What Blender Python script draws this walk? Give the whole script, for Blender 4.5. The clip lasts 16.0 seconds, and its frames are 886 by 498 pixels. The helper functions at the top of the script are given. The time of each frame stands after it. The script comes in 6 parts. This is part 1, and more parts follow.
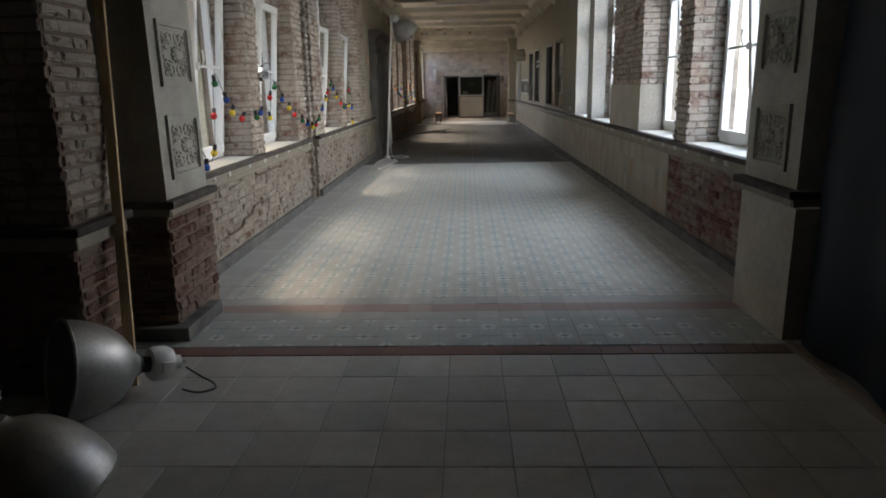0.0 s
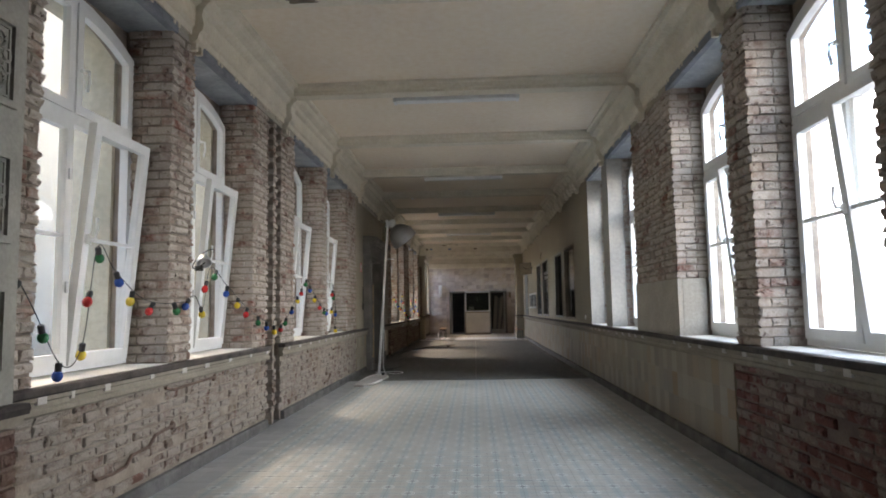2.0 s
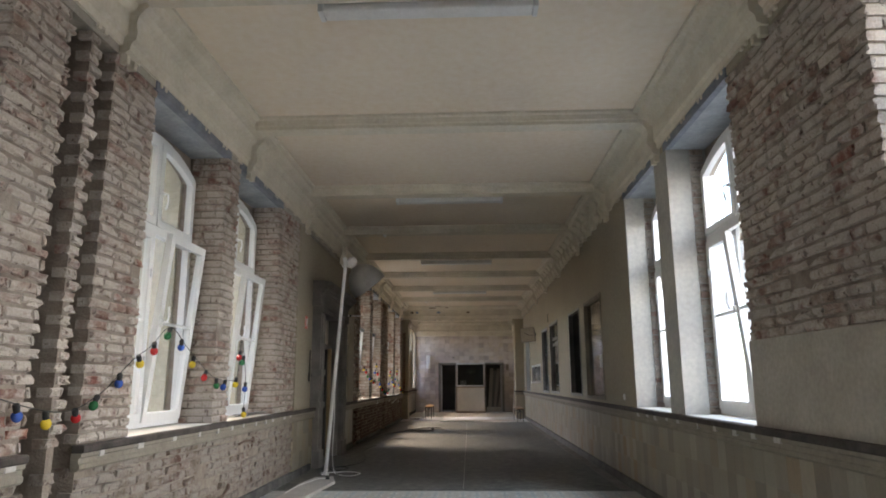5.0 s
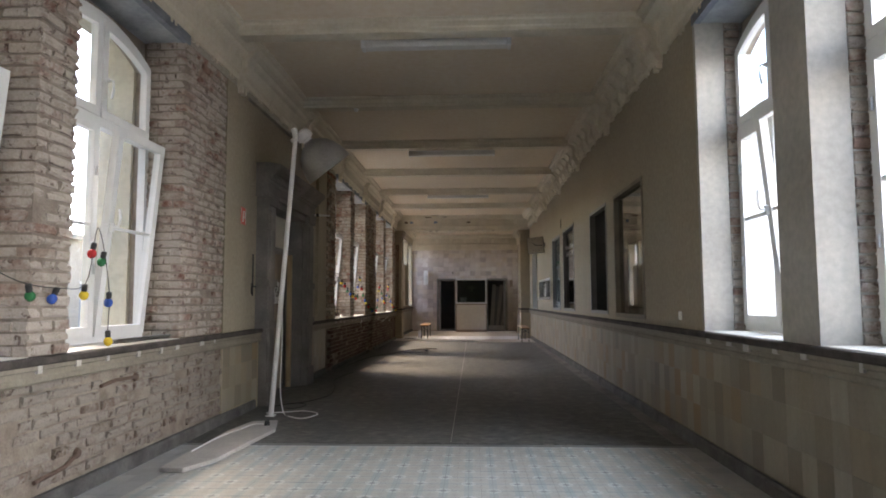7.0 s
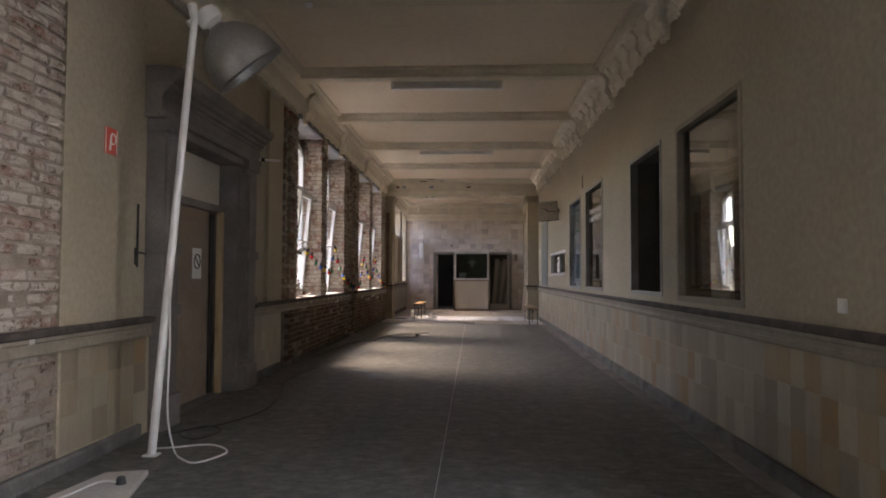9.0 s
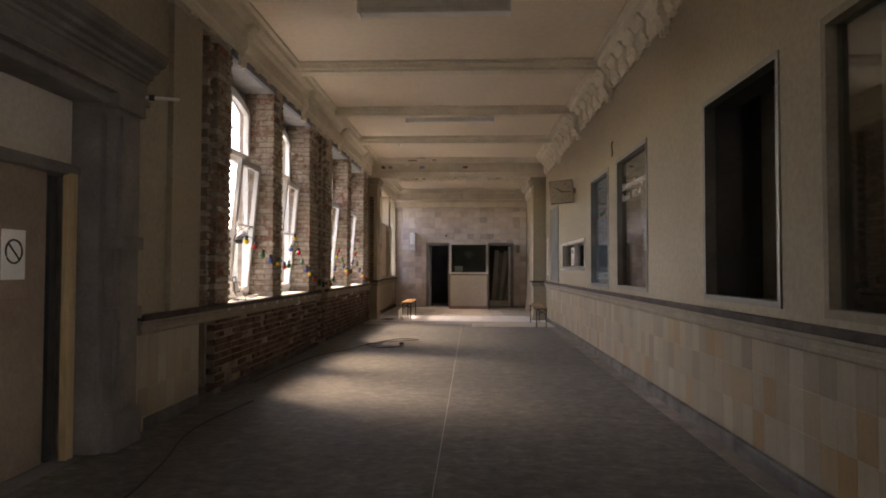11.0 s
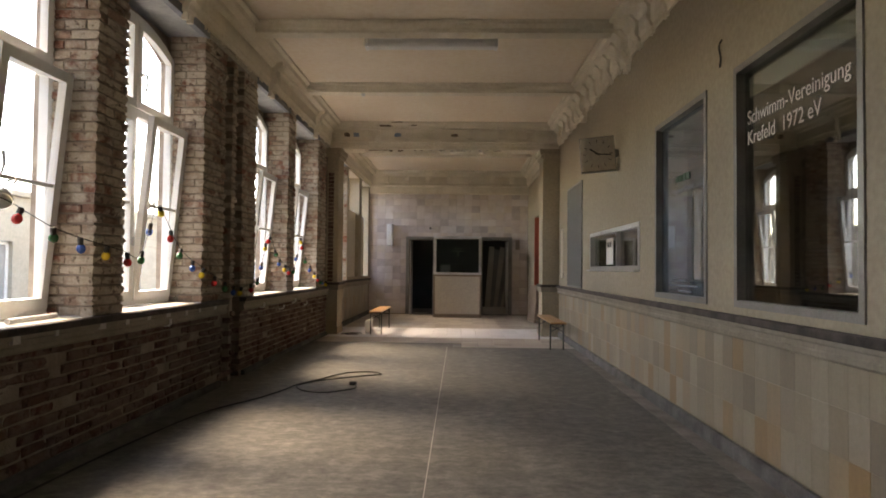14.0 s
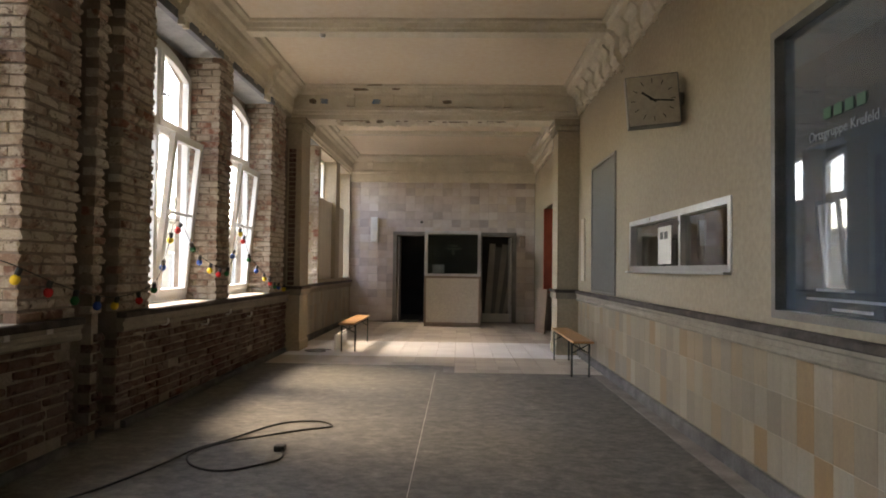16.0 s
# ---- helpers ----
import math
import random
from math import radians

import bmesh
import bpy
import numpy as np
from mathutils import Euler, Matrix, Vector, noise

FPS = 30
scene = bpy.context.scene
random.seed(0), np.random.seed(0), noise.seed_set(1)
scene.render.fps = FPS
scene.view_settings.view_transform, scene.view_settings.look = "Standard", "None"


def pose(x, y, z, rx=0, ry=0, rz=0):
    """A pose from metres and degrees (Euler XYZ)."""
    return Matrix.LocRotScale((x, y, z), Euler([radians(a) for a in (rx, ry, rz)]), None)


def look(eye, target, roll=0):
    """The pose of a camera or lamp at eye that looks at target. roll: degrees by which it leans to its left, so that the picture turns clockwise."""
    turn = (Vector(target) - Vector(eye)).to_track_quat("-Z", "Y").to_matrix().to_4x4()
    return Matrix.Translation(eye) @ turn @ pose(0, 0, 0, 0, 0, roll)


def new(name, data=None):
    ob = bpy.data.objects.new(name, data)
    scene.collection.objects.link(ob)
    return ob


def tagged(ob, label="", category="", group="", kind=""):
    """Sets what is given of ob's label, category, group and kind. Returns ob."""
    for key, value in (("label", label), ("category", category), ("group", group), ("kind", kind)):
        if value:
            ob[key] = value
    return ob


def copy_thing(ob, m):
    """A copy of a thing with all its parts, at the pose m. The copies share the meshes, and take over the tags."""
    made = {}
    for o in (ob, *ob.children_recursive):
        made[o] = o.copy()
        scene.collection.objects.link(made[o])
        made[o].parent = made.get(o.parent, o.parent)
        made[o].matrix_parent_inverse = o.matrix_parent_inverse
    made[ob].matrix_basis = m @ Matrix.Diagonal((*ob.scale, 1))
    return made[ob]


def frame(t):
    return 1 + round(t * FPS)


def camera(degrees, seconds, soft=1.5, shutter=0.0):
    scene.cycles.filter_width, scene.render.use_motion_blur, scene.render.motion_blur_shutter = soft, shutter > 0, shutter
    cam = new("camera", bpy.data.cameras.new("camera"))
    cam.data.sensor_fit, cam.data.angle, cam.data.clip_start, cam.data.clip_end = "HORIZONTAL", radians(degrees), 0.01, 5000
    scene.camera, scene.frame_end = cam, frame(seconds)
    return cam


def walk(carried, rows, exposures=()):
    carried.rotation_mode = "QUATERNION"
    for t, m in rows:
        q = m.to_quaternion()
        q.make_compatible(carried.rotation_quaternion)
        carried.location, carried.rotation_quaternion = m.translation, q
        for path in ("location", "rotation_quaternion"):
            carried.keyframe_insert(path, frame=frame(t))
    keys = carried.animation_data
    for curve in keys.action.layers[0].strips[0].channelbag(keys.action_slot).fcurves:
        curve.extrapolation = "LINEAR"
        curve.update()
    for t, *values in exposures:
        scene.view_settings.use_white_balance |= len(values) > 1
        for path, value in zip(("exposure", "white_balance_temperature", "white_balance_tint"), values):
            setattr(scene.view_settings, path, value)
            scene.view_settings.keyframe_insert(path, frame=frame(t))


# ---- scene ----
PATH = [
    (0, (-0.047, 0.474, 1.672), (-0.123, 2.415, 1.194), -1.2),
    (0.5, (-0.039, 0.868, 1.546), (-0.109, 2.853, 1.319), -1.0),
    (1, (-0.004, 1.321, 1.42), (-0.084, 3.319, 1.382), -1.1),
    (1.5, (0.017, 1.889, 1.344), (-0.067, 3.886, 1.427), -1.0),
    (2, (0.105, 2.451, 1.378), (0.011, 4.44, 1.559), -1.0),
    (2.5, (0.142, 3.079, 1.415), (0.05, 5.058, 1.686), -0.9),
    (3, (0.211, 3.699, 1.432), (0.129, 5.664, 1.795), -0.8),
    (3.2, (0.226, 3.927, 1.438), (0.143, 5.887, 1.827), -0.8),
    (5.3, (0.191, 6.869, 1.359), (0.113, 8.827, 1.758), -0.2),
    (5.5, (0.207, 7.133, 1.363), (0.122, 9.103, 1.698), -0.3),
    (6, (0.21, 7.849, 1.338), (0.127, 9.833, 1.578), -0.2),
    (6.5, (0.291, 8.576, 1.335), (0.204, 10.564, 1.531), -0.2),
    (7, (0.306, 9.282, 1.308), (0.216, 11.274, 1.466), -0.2),
    (7.5, (0.349, 9.99, 1.307), (0.255, 11.984, 1.44), -0.1),
    (8, (0.338, 10.682, 1.294), (0.246, 12.676, 1.409), 0.0),
    (8.5, (0.339, 11.404, 1.287), (0.245, 13.399, 1.385), 0.0),
    (9, (0.324, 12.111, 1.31), (0.23, 14.107, 1.394), 0.2),
    (9.2, (0.33, 12.389, 1.32), (0.235, 14.386, 1.4), 0.2),
    (11.5, (0.315, 15.538, 1.355), (0.233, 17.535, 1.415), 0.2),
    (12, (0.301, 16.244, 1.34), (0.222, 18.242, 1.402), 0.3),
    (12.5, (0.285, 16.931, 1.324), (0.209, 18.929, 1.386), 0.4),
    (13, (0.277, 17.618, 1.346), (0.215, 19.617, 1.406), 0.5),
    (13.5, (0.283, 18.298, 1.371), (0.221, 20.297, 1.422), 0.5),
    (14, (0.294, 19.009, 1.351), (0.243, 21.008, 1.411), 0.6),
    (14.5, (0.317, 19.674, 1.373), (0.269, 21.672, 1.434), 0.6),
    (15, (0.334, 20.342, 1.373), (0.285, 22.34, 1.432), 0.7),
    (15.5, (0.385, 21.034, 1.37), (0.336, 23.033, 1.43), 0.8),
    (16, (0.385, 21.739, 1.356), (0.336, 23.737, 1.417), 0.7),
]
EXPOSURE = [(0, 3.4, 6500, 10), (0.5, 3.02, 6500, 10), (1, 3.15, 6500, 12), (2, 3.45, 6500, 12), (5.5, 3.62, 6600, 12), (7.5, 3.68, 6600, 15), (9, 3.72, 6700, 19), (11.5, 3.69, 7600, 21), (13.5, 3.6, 7500, 15), (16, 3.7, 7400, 13)]
cam = camera(68.0, 16.0, soft=1.8)
walk(cam, [(t, look(eye, target, roll)) for t, eye, target, roll in PATH], EXPOSURE)

# ---- daylight: a bright overcast sky and a weak, wide sun ----
world = bpy.data.worlds.new("sky")
scene.world = world
world.use_nodes = True
wn = world.node_tree
sky = wn.nodes.new("ShaderNodeTexSky")
sky.sky_type, sky.sun_disc = "NISHITA", False
sky.sun_elevation, sky.sun_rotation = radians(49), radians(-65)
sky.air_density, sky.dust_density, sky.ozone_density = 1.0, 2.0, 1.0
wn.nodes["Background"].inputs["Strength"].default_value = 0.15
wn.links.new(sky.outputs[0], wn.nodes["Background"].inputs[0])
sun_data = bpy.data.lights.new("sun", "SUN")
sun_data.energy, sun_data.angle, sun_data.color = 1.0, radians(24), (1.0, 0.80, 0.57)
sun = new("sun", sun_data)
sun.matrix_world = look((-11, 21.2, 14.0), (0, 16, 0))


# ---- materials ----
class Nodes:
    """A small builder of node trees."""

    def __init__(self, name):
        self.mat = bpy.data.materials.new(name)
        self.mat.use_nodes = True
        self.tree = self.mat.node_tree
        self.bsdf = self.tree.nodes["Principled BSDF"]
        self.geo = self.add("ShaderNodeNewGeometry")
        self.pos = self.geo.outputs["Position"]

    def add(self, kind, **values):
        node = self.tree.nodes.new(kind)
        for key, value in values.items():
            node.inputs[key].default_value = value
        return node

    def link(self, a, b):
        self.tree.links.new(a, b)

    def noise(self, scale, detail=4.0, rough=0.55, stretch=None):
        n = self.add("ShaderNodeTexNoise", Scale=scale, Detail=detail, Roughness=rough)
        src = self.pos
        if stretch:
            m = self.add("ShaderNodeMapping")
            m.inputs["Scale"].default_value = stretch
            self.link(self.pos, m.inputs["Vector"])
            src = m.outputs[0]
        self.link(src, n.inputs["Vector"])
        return n.outputs["Fac"]

    def ramp(self, fac, stops, mode="LINEAR"):
        r = self.add("ShaderNodeValToRGB")
        r.color_ramp.interpolation = mode
        el = r.color_ramp.elements
        while len(el) < len(stops):
            el.new(0.5)
        for e, (p, c) in zip(el, stops):
            e.position = p
            e.color = (*c, 1) if len(c) == 3 else c
        self.link(fac, r.inputs[0])
        return r.outputs[0]

    def mix(self, fac, a, b, blend="MIX"):
        m = self.tree.nodes.new("ShaderNodeMix")
        m.data_type, m.blend_type = "RGBA", blend
        for value, slot in ((fac, 0), (a, 6), (b, 7)):
            if isinstance(value, (int, float)):
                m.inputs[slot].default_value = value
            elif isinstance(value, tuple):
                m.inputs[slot].default_value = (*value, 1)
            else:
                self.link(value, m.inputs[slot])
        return m.outputs[2]

    def math(self, op, a, b=0.0, c=0.0):
        m = self.tree.nodes.new("ShaderNodeMath")
        m.operation = op
        for slot, value in enumerate((a, b, c)):
            if isinstance(value, (int, float)):
                m.inputs[slot].default_value = value
            else:
                self.link(value, m.inputs[slot])
        return m.outputs[0]

    def bump(self, fac, strength=0.3, distance=0.01):
        b = self.add("ShaderNodeBump", Strength=strength, Distance=distance)
        self.link(fac, b.inputs["Height"])
        self.link(b.outputs[0], self.bsdf.inputs["Normal"])

    def done(self, color, rough, metal=0.0, specular=None):
        for value, slot in ((color, "Base Color"), (rough, "Roughness"), (metal, "Metallic")):
            if isinstance(value, tuple):
                self.bsdf.inputs[slot].default_value = (*value, 1)
            elif isinstance(value, (int, float)):
                self.bsdf.inputs[slot].default_value = value
            else:
                self.link(value, self.bsdf.inputs[slot])
        if specular is not None:
            self.bsdf.inputs["Specular IOR Level"].default_value = specular
        return self.mat


def plain(name, a, b, rough=0.6, large=1.5, small=30.0, bump=0.15, metal=0.0, distance=0.004, specular=None):
    """Two tones mixed by a large noise, broken by a fine one, with a fine relief."""
    n = Nodes(name)
    big, fine = n.noise(large, 5.0), n.noise(small, 3.0)
    col = n.ramp(big, [(0.32, a), (0.68, b)])
    col = n.mix(0.35, col, n.ramp(fine, [(0.3, (0.35, 0.35, 0.35)), (0.7, (0.65, 0.65, 0.65))]), "OVERLAY")
    n.bump(fine, bump, distance)
    r = n.math("MULTIPLY_ADD", big, 0.25, rough - 0.12)
    return n.done(col, r, metal, specular)


def brick_material(name, tones, coat, coat_amount):
    """Bricks, each of its own tone, under the remains of a lime coat."""
    n = Nodes(name)
    info = n.add("ShaderNodeObjectInfo")
    isl = n.math("FRACT", n.math("ADD", info.outputs["Random"], n.geo.outputs["Random Per Island"]))
    base = n.ramp(isl, [(i / len(tones), c) for i, c in enumerate(tones)], "CONSTANT")
    big, mid, fine = n.noise(1.3, 4.0), n.noise(9.0, 5.0, 0.65), n.noise(70.0, 4.0, 0.7)
    base = n.mix(0.5, base, n.ramp(mid, [(0.25, (0.3, 0.29, 0.28)), (0.75, (0.68, 0.68, 0.68))]), "OVERLAY")
    cover = n.math("ADD", n.math("MULTIPLY", big, 0.8), n.math("MULTIPLY", mid, 0.9))
    cover = n.math("ADD", cover, n.math("MULTIPLY", isl, 0.18))
    mask = n.ramp(cover, [(1.0 - coat_amount, (0, 0, 0)), (1.22 - coat_amount, (1, 1, 1))])
    col = n.mix(mask, base, coat)
    col = n.mix(0.45, col, n.ramp(fine, [(0.3, (0.3, 0.3, 0.3)), (0.7, (0.66, 0.66, 0.66))]), "OVERLAY")
    chips = n.ramp(n.noise(16.0, 5.0, 0.7), [(0.585, (0, 0, 0)), (0.645, (1, 1, 1))])
    col = n.mix(n.math("MULTIPLY", chips, 0.75), col, tuple(v * 0.42 for v in tones[2]))
    n.bump(n.math("SUBTRACT", n.math("ADD", fine, n.math("MULTIPLY", mid, 1.6)), chips), 0.7, 0.009)
    return n.done(col, 0.92, specular=0.2)


def glass_material(name, tint, rough=0.0, grey=0.0, power=4.0, least=0.05):
    """A thin pane: clear, with a gloss that grows towards grazing angles."""
    n = Nodes(name)
    clear, gloss, fres = n.add("ShaderNodeBsdfTransparent"), n.add("ShaderNodeBsdfGlossy"), n.add("ShaderNodeLayerWeight", Blend=0.5)
    clear.inputs[0].default_value = (*tint, 1)
    gloss.inputs["Roughness"].default_value = rough
    mix = n.add("ShaderNodeMixShader")
    n.link(n.math("MULTIPLY_ADD", n.math("POWER", fres.outputs["Facing"], power), 0.9, least), mix.inputs[0])
    n.link(clear.outputs[0], mix.inputs[1])
    n.link(gloss.outputs[0], mix.inputs[2])
    last = mix
    if grey:
        film = n.add("ShaderNodeBsdfDiffuse")
        film.inputs[0].default_value = (0.42, 0.54, 0.66, 1)
        last = n.add("ShaderNodeMixShader", Fac=grey)
        n.link(mix.outputs[0], last.inputs[1])
        n.link(film.outputs[0], last.inputs[2])
    n.link(last.outputs[0], n.tree.nodes["Material Output"].inputs[0])
    return n.mat


def pattern_material(name, border):
    """Old patterned floor tiles: rings round the corners, a small star in the middle, worn in places."""
    n = Nodes(name)
    sep = n.add("ShaderNodeSeparateXYZ")
    n.link(n.pos, sep.inputs[0])
    fold = lambda c, o: n.math("ABSOLUTE", n.math("SUBTRACT", n.math("FRACT", n.math("DIVIDE", n.math("ADD", c, o), 0.347)), 0.5))
    u, v = fold(sep.outputs[0], 12.4), fold(sep.outputs[1], 30.13)
    uc, vc = n.math("SUBTRACT", 0.5, u), n.math("SUBTRACT", 0.5, v)
    far = lambda a, b: n.math("SQRT", n.math("ADD", n.math("MULTIPLY", a, a), n.math("MULTIPLY", b, b)))
    r1, r2 = far(u, v), far(uc, vc)
    near = n.math("MINIMUM", r1, r2)
    petals = [n.math("MULTIPLY", n.math("LESS_THAN", n.math("ABSOLUTE", n.math("SUBTRACT", q, 0.115)), 0.042), n.math("GREATER_THAN", n.math("MULTIPLY", a, b), 0.0016)) for q, a, b in ((r1, u, v), (r2, uc, vc))]
    petal = n.math("MAXIMUM", *petals)
    heart = n.math("LESS_THAN", near, 0.055)
    stripe = n.math("LESS_THAN", n.math("MINIMUM", u, uc), 0.085)
    cross = n.math("LESS_THAN", n.math("MINIMUM", v, vc), 0.05)
    line = n.math("LESS_THAN", n.math("MINIMUM", n.math("MINIMUM", u, uc), n.math("MINIMUM", v, vc)), 0.009)
    leaf = n.math("LESS_THAN", n.math("ADD", n.math("ABSOLUTE", n.math("SUBTRACT", u, 0.25)), n.math("ABSOLUTE", n.math("SUBTRACT", v, 0.25))), 0.11)
    big, mid, fine = n.noise(0.7, 4.0), n.noise(6.0, 5.0), n.noise(60.0, 3.0)
    wear = n.ramp(n.math("ADD", n.math("MULTIPLY", mid, 0.55), n.math("MULTIPLY", big, 0.45)), [(0.36, (1, 1, 1)), (0.64, (0.35, 0.35, 0.35))])
    body = n.ramp(big, [(0.3, (0.40, 0.395, 0.36)), (0.7, (0.485, 0.475, 0.435))])
    if border:
        body = n.mix(1.0, body, (0.8, 0.86, 0.92), "MULTIPLY")
    for mask, amount, paint in ((stripe, 0.75, (0.30, 0.37, 0.385)), (cross, 0.45, (0.31, 0.375, 0.39)), (leaf, 0.5, (0.36, 0.325, 0.28)), (petal, 0.85, (0.64, 0.65, 0.62)), (heart, 0.8, (0.21, 0.19, 0.18)), (line, 0.5, (0.16, 0.18, 0.19))):
        body = n.mix(n.math("MULTIPLY", n.math("MULTIPLY", mask, wear), amount), body, paint)
    col = body
    info = n.add("ShaderNodeObjectInfo")
    tone = n.math("FRACT", n.math("ADD", info.outputs["Random"], n.geo.outputs["Random Per Island"]))
    col = n.mix(0.25, col, n.ramp(tone, [(0.0, (0.42, 0.42, 0.42)), (1.0, (0.58, 0.58, 0.58))]), "OVERLAY")
    col = n.mix(0.4, col, n.ramp(fine, [(0.3, (0.38, 0.38, 0.38)), (0.7, (0.6, 0.6, 0.6))]), "OVERLAY")
    n.bump(n.math("ADD", fine, mid), 0.12, 0.003)
    return n.done(col, n.math("MULTIPLY_ADD", mid, 0.35, 0.3))


def tile_material(name, tones, rough=0.4, streak=None, large=0.8):
    """Tiles, each of its own tone, with cloudy veins."""
    n = Nodes(name)
    info = n.add("ShaderNodeObjectInfo")
    isl = n.math("FRACT", n.math("ADD", info.outputs["Random"], n.geo.outputs["Random Per Island"]))
    base = n.ramp(isl, [(i / max(1, len(tones) - 1), c) for i, c in enumerate(tones)])
    vein, big, fine = n.noise(7.0, 6.0, 0.6, streak), n.noise(large, 4.0), n.noise(50.0, 3.0)
    col = n.mix(0.4, base, n.ramp(vein, [(0.3, (0.36, 0.34, 0.31)), (0.7, (0.62, 0.63, 0.64))]), "OVERLAY")
    col = n.mix(0.35, col, n.ramp(big, [(0.3, (0.4, 0.4, 0.4)), (0.7, (0.6, 0.6, 0.6))]), "OVERLAY")
    col = n.mix(0.15, col, n.ramp(fine, [(0.3, (0.3, 0.3, 0.3)), (0.7, (0.7, 0.7, 0.7))]), "OVERLAY")
    n.bump(fine, 0.06, 0.002)
    return n.done(col, n.math("MULTIPLY_ADD", vein, 0.3, rough - 0.1))


def screed_material(name):
    """Scraped screed with old glue, dust, pale specks and trowel marks."""
    n = Nodes(name)
    big, mid, fine, blot = n.noise(0.5, 5.0), n.noise(5.5, 8.0, 0.72), n.noise(45.0, 4.0, 0.7), n.noise(11.0, 6.0, 0.74, (0.85, 1.25, 1.0))
    col = n.ramp(mid, [(0.3, (0.05, 0.05, 0.049)), (0.5, (0.11, 0.108, 0.10)), (0.72, (0.19, 0.186, 0.172))])
    col = n.mix(0.5, col, n.ramp(big, [(0.3, (0.36, 0.355, 0.35)), (0.7, (0.64, 0.635, 0.62))]), "OVERLAY")
    col = n.mix(0.6, col, n.ramp(blot, [(0.36, (0.2, 0.2, 0.2)), (0.64, (0.79, 0.79, 0.77))]), "OVERLAY")
    speck = n.ramp(n.noise(14.0, 3.0, 0.7), [(0.68, (0, 0, 0)), (0.76, (1, 1, 1))])
    col = n.mix(n.math("MULTIPLY", speck, 0.3), col, (0.5, 0.48, 0.44))
    col = n.mix(0.35, col, n.ramp(fine, [(0.3, (0.3, 0.3, 0.3)), (0.7, (0.68, 0.68, 0.68))]), "OVERLAY")
    n.bump(n.math("ADD", fine, n.math("MULTIPLY", mid, 2.0)), 0.3, 0.004)
    return n.done(col, n.math("MULTIPLY_ADD", mid, 0.3, 0.5))


def wood_material(name, a, b, axis=(1.0, 12.0, 12.0), rough=0.5):
    n = Nodes(name)
    grain, fine = n.noise(4.0, 6.0, 0.6, axis), n.noise(60.0, 3.0, 0.6, axis)
    col = n.ramp(grain, [(0.35, a), (0.65, b)])
    col = n.mix(0.3, col, n.ramp(fine, [(0.3, (0.35, 0.35, 0.35)), (0.7, (0.65, 0.65, 0.65))]), "OVERLAY")
    n.bump(fine, 0.2, 0.002)
    return n.done(col, rough)


BRICK = brick_material("limed_brick", [(0.31, 0.205, 0.165), (0.36, 0.275, 0.22), (0.225, 0.125, 0.10), (0.38, 0.31, 0.255), (0.27, 0.12, 0.09), (0.33, 0.235, 0.19), (0.41, 0.34, 0.285), (0.185, 0.10, 0.085), (0.32, 0.225, 0.185)], (0.485, 0.425, 0.365), 0.245)
# scraped brick, its tones near 0.6 of BRICK to keep the lower wall dim
BRICK_LOW = brick_material("dimmed_scraped_brick", [(0.175, 0.123, 0.097), (0.210, 0.163, 0.130), (0.141, 0.071, 0.053), (0.224, 0.180, 0.147), (0.185, 0.133, 0.105), (0.122, 0.048, 0.038), (0.234, 0.184, 0.151), (0.161, 0.111, 0.084)], (0.30, 0.262, 0.225), 0.27)
BRICK_FAR = brick_material("bare_brick", [(0.33, 0.235, 0.18), (0.40, 0.32, 0.25), (0.26, 0.155, 0.12), (0.43, 0.36, 0.29), (0.29, 0.14, 0.10), (0.37, 0.28, 0.22), (0.45, 0.39, 0.32), (0.21, 0.13, 0.105)], (0.50, 0.44, 0.36), 0.17)
# bare brick with the shade of the window wall darkened into its tones
BRICK_SHADED = brick_material("shaded_low_brick", [(0.110, 0.062, 0.048), (0.132, 0.082, 0.063), (0.087, 0.039, 0.031), (0.141, 0.094, 0.073), (0.101, 0.037, 0.029), (0.124, 0.073, 0.056)], (0.174, 0.123, 0.098), 0.14)
BRICK_RED = brick_material("bare_red_brick", [(0.17, 0.075, 0.062), (0.215, 0.11, 0.09), (0.14, 0.06, 0.053), (0.235, 0.16, 0.135), (0.19, 0.085, 0.068)], (0.27, 0.225, 0.195), 0.16)
MORTAR = plain("old_mortar", (0.19, 0.15, 0.12), (0.34, 0.29, 0.235), 0.95, 5.0, 60.0, 0.8, distance=0.012)
MORTAR_RED = plain("dark_mortar", (0.13, 0.09, 0.075), (0.22, 0.16, 0.13), 0.95, 4.0, 60.0, 0.8, distance=0.012)
PLASTER = plain("cream_plaster", (0.332, 0.286, 0.207), (0.380, 0.329, 0.244), 0.75, 0.8, 22.0, 0.22)
PLASTER_OLD = plain("scratched_plaster", (0.360, 0.324, 0.266), (0.446, 0.410, 0.346), 0.8, 2.5, 30.0, 0.5, distance=0.01)
CEILING = plain("ceiling_paint", (0.713, 0.616, 0.491), (0.799, 0.702, 0.567), 0.8, 0.5, 12.0, 0.12)
STUCCO = plain("stucco", (0.62, 0.57, 0.46), (0.72, 0.66, 0.54), 0.75, 3.0, 25.0, 0.35, distance=0.008)
LINTEL = plain("lintel_concrete", (0.25, 0.27, 0.29), (0.42, 0.44, 0.46), 0.7, 3.0, 25.0, 0.4)
IRON = plain("painted_girder", (0.13, 0.15, 0.18), (0.24, 0.26, 0.29), 0.55, 5.0, 40.0, 0.2)
LEDGE = plain("dark_ledge_stone", (0.045, 0.038, 0.036), (0.105, 0.09, 0.08), 0.7, 6.0, 50.0, 0.3, specular=0.15)
LEDGE_FACE = plain("ledge_moulding", (0.20, 0.175, 0.135), (0.28, 0.248, 0.195), 0.7, 4.0, 30.0, 0.3)
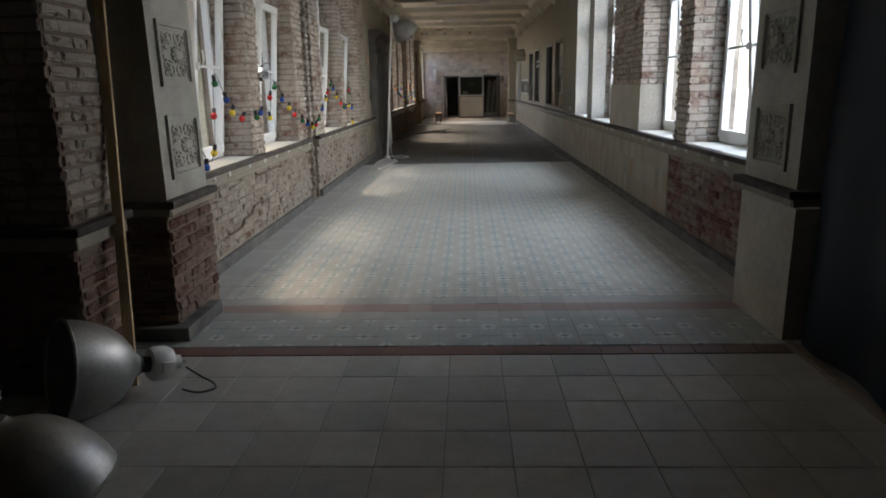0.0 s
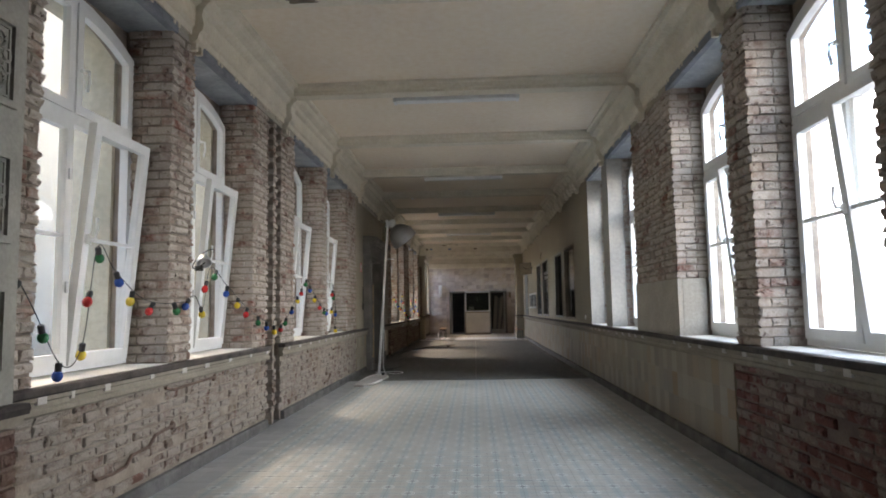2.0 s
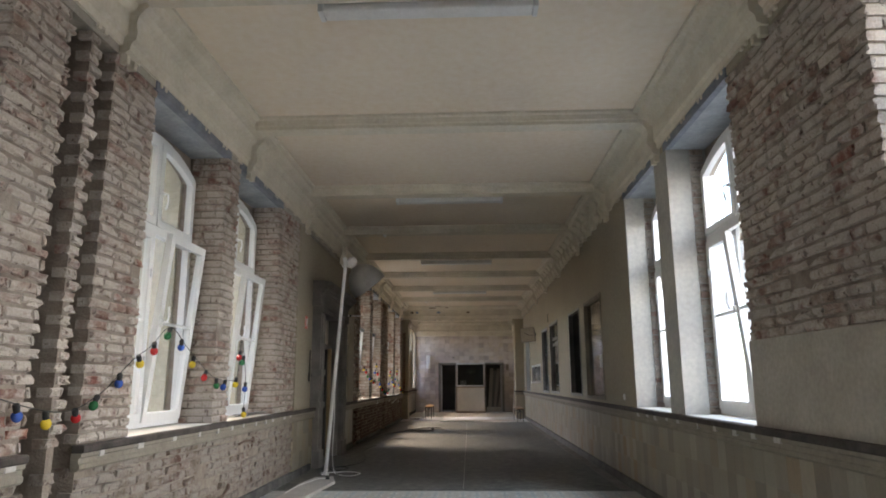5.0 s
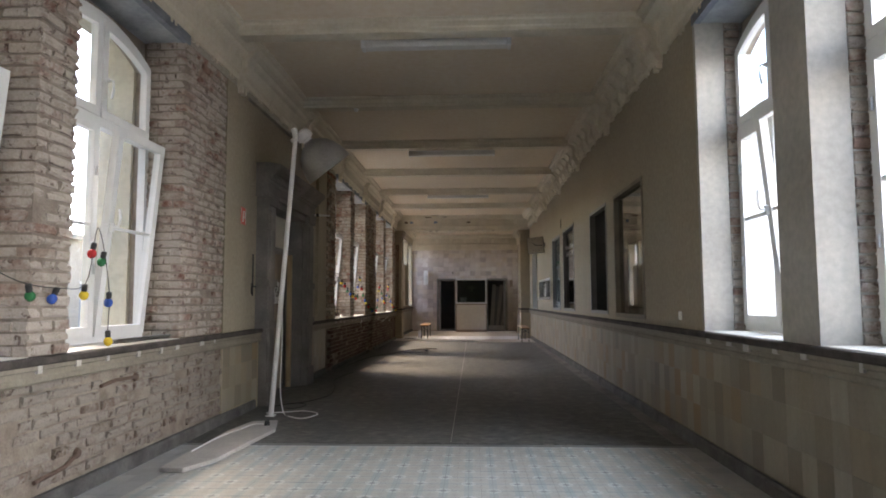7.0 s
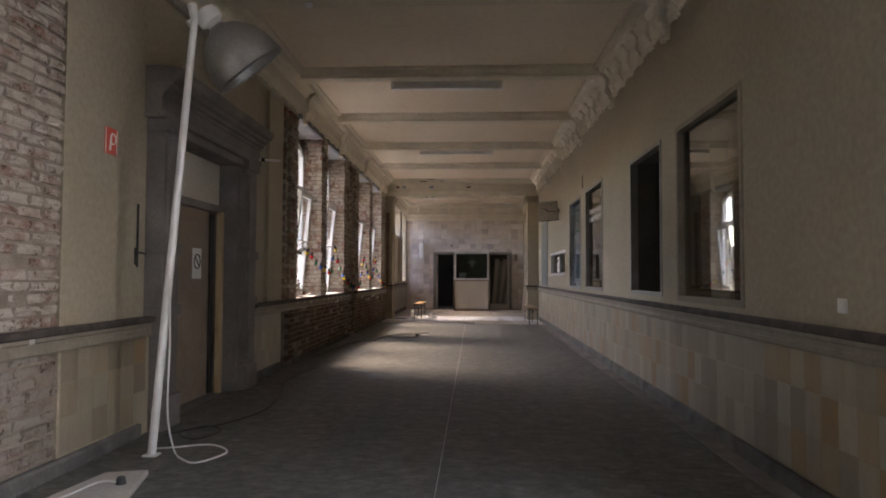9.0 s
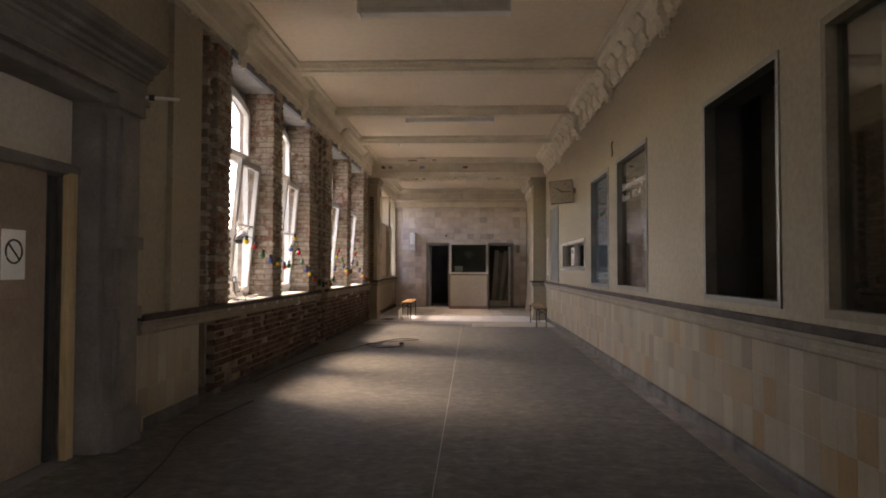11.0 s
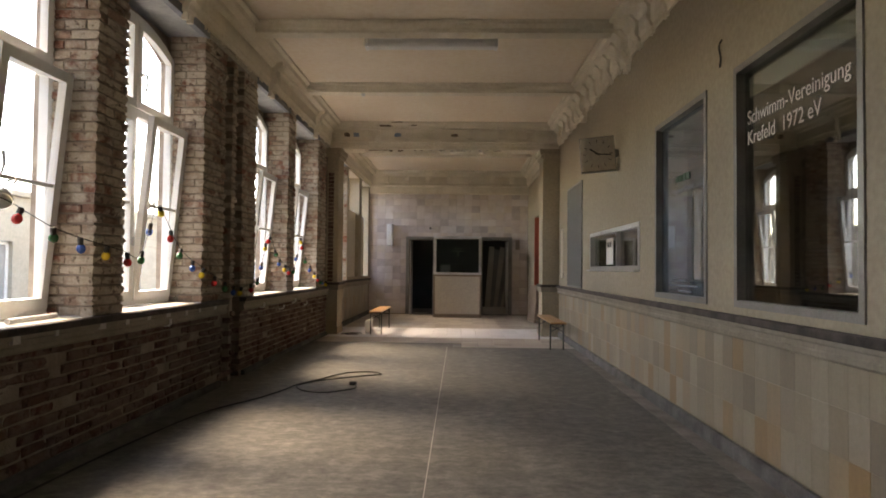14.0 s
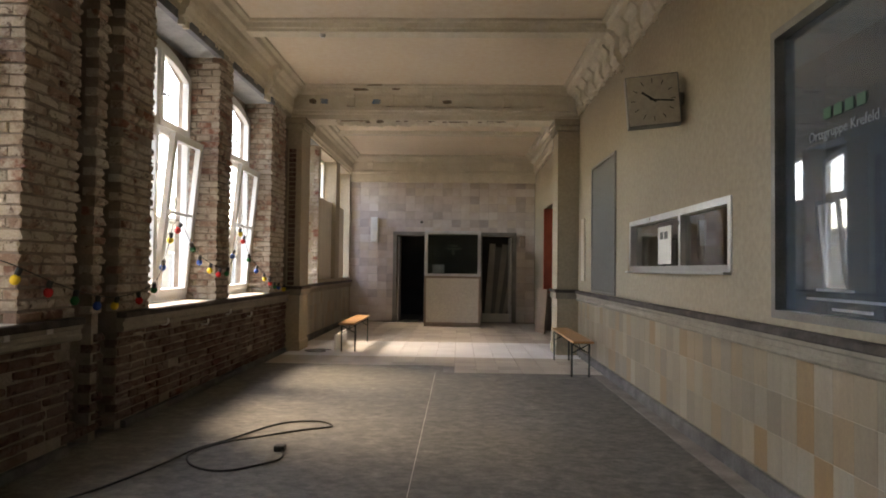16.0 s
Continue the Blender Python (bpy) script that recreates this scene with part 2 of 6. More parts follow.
SILL = plain("painted_sill", (0.55, 0.53, 0.47), (0.68, 0.66, 0.60), 0.5, 3.0, 30.0, 0.2)
SKIRT = plain("skirting_stone", (0.075, 0.072, 0.07), (0.165, 0.158, 0.15), 0.75, 4.0, 40.0, 0.3, specular=0.15)
PVC = plain("white_pvc", (0.78, 0.78, 0.76), (0.82, 0.82, 0.80), 0.35, 2.0, 20.0, 0.02)
GLASS = glass_material("window_glass", (0.93, 0.95, 0.94))
GLASS_DARK = glass_material("inner_glass", (0.75, 0.8, 0.78), 0.02, power=2.8, least=0.08)
GLASS_FILM = glass_material("filmed_glass", (0.5, 0.58, 0.66), 0.02, 0.12, power=2.8, least=0.08)
STONE = plain("portal_stone", (0.135, 0.122, 0.112), (0.24, 0.22, 0.20), 0.7, 2.5, 35.0, 0.35)
CARVED = plain("carved_relief_paint", (0.28, 0.268, 0.228), (0.39, 0.37, 0.32), 0.65, 4.0, 40.0, 0.3)
ALU = plain("brushed_aluminium", (0.55, 0.56, 0.57), (0.68, 0.69, 0.70), 0.32, 5.0, 80.0, 0.05, metal=1.0)
ALU_BOWL = plain("dusty_aluminium", (0.30, 0.30, 0.295), (0.46, 0.46, 0.45), 0.46, 3.0, 60.0, 0.12, metal=0.9)
ALU_DARK = plain("anodised_frame", (0.198, 0.192, 0.180), (0.270, 0.264, 0.252), 0.42, 4.0, 60.0, 0.05, metal=0.8)
ENAMEL = plain("white_enamel", (0.70, 0.70, 0.68), (0.80, 0.80, 0.78), 0.35, 6.0, 40.0, 0.05)
RUBBER = plain("black_rubber", (0.015, 0.015, 0.015), (0.03, 0.03, 0.03), 0.6, 8.0, 60.0, 0.1)
STEEL = plain("dark_green_steel", (0.03, 0.035, 0.035), (0.06, 0.065, 0.06), 0.45, 8.0, 60.0, 0.1, metal=0.4)
# wall colour with the darkness of an unlit room painted in
ROOM_SHADE = plain("unlit_room_shade", (0.05, 0.05, 0.052), (0.09, 0.088, 0.085), 0.85, 1.5, 20.0, 0.2)
FLOOR_GREY = tile_material("grey_floor_tile", [(0.40, 0.395, 0.38), (0.46, 0.445, 0.425), (0.50, 0.49, 0.47)], 0.45)
FLOOR_RED = tile_material("dark_red_tile", [(0.12, 0.06, 0.055), (0.17, 0.085, 0.075)], 0.4)
FLOOR_PINK = tile_material("faded_red_tile", [(0.30, 0.22, 0.19), (0.35, 0.27, 0.235)], 0.45)
FLOOR_EDGE = tile_material("plain_border_tile", [(0.33, 0.33, 0.33), (0.40, 0.395, 0.39)], 0.45)
FLOOR_END = tile_material("pale_end_tile", [(0.34, 0.30, 0.25), (0.42, 0.375, 0.315), (0.47, 0.43, 0.37)], 0.42)
# end tile whitened to carry the pool of window light
FLOOR_LIT = tile_material("lit_end_tile", [(0.60, 0.61, 0.63), (0.70, 0.71, 0.73)], 0.35)
FLOOR_PAT = pattern_material("patterned_tile", False)
FLOOR_BORDER = pattern_material("patterned_border_tile", True)
SCREED = screed_material("screed")
FLOOR_GREY_DUSTY = plain("dusty_mortar_strip", (0.16, 0.15, 0.135), (0.27, 0.255, 0.235), 0.85, 3.0, 40.0, 0.4, specular=0.2)
DADO = tile_material("dado_tile", [(0.20, 0.165, 0.115), (0.29, 0.255, 0.19), (0.235, 0.197, 0.138), (0.33, 0.295, 0.23), (0.25, 0.16, 0.07), (0.28, 0.245, 0.18), (0.185, 0.16, 0.118), (0.31, 0.27, 0.205)], 0.35, (2.288, 2.239, 0.418))
ENDTILE = tile_material("end_wall_tile", [(0.470, 0.403, 0.381), (0.582, 0.515, 0.482), (0.526, 0.448, 0.414), (0.627, 0.571, 0.538), (0.560, 0.482, 0.403), (0.403, 0.347, 0.336)], 0.35)
GROUT = plain("grout", (0.20, 0.17, 0.125), (0.26, 0.225, 0.17), 0.9, 4.0, 40.0, 0.3)
GROUT_FLOOR = plain("floor_grout", (0.17, 0.17, 0.165), (0.24, 0.235, 0.225), 0.9, 4.0, 40.0, 0.3)
TARP = plain("blue_tarpaulin", (0.018, 0.026, 0.042), (0.032, 0.044, 0.066), 0.5, 2.0, 40.0, 0.2)
PINE = wood_material("pine_batten", (0.42, 0.29, 0.15), (0.55, 0.40, 0.23), (12.0, 12.0, 1.0))
BENCH_WOOD = wood_material("varnished_bench_board", (0.33, 0.17, 0.07), (0.46, 0.26, 0.11), (12.0, 1.0, 12.0), 0.35)
DOOR_WOOD = plain("worn_door_panel", (0.20, 0.15, 0.11), (0.30, 0.235, 0.175), 0.6, 2.0, 30.0, 0.2)
CREAM_PANEL = plain("cream_panel", (0.52, 0.47, 0.38), (0.58, 0.53, 0.44), 0.55, 1.0, 25.0, 0.08)
GREY_PANEL = plain("grey_panel", (0.20, 0.205, 0.20), (0.26, 0.265, 0.255), 0.5, 1.2, 25.0, 0.08)
PANEL_DARK = plain("dark_grey_panel", (0.085, 0.09, 0.088), (0.12, 0.125, 0.12), 0.45, 1.2, 25.0, 0.08)
WHITE_CARD = plain("white_card", (0.70, 0.69, 0.66), (0.78, 0.77, 0.74), 0.6, 5.0, 40.0, 0.05)
BOARD = plain("grey_board", (0.42, 0.39, 0.36), (0.52, 0.49, 0.45), 0.55, 4.0, 40.0, 0.1)
RED = plain("red_paint", (0.30, 0.06, 0.03), (0.38, 0.085, 0.045), 0.5, 4.0, 30.0, 0.1)
RUST = plain("rusty_pipe", (0.09, 0.055, 0.04), (0.17, 0.11, 0.08), 0.8, 12.0, 60.0, 0.4)
SIGN_RED = plain("sign_red", (0.6, 0.07, 0.04), (0.66, 0.08, 0.05), 0.4, 8.0, 40.0, 0.02)
BULBS = [plain(nm + "_bulb_lacquer", c, tuple(v * 1.1 for v in c), 0.2, 9.0, 60.0, 0.02) for nm, c in (("red", (0.55, 0.03, 0.03)), ("green", (0.03, 0.16, 0.06)), ("blue", (0.04, 0.10, 0.40)), ("yellow", (0.75, 0.55, 0.05)))]
FACADE = plain("rendered_facade", (0.29, 0.26, 0.20), (0.35, 0.315, 0.25), 0.85, 0.6, 15.0, 0.2)
# near-black colour that stands in for the shade deep in the chases
CHASE_SHADE = plain("chase_shade", (0.05, 0.036, 0.032), (0.085, 0.06, 0.052), 0.95, 6.0, 50.0, 0.6)
FADED = plain("faded_print", (0.24, 0.26, 0.28), (0.3, 0.32, 0.34), 0.7, 6.0, 40.0, 0.05)
EMBLEM = plain("green_print", (0.035, 0.11, 0.06), (0.05, 0.15, 0.08), 0.6, 6.0, 40.0, 0.05)
BLUE_STAIN = plain("old_blue_paint", (0.16, 0.24, 0.36), (0.34, 0.36, 0.38), 0.85, 9.0, 60.0, 0.2)
BARE = plain("bare_plaster_patch", (0.13, 0.10, 0.075), (0.24, 0.19, 0.14), 0.95, 12.0, 70.0, 0.6)
REVEAL = plain("rendered_reveal", (0.483, 0.448, 0.347), (0.621, 0.571, 0.439), 0.85, 1.5, 18.0, 0.35)
# emissive white for the added backdrop beyond the right windows
BACKDROP_GLOW = bpy.data.materials.new("backdrop_glow")
BACKDROP_GLOW.use_nodes = True
BACKDROP_GLOW.node_tree.nodes["Principled BSDF"].inputs["Base Color"].default_value = (0.8, 0.8, 0.8, 1)
BACKDROP_GLOW.node_tree.nodes["Principled BSDF"].inputs["Emission Color"].default_value = (0.92, 0.97, 1.0, 1)
BACKDROP_GLOW.node_tree.nodes["Principled BSDF"].inputs["Emission Strength"].default_value = 0.22
REVEAL_IN = plain("pale_reveal_plaster", (0.37, 0.35, 0.31), (0.47, 0.45, 0.40), 0.8, 1.5, 20.0, 0.35)
GROUND = plain("yard_paving", (0.20, 0.195, 0.185), (0.28, 0.27, 0.255), 0.9, 0.5, 15.0, 0.3)


# ---- building helpers ----
def box(bm, x0, x1, y0, y1, z0, z1, bevel=0.0):
    m = Matrix.Translation(((x0 + x1) / 2, (y0 + y1) / 2, (z0 + z1) / 2)) @ Matrix.Diagonal((abs(x1 - x0), abs(y1 - y0), abs(z1 - z0), 1))
    made = bmesh.ops.create_cube(bm, size=1, matrix=m)["verts"]
    if bevel:
        edges = list({e for v in made for e in v.link_edges})
        bmesh.ops.bevel(bm, geom=edges, offset=bevel, segments=2, affect="EDGES", profile=0.6)
    return bm


def boxes(*rows, bevel=0.0):
    bm = bmesh.new()
    for r in rows:
        box(bm, *r, bevel=bevel)
    return bm


def tube(bm, a, b, r0, r1=None, seg=12):
    a, b = Vector(a), Vector(b)
    m = Matrix.Translation((a + b) / 2) @ (b - a).to_track_quat("Z", "Y").to_matrix().to_4x4()
    bmesh.ops.create_cone(bm, cap_ends=True, segments=seg, radius1=r0, radius2=r0 if r1 is None else r1, depth=(b - a).length, matrix=m)
    return bm


def lathe(bm, profile, m=Matrix.Identity(4), seg=32):
    rings = []
    for r, z in profile:
        rings.append([bm.verts.new(m @ Vector((r * math.cos(2 * math.pi * k / seg), r * math.sin(2 * math.pi * k / seg), z))) for k in range(seg)])
    for a, b in zip(rings, rings[1:]):
        for k in range(seg):
            bm.faces.new((a[k], a[(k + 1) % seg], b[(k + 1) % seg], b[k]))
    return bm


def sweep(bm, pts, r, seg=6):
    """A round cable along a line of points."""
    pts = [Vector(p) for p in pts]
    rings = []
    for i, p in enumerate(pts):
        d = (pts[min(i + 1, len(pts) - 1)] - pts[max(i - 1, 0)]).normalized()
        a = d.orthogonal() if abs(d.z) > 0.95 else d.cross(Vector((0, 0, 1)))
        a.normalize()
        b = d.cross(a).normalized()
        rings.append([bm.verts.new(p + r * (a * math.cos(2 * math.pi * k / seg) + b * math.sin(2 * math.pi * k / seg))) for k in range(seg)])
    for a, b in zip(rings, rings[1:]):
        for k in range(seg):
            bm.faces.new((a[k], a[(k + 1) % seg], b[(k + 1) % seg], b[k]))
    bm.faces.new(rings[0][::-1]), bm.faces.new(rings[-1])
    return bm


def spline(keys, n=8):
    """A smooth line through the key points."""
    keys = [Vector(k) for k in keys]
    out = []
    for i in range(len(keys) - 1):
        p0, p1, p2, p3 = keys[max(i - 1, 0)], keys[i], keys[i + 1], keys[min(i + 2, len(keys) - 1)]
        for k in range(n):
            t = k / n
            out.append(0.5 * ((2 * p1) + (p2 - p0) * t + (2 * p0 - 5 * p1 + 4 * p2 - p3) * t * t + (3 * p1 - p0 - 3 * p2 + p3) * t ** 3))
    return out + [keys[-1]]


def extrude(bm, profile, axis, a, b):
    """A closed profile drawn out along y (profile in x, z) or along x (profile in y, z)."""
    put = (lambda p, q, s: (p, s, q)) if axis == "y" else (lambda p, q, s: (s, p, q))
    lo = [bm.verts.new(put(p, q, a)) for p, q in profile]
    hi = [bm.verts.new(put(p, q, b)) for p, q in profile]
    k = len(profile)
    for i in range(k):
        bm.faces.new((lo[i], lo[(i + 1) % k], hi[(i + 1) % k], hi[i]))
    bm.faces.new(lo[::-1]), bm.faces.new(hi)
    return bm


def ring_frame(bm, outer, inner, place, d0, d1):
    """A flat frame between two loops of as many points, d0 to d1 deep."""
    k = len(outer)
    loops = [[bm.verts.new(place(u, v, d)) for u, v in lp] for lp, d in ((outer, d0), (inner, d0), (inner, d1), (outer, d1))]
    for a, b in ((0, 1), (1, 2), (2, 3), (3, 0)):
        for i in range(k):
            j = (i + 1) % k
            bm.faces.new((loops[a][i], loops[a][j], loops[b][j], loops[b][i]))
    return bm


def rect_loop(u0, u1, z0, z1):
    return [(u0, z0), (u1, z0), (u1, z1), (u0, z1)]


def part(name, bm, material, parent=None, label="", smooth=False):
    """One mesh object, under a thing or a part if one is given."""
    bmesh.ops.recalc_face_normals(bm, faces=bm.faces)
    me = bpy.data.meshes.new(name)
    bm.to_mesh(me)
    bm.free()
    if smooth:
        me.polygons.foreach_set("use_smooth", [True] * len(me.polygons))
        me.set_sharp_from_angle(angle=radians(40))
    me.materials.append(material)
    ob = new(name, me)
    ob.parent = parent
    return tagged(ob, label)


def thing(name, label, category, loc=(0, 0, 0), group="", turn=0.0):
    ob = new(name)
    ob.empty_display_size = 0.1
    ob.matrix_world = pose(*loc, 0, 0, turn)
    return tagged(ob, label, category, group)


def structure(name, bm, material, label="", category="wall"):
    return tagged(part(name, bm, material), label, category, kind="structure")


def lettering(name, text, size, m, material, parent, label=""):
    """Flat raised letters in the built-in font."""
    cu = bpy.data.curves.new(name, "FONT")
    cu.body, cu.size, cu.extrude = text, size, 0.001
    tmp = new(name + "_curve", cu)
    me = bpy.data.meshes.new_from_object(tmp)
    bpy.data.objects.remove(tmp)
    me.materials.append(material)
    ob = new(name, me)
    ob.parent = parent
    ob.matrix_basis = m
    return tagged(ob, label)


# ---- the corridor: plan ----
XL, XR = -2.41, 2.31            # wall faces
BACK = 0.36                     # depth of the window niches
SILL_L, SILL_R, HEAD = 0.97, 1.04, 3.80
TOP = 4.33                      # ceiling
Y0, Y1 = -3.0, 38.5             # ends of the place
NICHES_L = [(6.12, 7.75), (8.2, 9.8), (11.55, 13.2), (13.62, 15.28), (22.2, 23.8), (24.25, 25.85), (27.65, 29.25), (29.7, 31.4)]
NICHE_END = (33.1, 34.7)
NICHES_R = [(6.1, 7.7), (8.18, 9.72), (11.55, 13.2), (13.66, 15.1)]
BEAMS = [5.46 + 2.68 * k for k in range(10)]

# floor
structure("floor", boxes((-3.2, 3.0, Y0, 41.5, -0.3, -0.007)), GROUT_FLOOR, "grey mortar bed under the corridor floor", "floor")
structure("floor_screed", boxes((-2.46, 2.36, 15.45, 30.4, -0.0069, 0.0), (-2.46, 0.19, 30.4, 31.02, -0.0069, 0.0)), SCREED, "worn dusty grey-brown screed floor", "floor")
structure("floor_strip", boxes((2.13, 2.275, 15.47, 30.38, -0.005, 0.0035)), FLOOR_GREY_DUSTY, "pale dusty edge strip of the floor along the skirting", "floor")
structure("trim_seam", boxes((0.09, 0.0945, 15.5, 30.38, 0.0, 0.001)), BOARD, "pale seam line along the screed floor", "seam")

# ceiling
structure("ceiling", boxes((-3.1, 2.9, Y0, 32.6, TOP, TOP + 0.2), (-3.1, 2.9, 32.6, 38.9, 4.24, TOP + 0.2)), CEILING, "cream painted plaster ceiling", "ceiling")
for y in BEAMS:
    prof = [(y - 0.14, TOP + 0.01), (y - 0.14, TOP - 0.03), (y - 0.115, TOP - 0.045), (y - 0.115, TOP - 0.10), (y - 0.10, TOP - 0.115), (y - 0.10, TOP - 0.15), (y + 0.10, TOP - 0.15), (y + 0.10, TOP - 0.115), (y + 0.115, TOP - 0.10), (y + 0.115, TOP - 0.045), (y + 0.14, TOP - 0.03), (y + 0.14, TOP + 0.01)]
    structure("beam", extrude(bmesh.new(), prof, "x", -2.2, 2.1), STUCCO, "moulded cream ceiling beam across the corridor", "beam")
for y in (35.5,):
    structure("beam", extrude(bmesh.new(), [(y - 0.12, 4.25), (y - 0.1, 4.17), (y + 0.1, 4.17), (y + 0.12, 4.25)], "x", -2.2, 2.1), STUCCO, "moulded cream ceiling beam across the corridor", "beam")


def cornice(side, wall, y0, y1, top):
    s = 1 if side == "left" else -1
    prof = [(0, -0.46), (0.025, -0.46), (0.03, -0.40), (0.055, -0.37), (0.055, -0.20), (0.10, -0.17), (0.12, -0.13), (0.20, -0.105), (0.22, -0.05), (0.27, -0.035), (0.27, 0.01), (0, 0.01)]
    bm = extrude(bmesh.new(), [(wall + s * p, top + q) for p, q in prof], "y", y0, y1)
    structure("trim_cornice", bm, STUCCO, "cream stucco cornice along the wall", "cornice")


cornice("left", XL, 5.5, 32.4, TOP), cornice("right", XR, 5.45, 32.4, TOP)
cornice("left", XL, 32.9, Y1, 4.24), cornice("right", XR, 32.9, Y1, 4.24)


def console(s, out=0.85, w=0.075):
    """A broad scrolled stucco bracket with two small drops, its back on the wall at x = 0."""
    pts = [(0, 0), (0.19, 0), (0.185, -0.035), (0.15, -0.055), (0.118, -0.085), (0.108, -0.13), (0.122, -0.18), (0.115, -0.215), (0.085, -0.235), (0.075, -0.27), (0.045, -0.285), (0, -0.29)]
    bm = extrude(bmesh.new(), [(s * p * out, q * 1.15) for p, q in pts], "y", -w, w)
    for y in (-w * 0.55, w * 0.55):
        box(bm, *sorted((0.0, s * 0.055 * out)), y - 0.018, y + 0.018, -0.385, -0.33, 0.006)
    return bm


def consoles(wall, s, y0, y1, n, z, group, scale=1.0, out=0.85):
    first = part("cornice_bracket", console(s, out), STUCCO)
    first.matrix_world = pose(wall, y0, z)
    first.scale = (scale, scale, scale)
    tagged(first, "scrolled cream stucco bracket under the cornice", "bracket", group)
    for k in range(1, n):
        copy_thing(first, pose(wall, y0 + (y1 - y0) * k / (n - 1), z))


consoles(XR + 0.003, -1, 16.65, 31.9, 34, 4.22, "brackets along the plaster wall")
consoles(XR + 0.003, -1, 5.85, 15.9, 22, 4.22, "brackets over the brick windows", out=0.45)
consoles(XL - 0.003, 1, 5.85, 16.4, 23, 4.22, "brackets over the near window wall", out=0.45)
consoles(XL - 0.003, 1, 16.9, 31.9, 33, 4.22, "brackets over the portal and far windows", out=0.5)
consoles(XL - 0.003, 1, 8.14, 31.0, 9, 4.235, "brackets at the beam ends on the window wall", 1.3)
consoles(XR + 0.003, -1, 8.14, 29.58, 9, 4.235, "brackets at the beam ends on the plaster wall", 1.3)

# cross beam with pilasters near the far end
bm = extrude(bmesh.new(), [(32.24, TOP), (32.24, TOP - 0.03), (32.28, TOP - 0.04), (32.28, TOP - 0.06), (32.32, TOP - 0.075), (32.335, TOP - 0.11), (32.37, TOP - 0.12), (32.42, TOP - 0.13), (32.42, 3.985), (32.36, 3.975), (32.36, 3.935), (32.40, 3.925), (32.40, 3.885), (32.44, 3.875), (32.44, 3.80), (32.9, 3.80), (32.9, TOP)], "x", XL, XR)
structure("beam_cross", bm, STUCCO, "deep moulded cross beam with peeling paint", "beam")
for k, x in enumerate((-1.42, -0.78, -0.14, 0.50, 1.14, 1.70)):
    bm = extrude(bmesh.new(), [(0.0, 0.0), (-0.085, 0.0), (-0.08, -0.03), (-0.05, -0.06), (-0.042, -0.17), (-0.055, -0.19), (0.0, -0.195)], "x", -0.065, 0.065)
    for i in range(4):
        box(bm, -0.058 + 0.033 * i, -0.041 + 0.033 * i, -0.062, -0.03, -0.165, -0.06, 0.003)
    for i in range(3):
        box(bm, -0.045 + 0.034 * i, -0.023 + 0.034 * i, -0.085, -0.05, -0.262, -0.222, 0.003)
    b = part("frieze_bracket", bm, STUCCO)
    b.matrix_world = pose(x, 32.423, 4.195)
    tagged(b, "small fluted cream console on the cross beam", "bracket", "consoles on the cross beam")
for a, b in ((-1.34, -0.86), (-0.70, -0.22), (-0.06, 0.42), (0.58, 1.06), (1.22, 1.62)):
    structure("trim_frieze_panel", ring_frame(bmesh.new(), rect_loop(a, b, 4.01, 4.175), rect_loop(a + 0.03, b - 0.03, 4.04, 4.145), lambda u, v, d: (u, d, v), 32.405, 32.425), STUCCO, "raised frame of a frieze panel on the cross beam", "moulding")


def ragged(x, y, z, w, h, seed, axis):
    """A thin patch with a broken outline, on a front (axis y) or an underside (axis z)."""
    rnd, bm = random.Random(seed), bmesh.new()
    n = 22
    ring = []
    for i in range(n):
        an = 2 * math.pi * i / n
        r = rnd.uniform(0.62, 1.0)
        ring.append((x + w / 2 * r * max(-0.8, min(0.8, math.cos(an))) * 1.25, h / 2 * r * max(-0.8, min(0.8, math.sin(an))) * 1.25))
    for d in (0.0, 0.003):
        vs = [bm.verts.new((p, y - d, z + q) if axis == "y" else (p, y + q, z - d)) for p, q in ring]
        bm.faces.new(vs)
    return bm


for k, (x, z, w, h) in enumerate(((-1.86, 4.09, 0.15, 0.1), (-1.0, 4.09, 0.16, 0.1))):
    structure("trim_stain", ragged(x, 32.416, z, w, h, 60 + k, "y"), BLUE_STAIN, "remains of blue paint on the frieze", "paint")
for k, (x, z, w, h, y) in enumerate(((-1.25, 4.25, 0.3, 0.05, 32.276), (-1.0, 4.313, 0.30, 0.035, 32.236), (-0.66, 4.26, 0.16, 0.03, 32.276), (0.16, 4.09, 0.18, 0.07, 32.416), (-2.05, 4.09, 0.14, 0.1, 32.416))):
    structure("trim_patch", ragged(x, y, z, w, h, 70 + k, "y"), BARE if k != 1 else PLASTER, "bare patch where the stucco has broken off", "patch")
for k, (x, y, w, h) in enumerate(((-1.45, 32.55, 0.5, 0.14), (-0.95, 32.62, 0.7, 0.2), (-0.3, 32.56, 0.8, 0.16), (0.4, 32.58, 0.9, 0.1), (0.95, 32.55, 0.4, 0.12), (-1.1, 32.5, 0.5, 0.06))):
    structure("trim_patch", ragged(x, y, 3.797, w, h, 80 + k, "z"), BARE, "bare patch under the beam where paint has peeled", "patch")
for k, (x, y, w, h) in enumerate(((-1.4, 8.1, 0.34, 0.12), (-0.33, 8.08, 0.24, 0.10))):
    structure("trim_patch", ragged(x, y, TOP - 0.152, w, h, 90 + k, "z"), BARE, "bare patch under the beam where the stucco has broken off", "patch")
